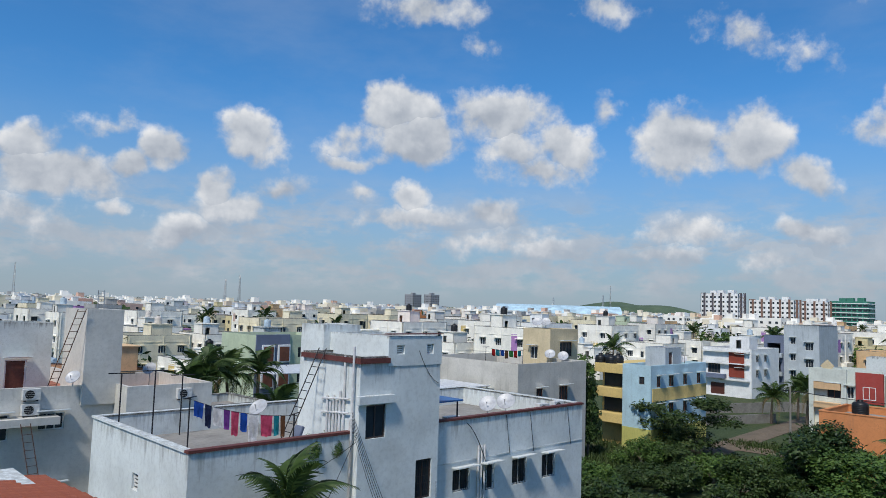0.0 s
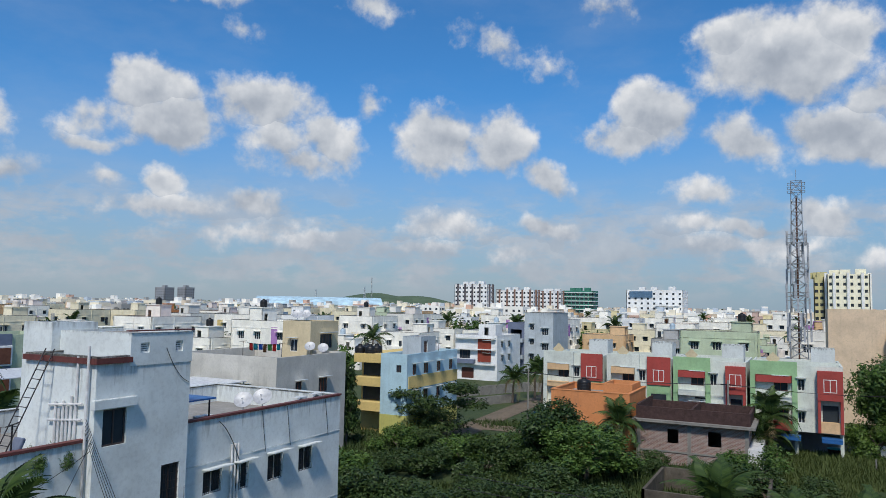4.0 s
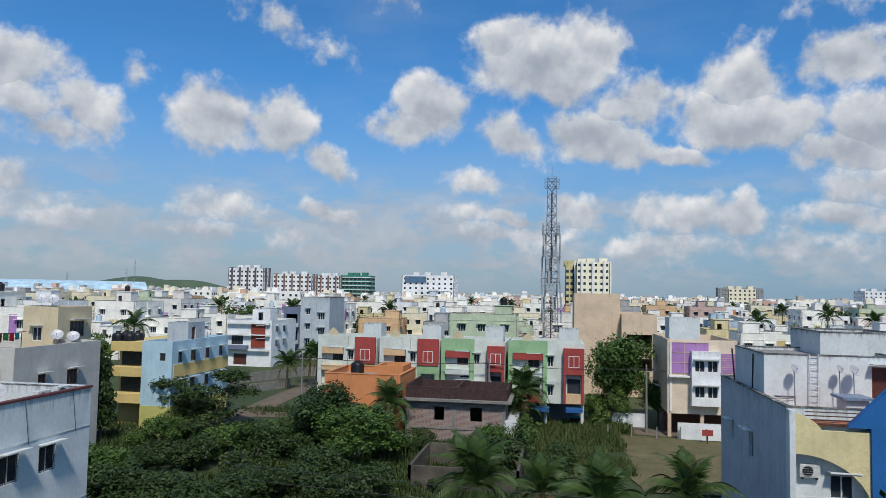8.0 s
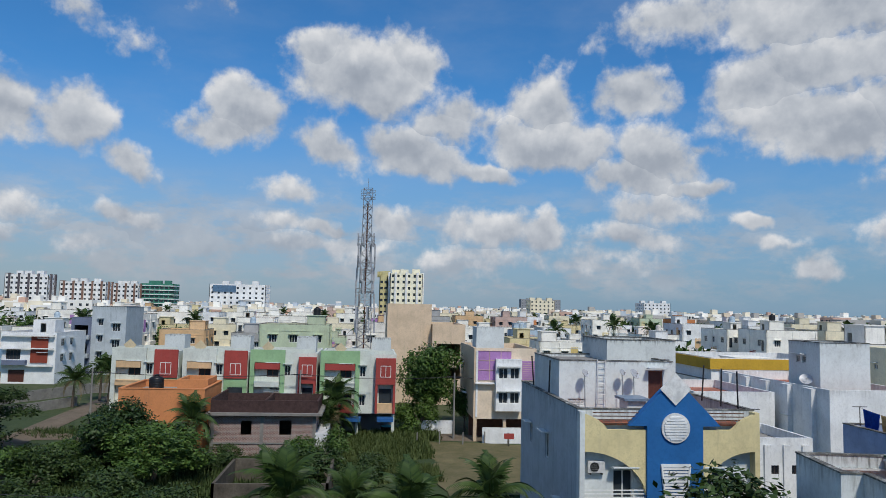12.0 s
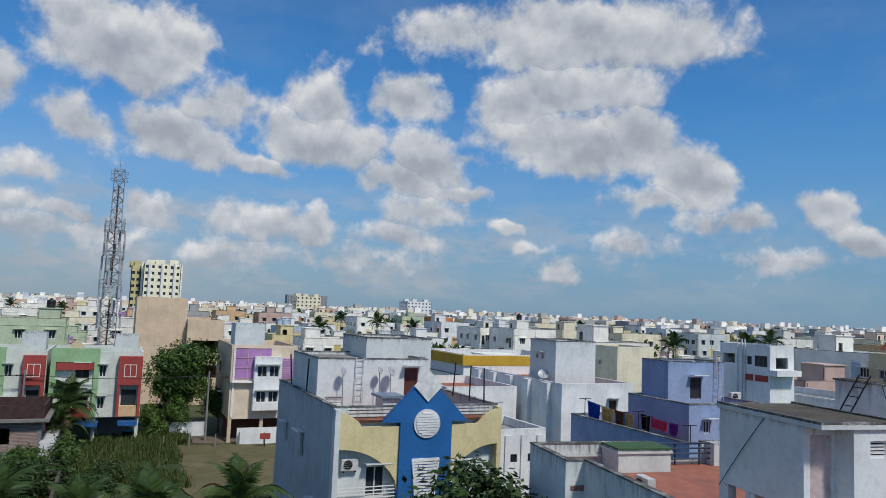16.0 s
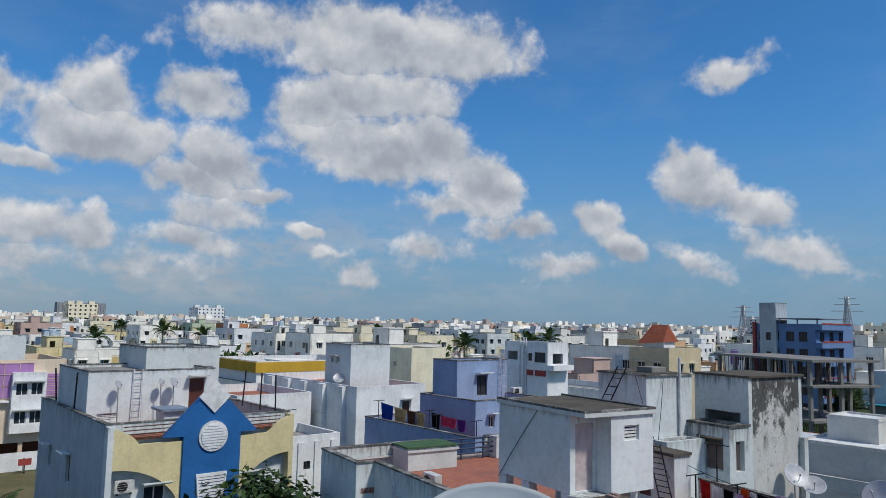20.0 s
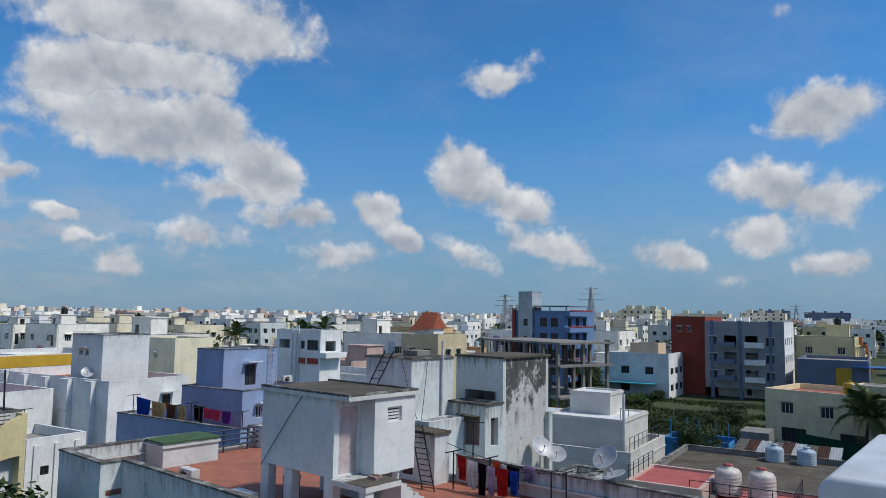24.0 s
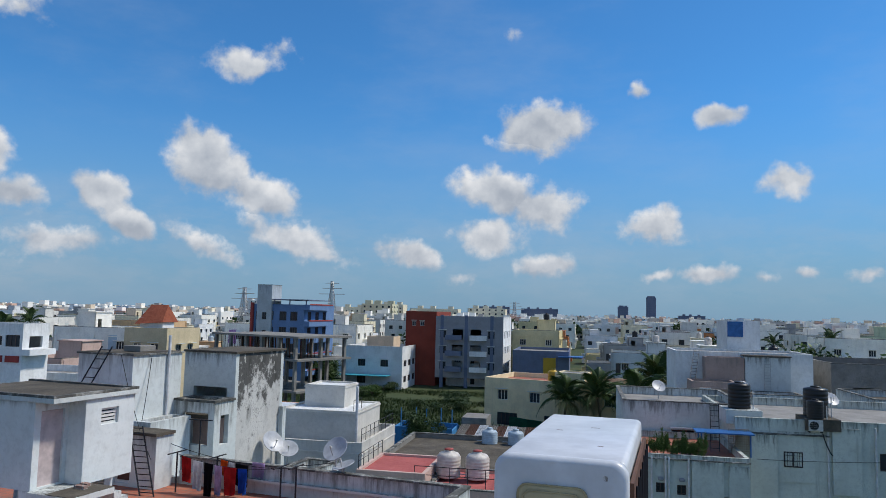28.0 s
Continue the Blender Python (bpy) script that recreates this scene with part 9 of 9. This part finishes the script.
# ---- on the viewer's own roof ----
# an old refrigerator lies on blocks
ENAMEL = plain("white_appliance_enamel", (0.62, 0.64, 0.67), 0.35, 0.0, 0.2, 3.0, 0.5)
root = thing("refrigerator", "old white refrigerator lying on concrete blocks, with scuffed enamel", "refrigerator", Matrix.Translation((0.16, -5.24, 12.2)) @ Matrix.Rotation(radians(173), 4, "Z"))
def rounded_slab(half_w, z0, z1, y0, y1, r, n=6):
    """A slab along y whose section is a rectangle with rounded corners."""
    bm = bmesh.new()
    ring = []
    for cx, cz, a0 in ((half_w - r, z1 - r, 0), (r - half_w, z1 - r, 90), (r - half_w, z0 + r, 180), (half_w - r, z0 + r, 270)):
        for k in range(n + 1):
            a = radians(a0 + 90 * k / n)
            ring.append((cx + r * math.cos(a), cz + r * math.sin(a)))
    inset = min(r * 0.35, 0.02)
    rows = []
    for y, f in ((y0, inset), (y0 + inset * 0.4, inset * 0.35), (y0 + inset, 0.0), (y1 - inset, 0.0), (y1 - inset * 0.4, inset * 0.35), (y1, inset)):
        mid = (z0 + z1) / 2
        rows.append([bm.verts.new((x * (1 - f / half_w), y, mid + (z - mid) * (1 - 2 * f / (z1 - z0)))) for x, z in ring])
    for a, b in zip(rows, rows[1:]):
        for k in range(len(ring)):
            bm.faces.new((a[k], a[(k + 1) % len(ring)], b[(k + 1) % len(ring)], b[k]))
    bm.faces.new(rows[0])
    bm.faces.new(list(reversed(rows[-1])))
    bmesh.ops.recalc_face_normals(bm, faces=bm.faces)
    for f in bm.faces:
        f.smooth = len(f.verts) == 4
    return bm


part("body", rounded_slab(0.272, 0.38, 0.99, -0.63, 0.70, 0.03), ENAMEL, root)
part("door", rounded_slab(0.285, 0.375, 1.0, -0.70, -0.64, 0.07, 8), ENAMEL, root, "white door with rounded corners")
BEIGEPLASTIC = plain("yellowed_plastic", (0.55, 0.46, 0.27), 0.4)
bm = rounded_slab(0.15, 0.63, 0.885, -0.714, -0.70, 0.045)
bmesh.ops.translate(bm, vec=(-0.03, 0, 0), verts=bm.verts)
part("panel_frame", bm, BEIGEPLASTIC, root, "yellowed plastic panel frame")
bm = rounded_slab(0.125, 0.655, 0.86, -0.722, -0.714, 0.035)
bmesh.ops.translate(bm, vec=(-0.03, 0, 0), verts=bm.verts)
part("panel", bm, BEIGEPLASTIC, root)
for x, y, w in ((0.05, 0.25, 0.022), (-0.12, 0.1, 0.016), (0.13, -0.3, 0.014)):
    part("scuff", box(x - w, x + w, y - 0.005, y + 0.005, 0.9885, 0.9905), RUST, root, "rusty scuff on the enamel")
part("plug", tube((0.19, -0.70, 0.93), (0.19, -0.685, 0.93), 0.012), RUST, root, "rusty screw hole")
part("back_panel", box(0.282, 0.30, -0.6, 0.62, 0.42, 0.9), RUST, root, "rusty brown back panel")
for i in range(7):
    part("coil", tube((0.31, -0.55 + i * 0.18, 0.44), (0.31, -0.55 + i * 0.18, 0.88), 0.006, n=5), IRON, root)
for y in (-0.5, 0.5):
    part("block", box(-0.2, 0.2, y - 0.1, y + 0.1, 0.0, 0.38), CONCRETE, root)
# a small satellite dish on a pole at the roof edge
# darker, bluer dish grey: the shade on this side is put into the paint
DISHGREY = plain("shaded_dish_enamel", (0.33, 0.37, 0.40), 0.5, 0.0, 0.06, 2.0)
root = dish(0.735, -1.455, 13.722, 12.2, 0.088, 305, 48, "small grey satellite dish on a slim pole")
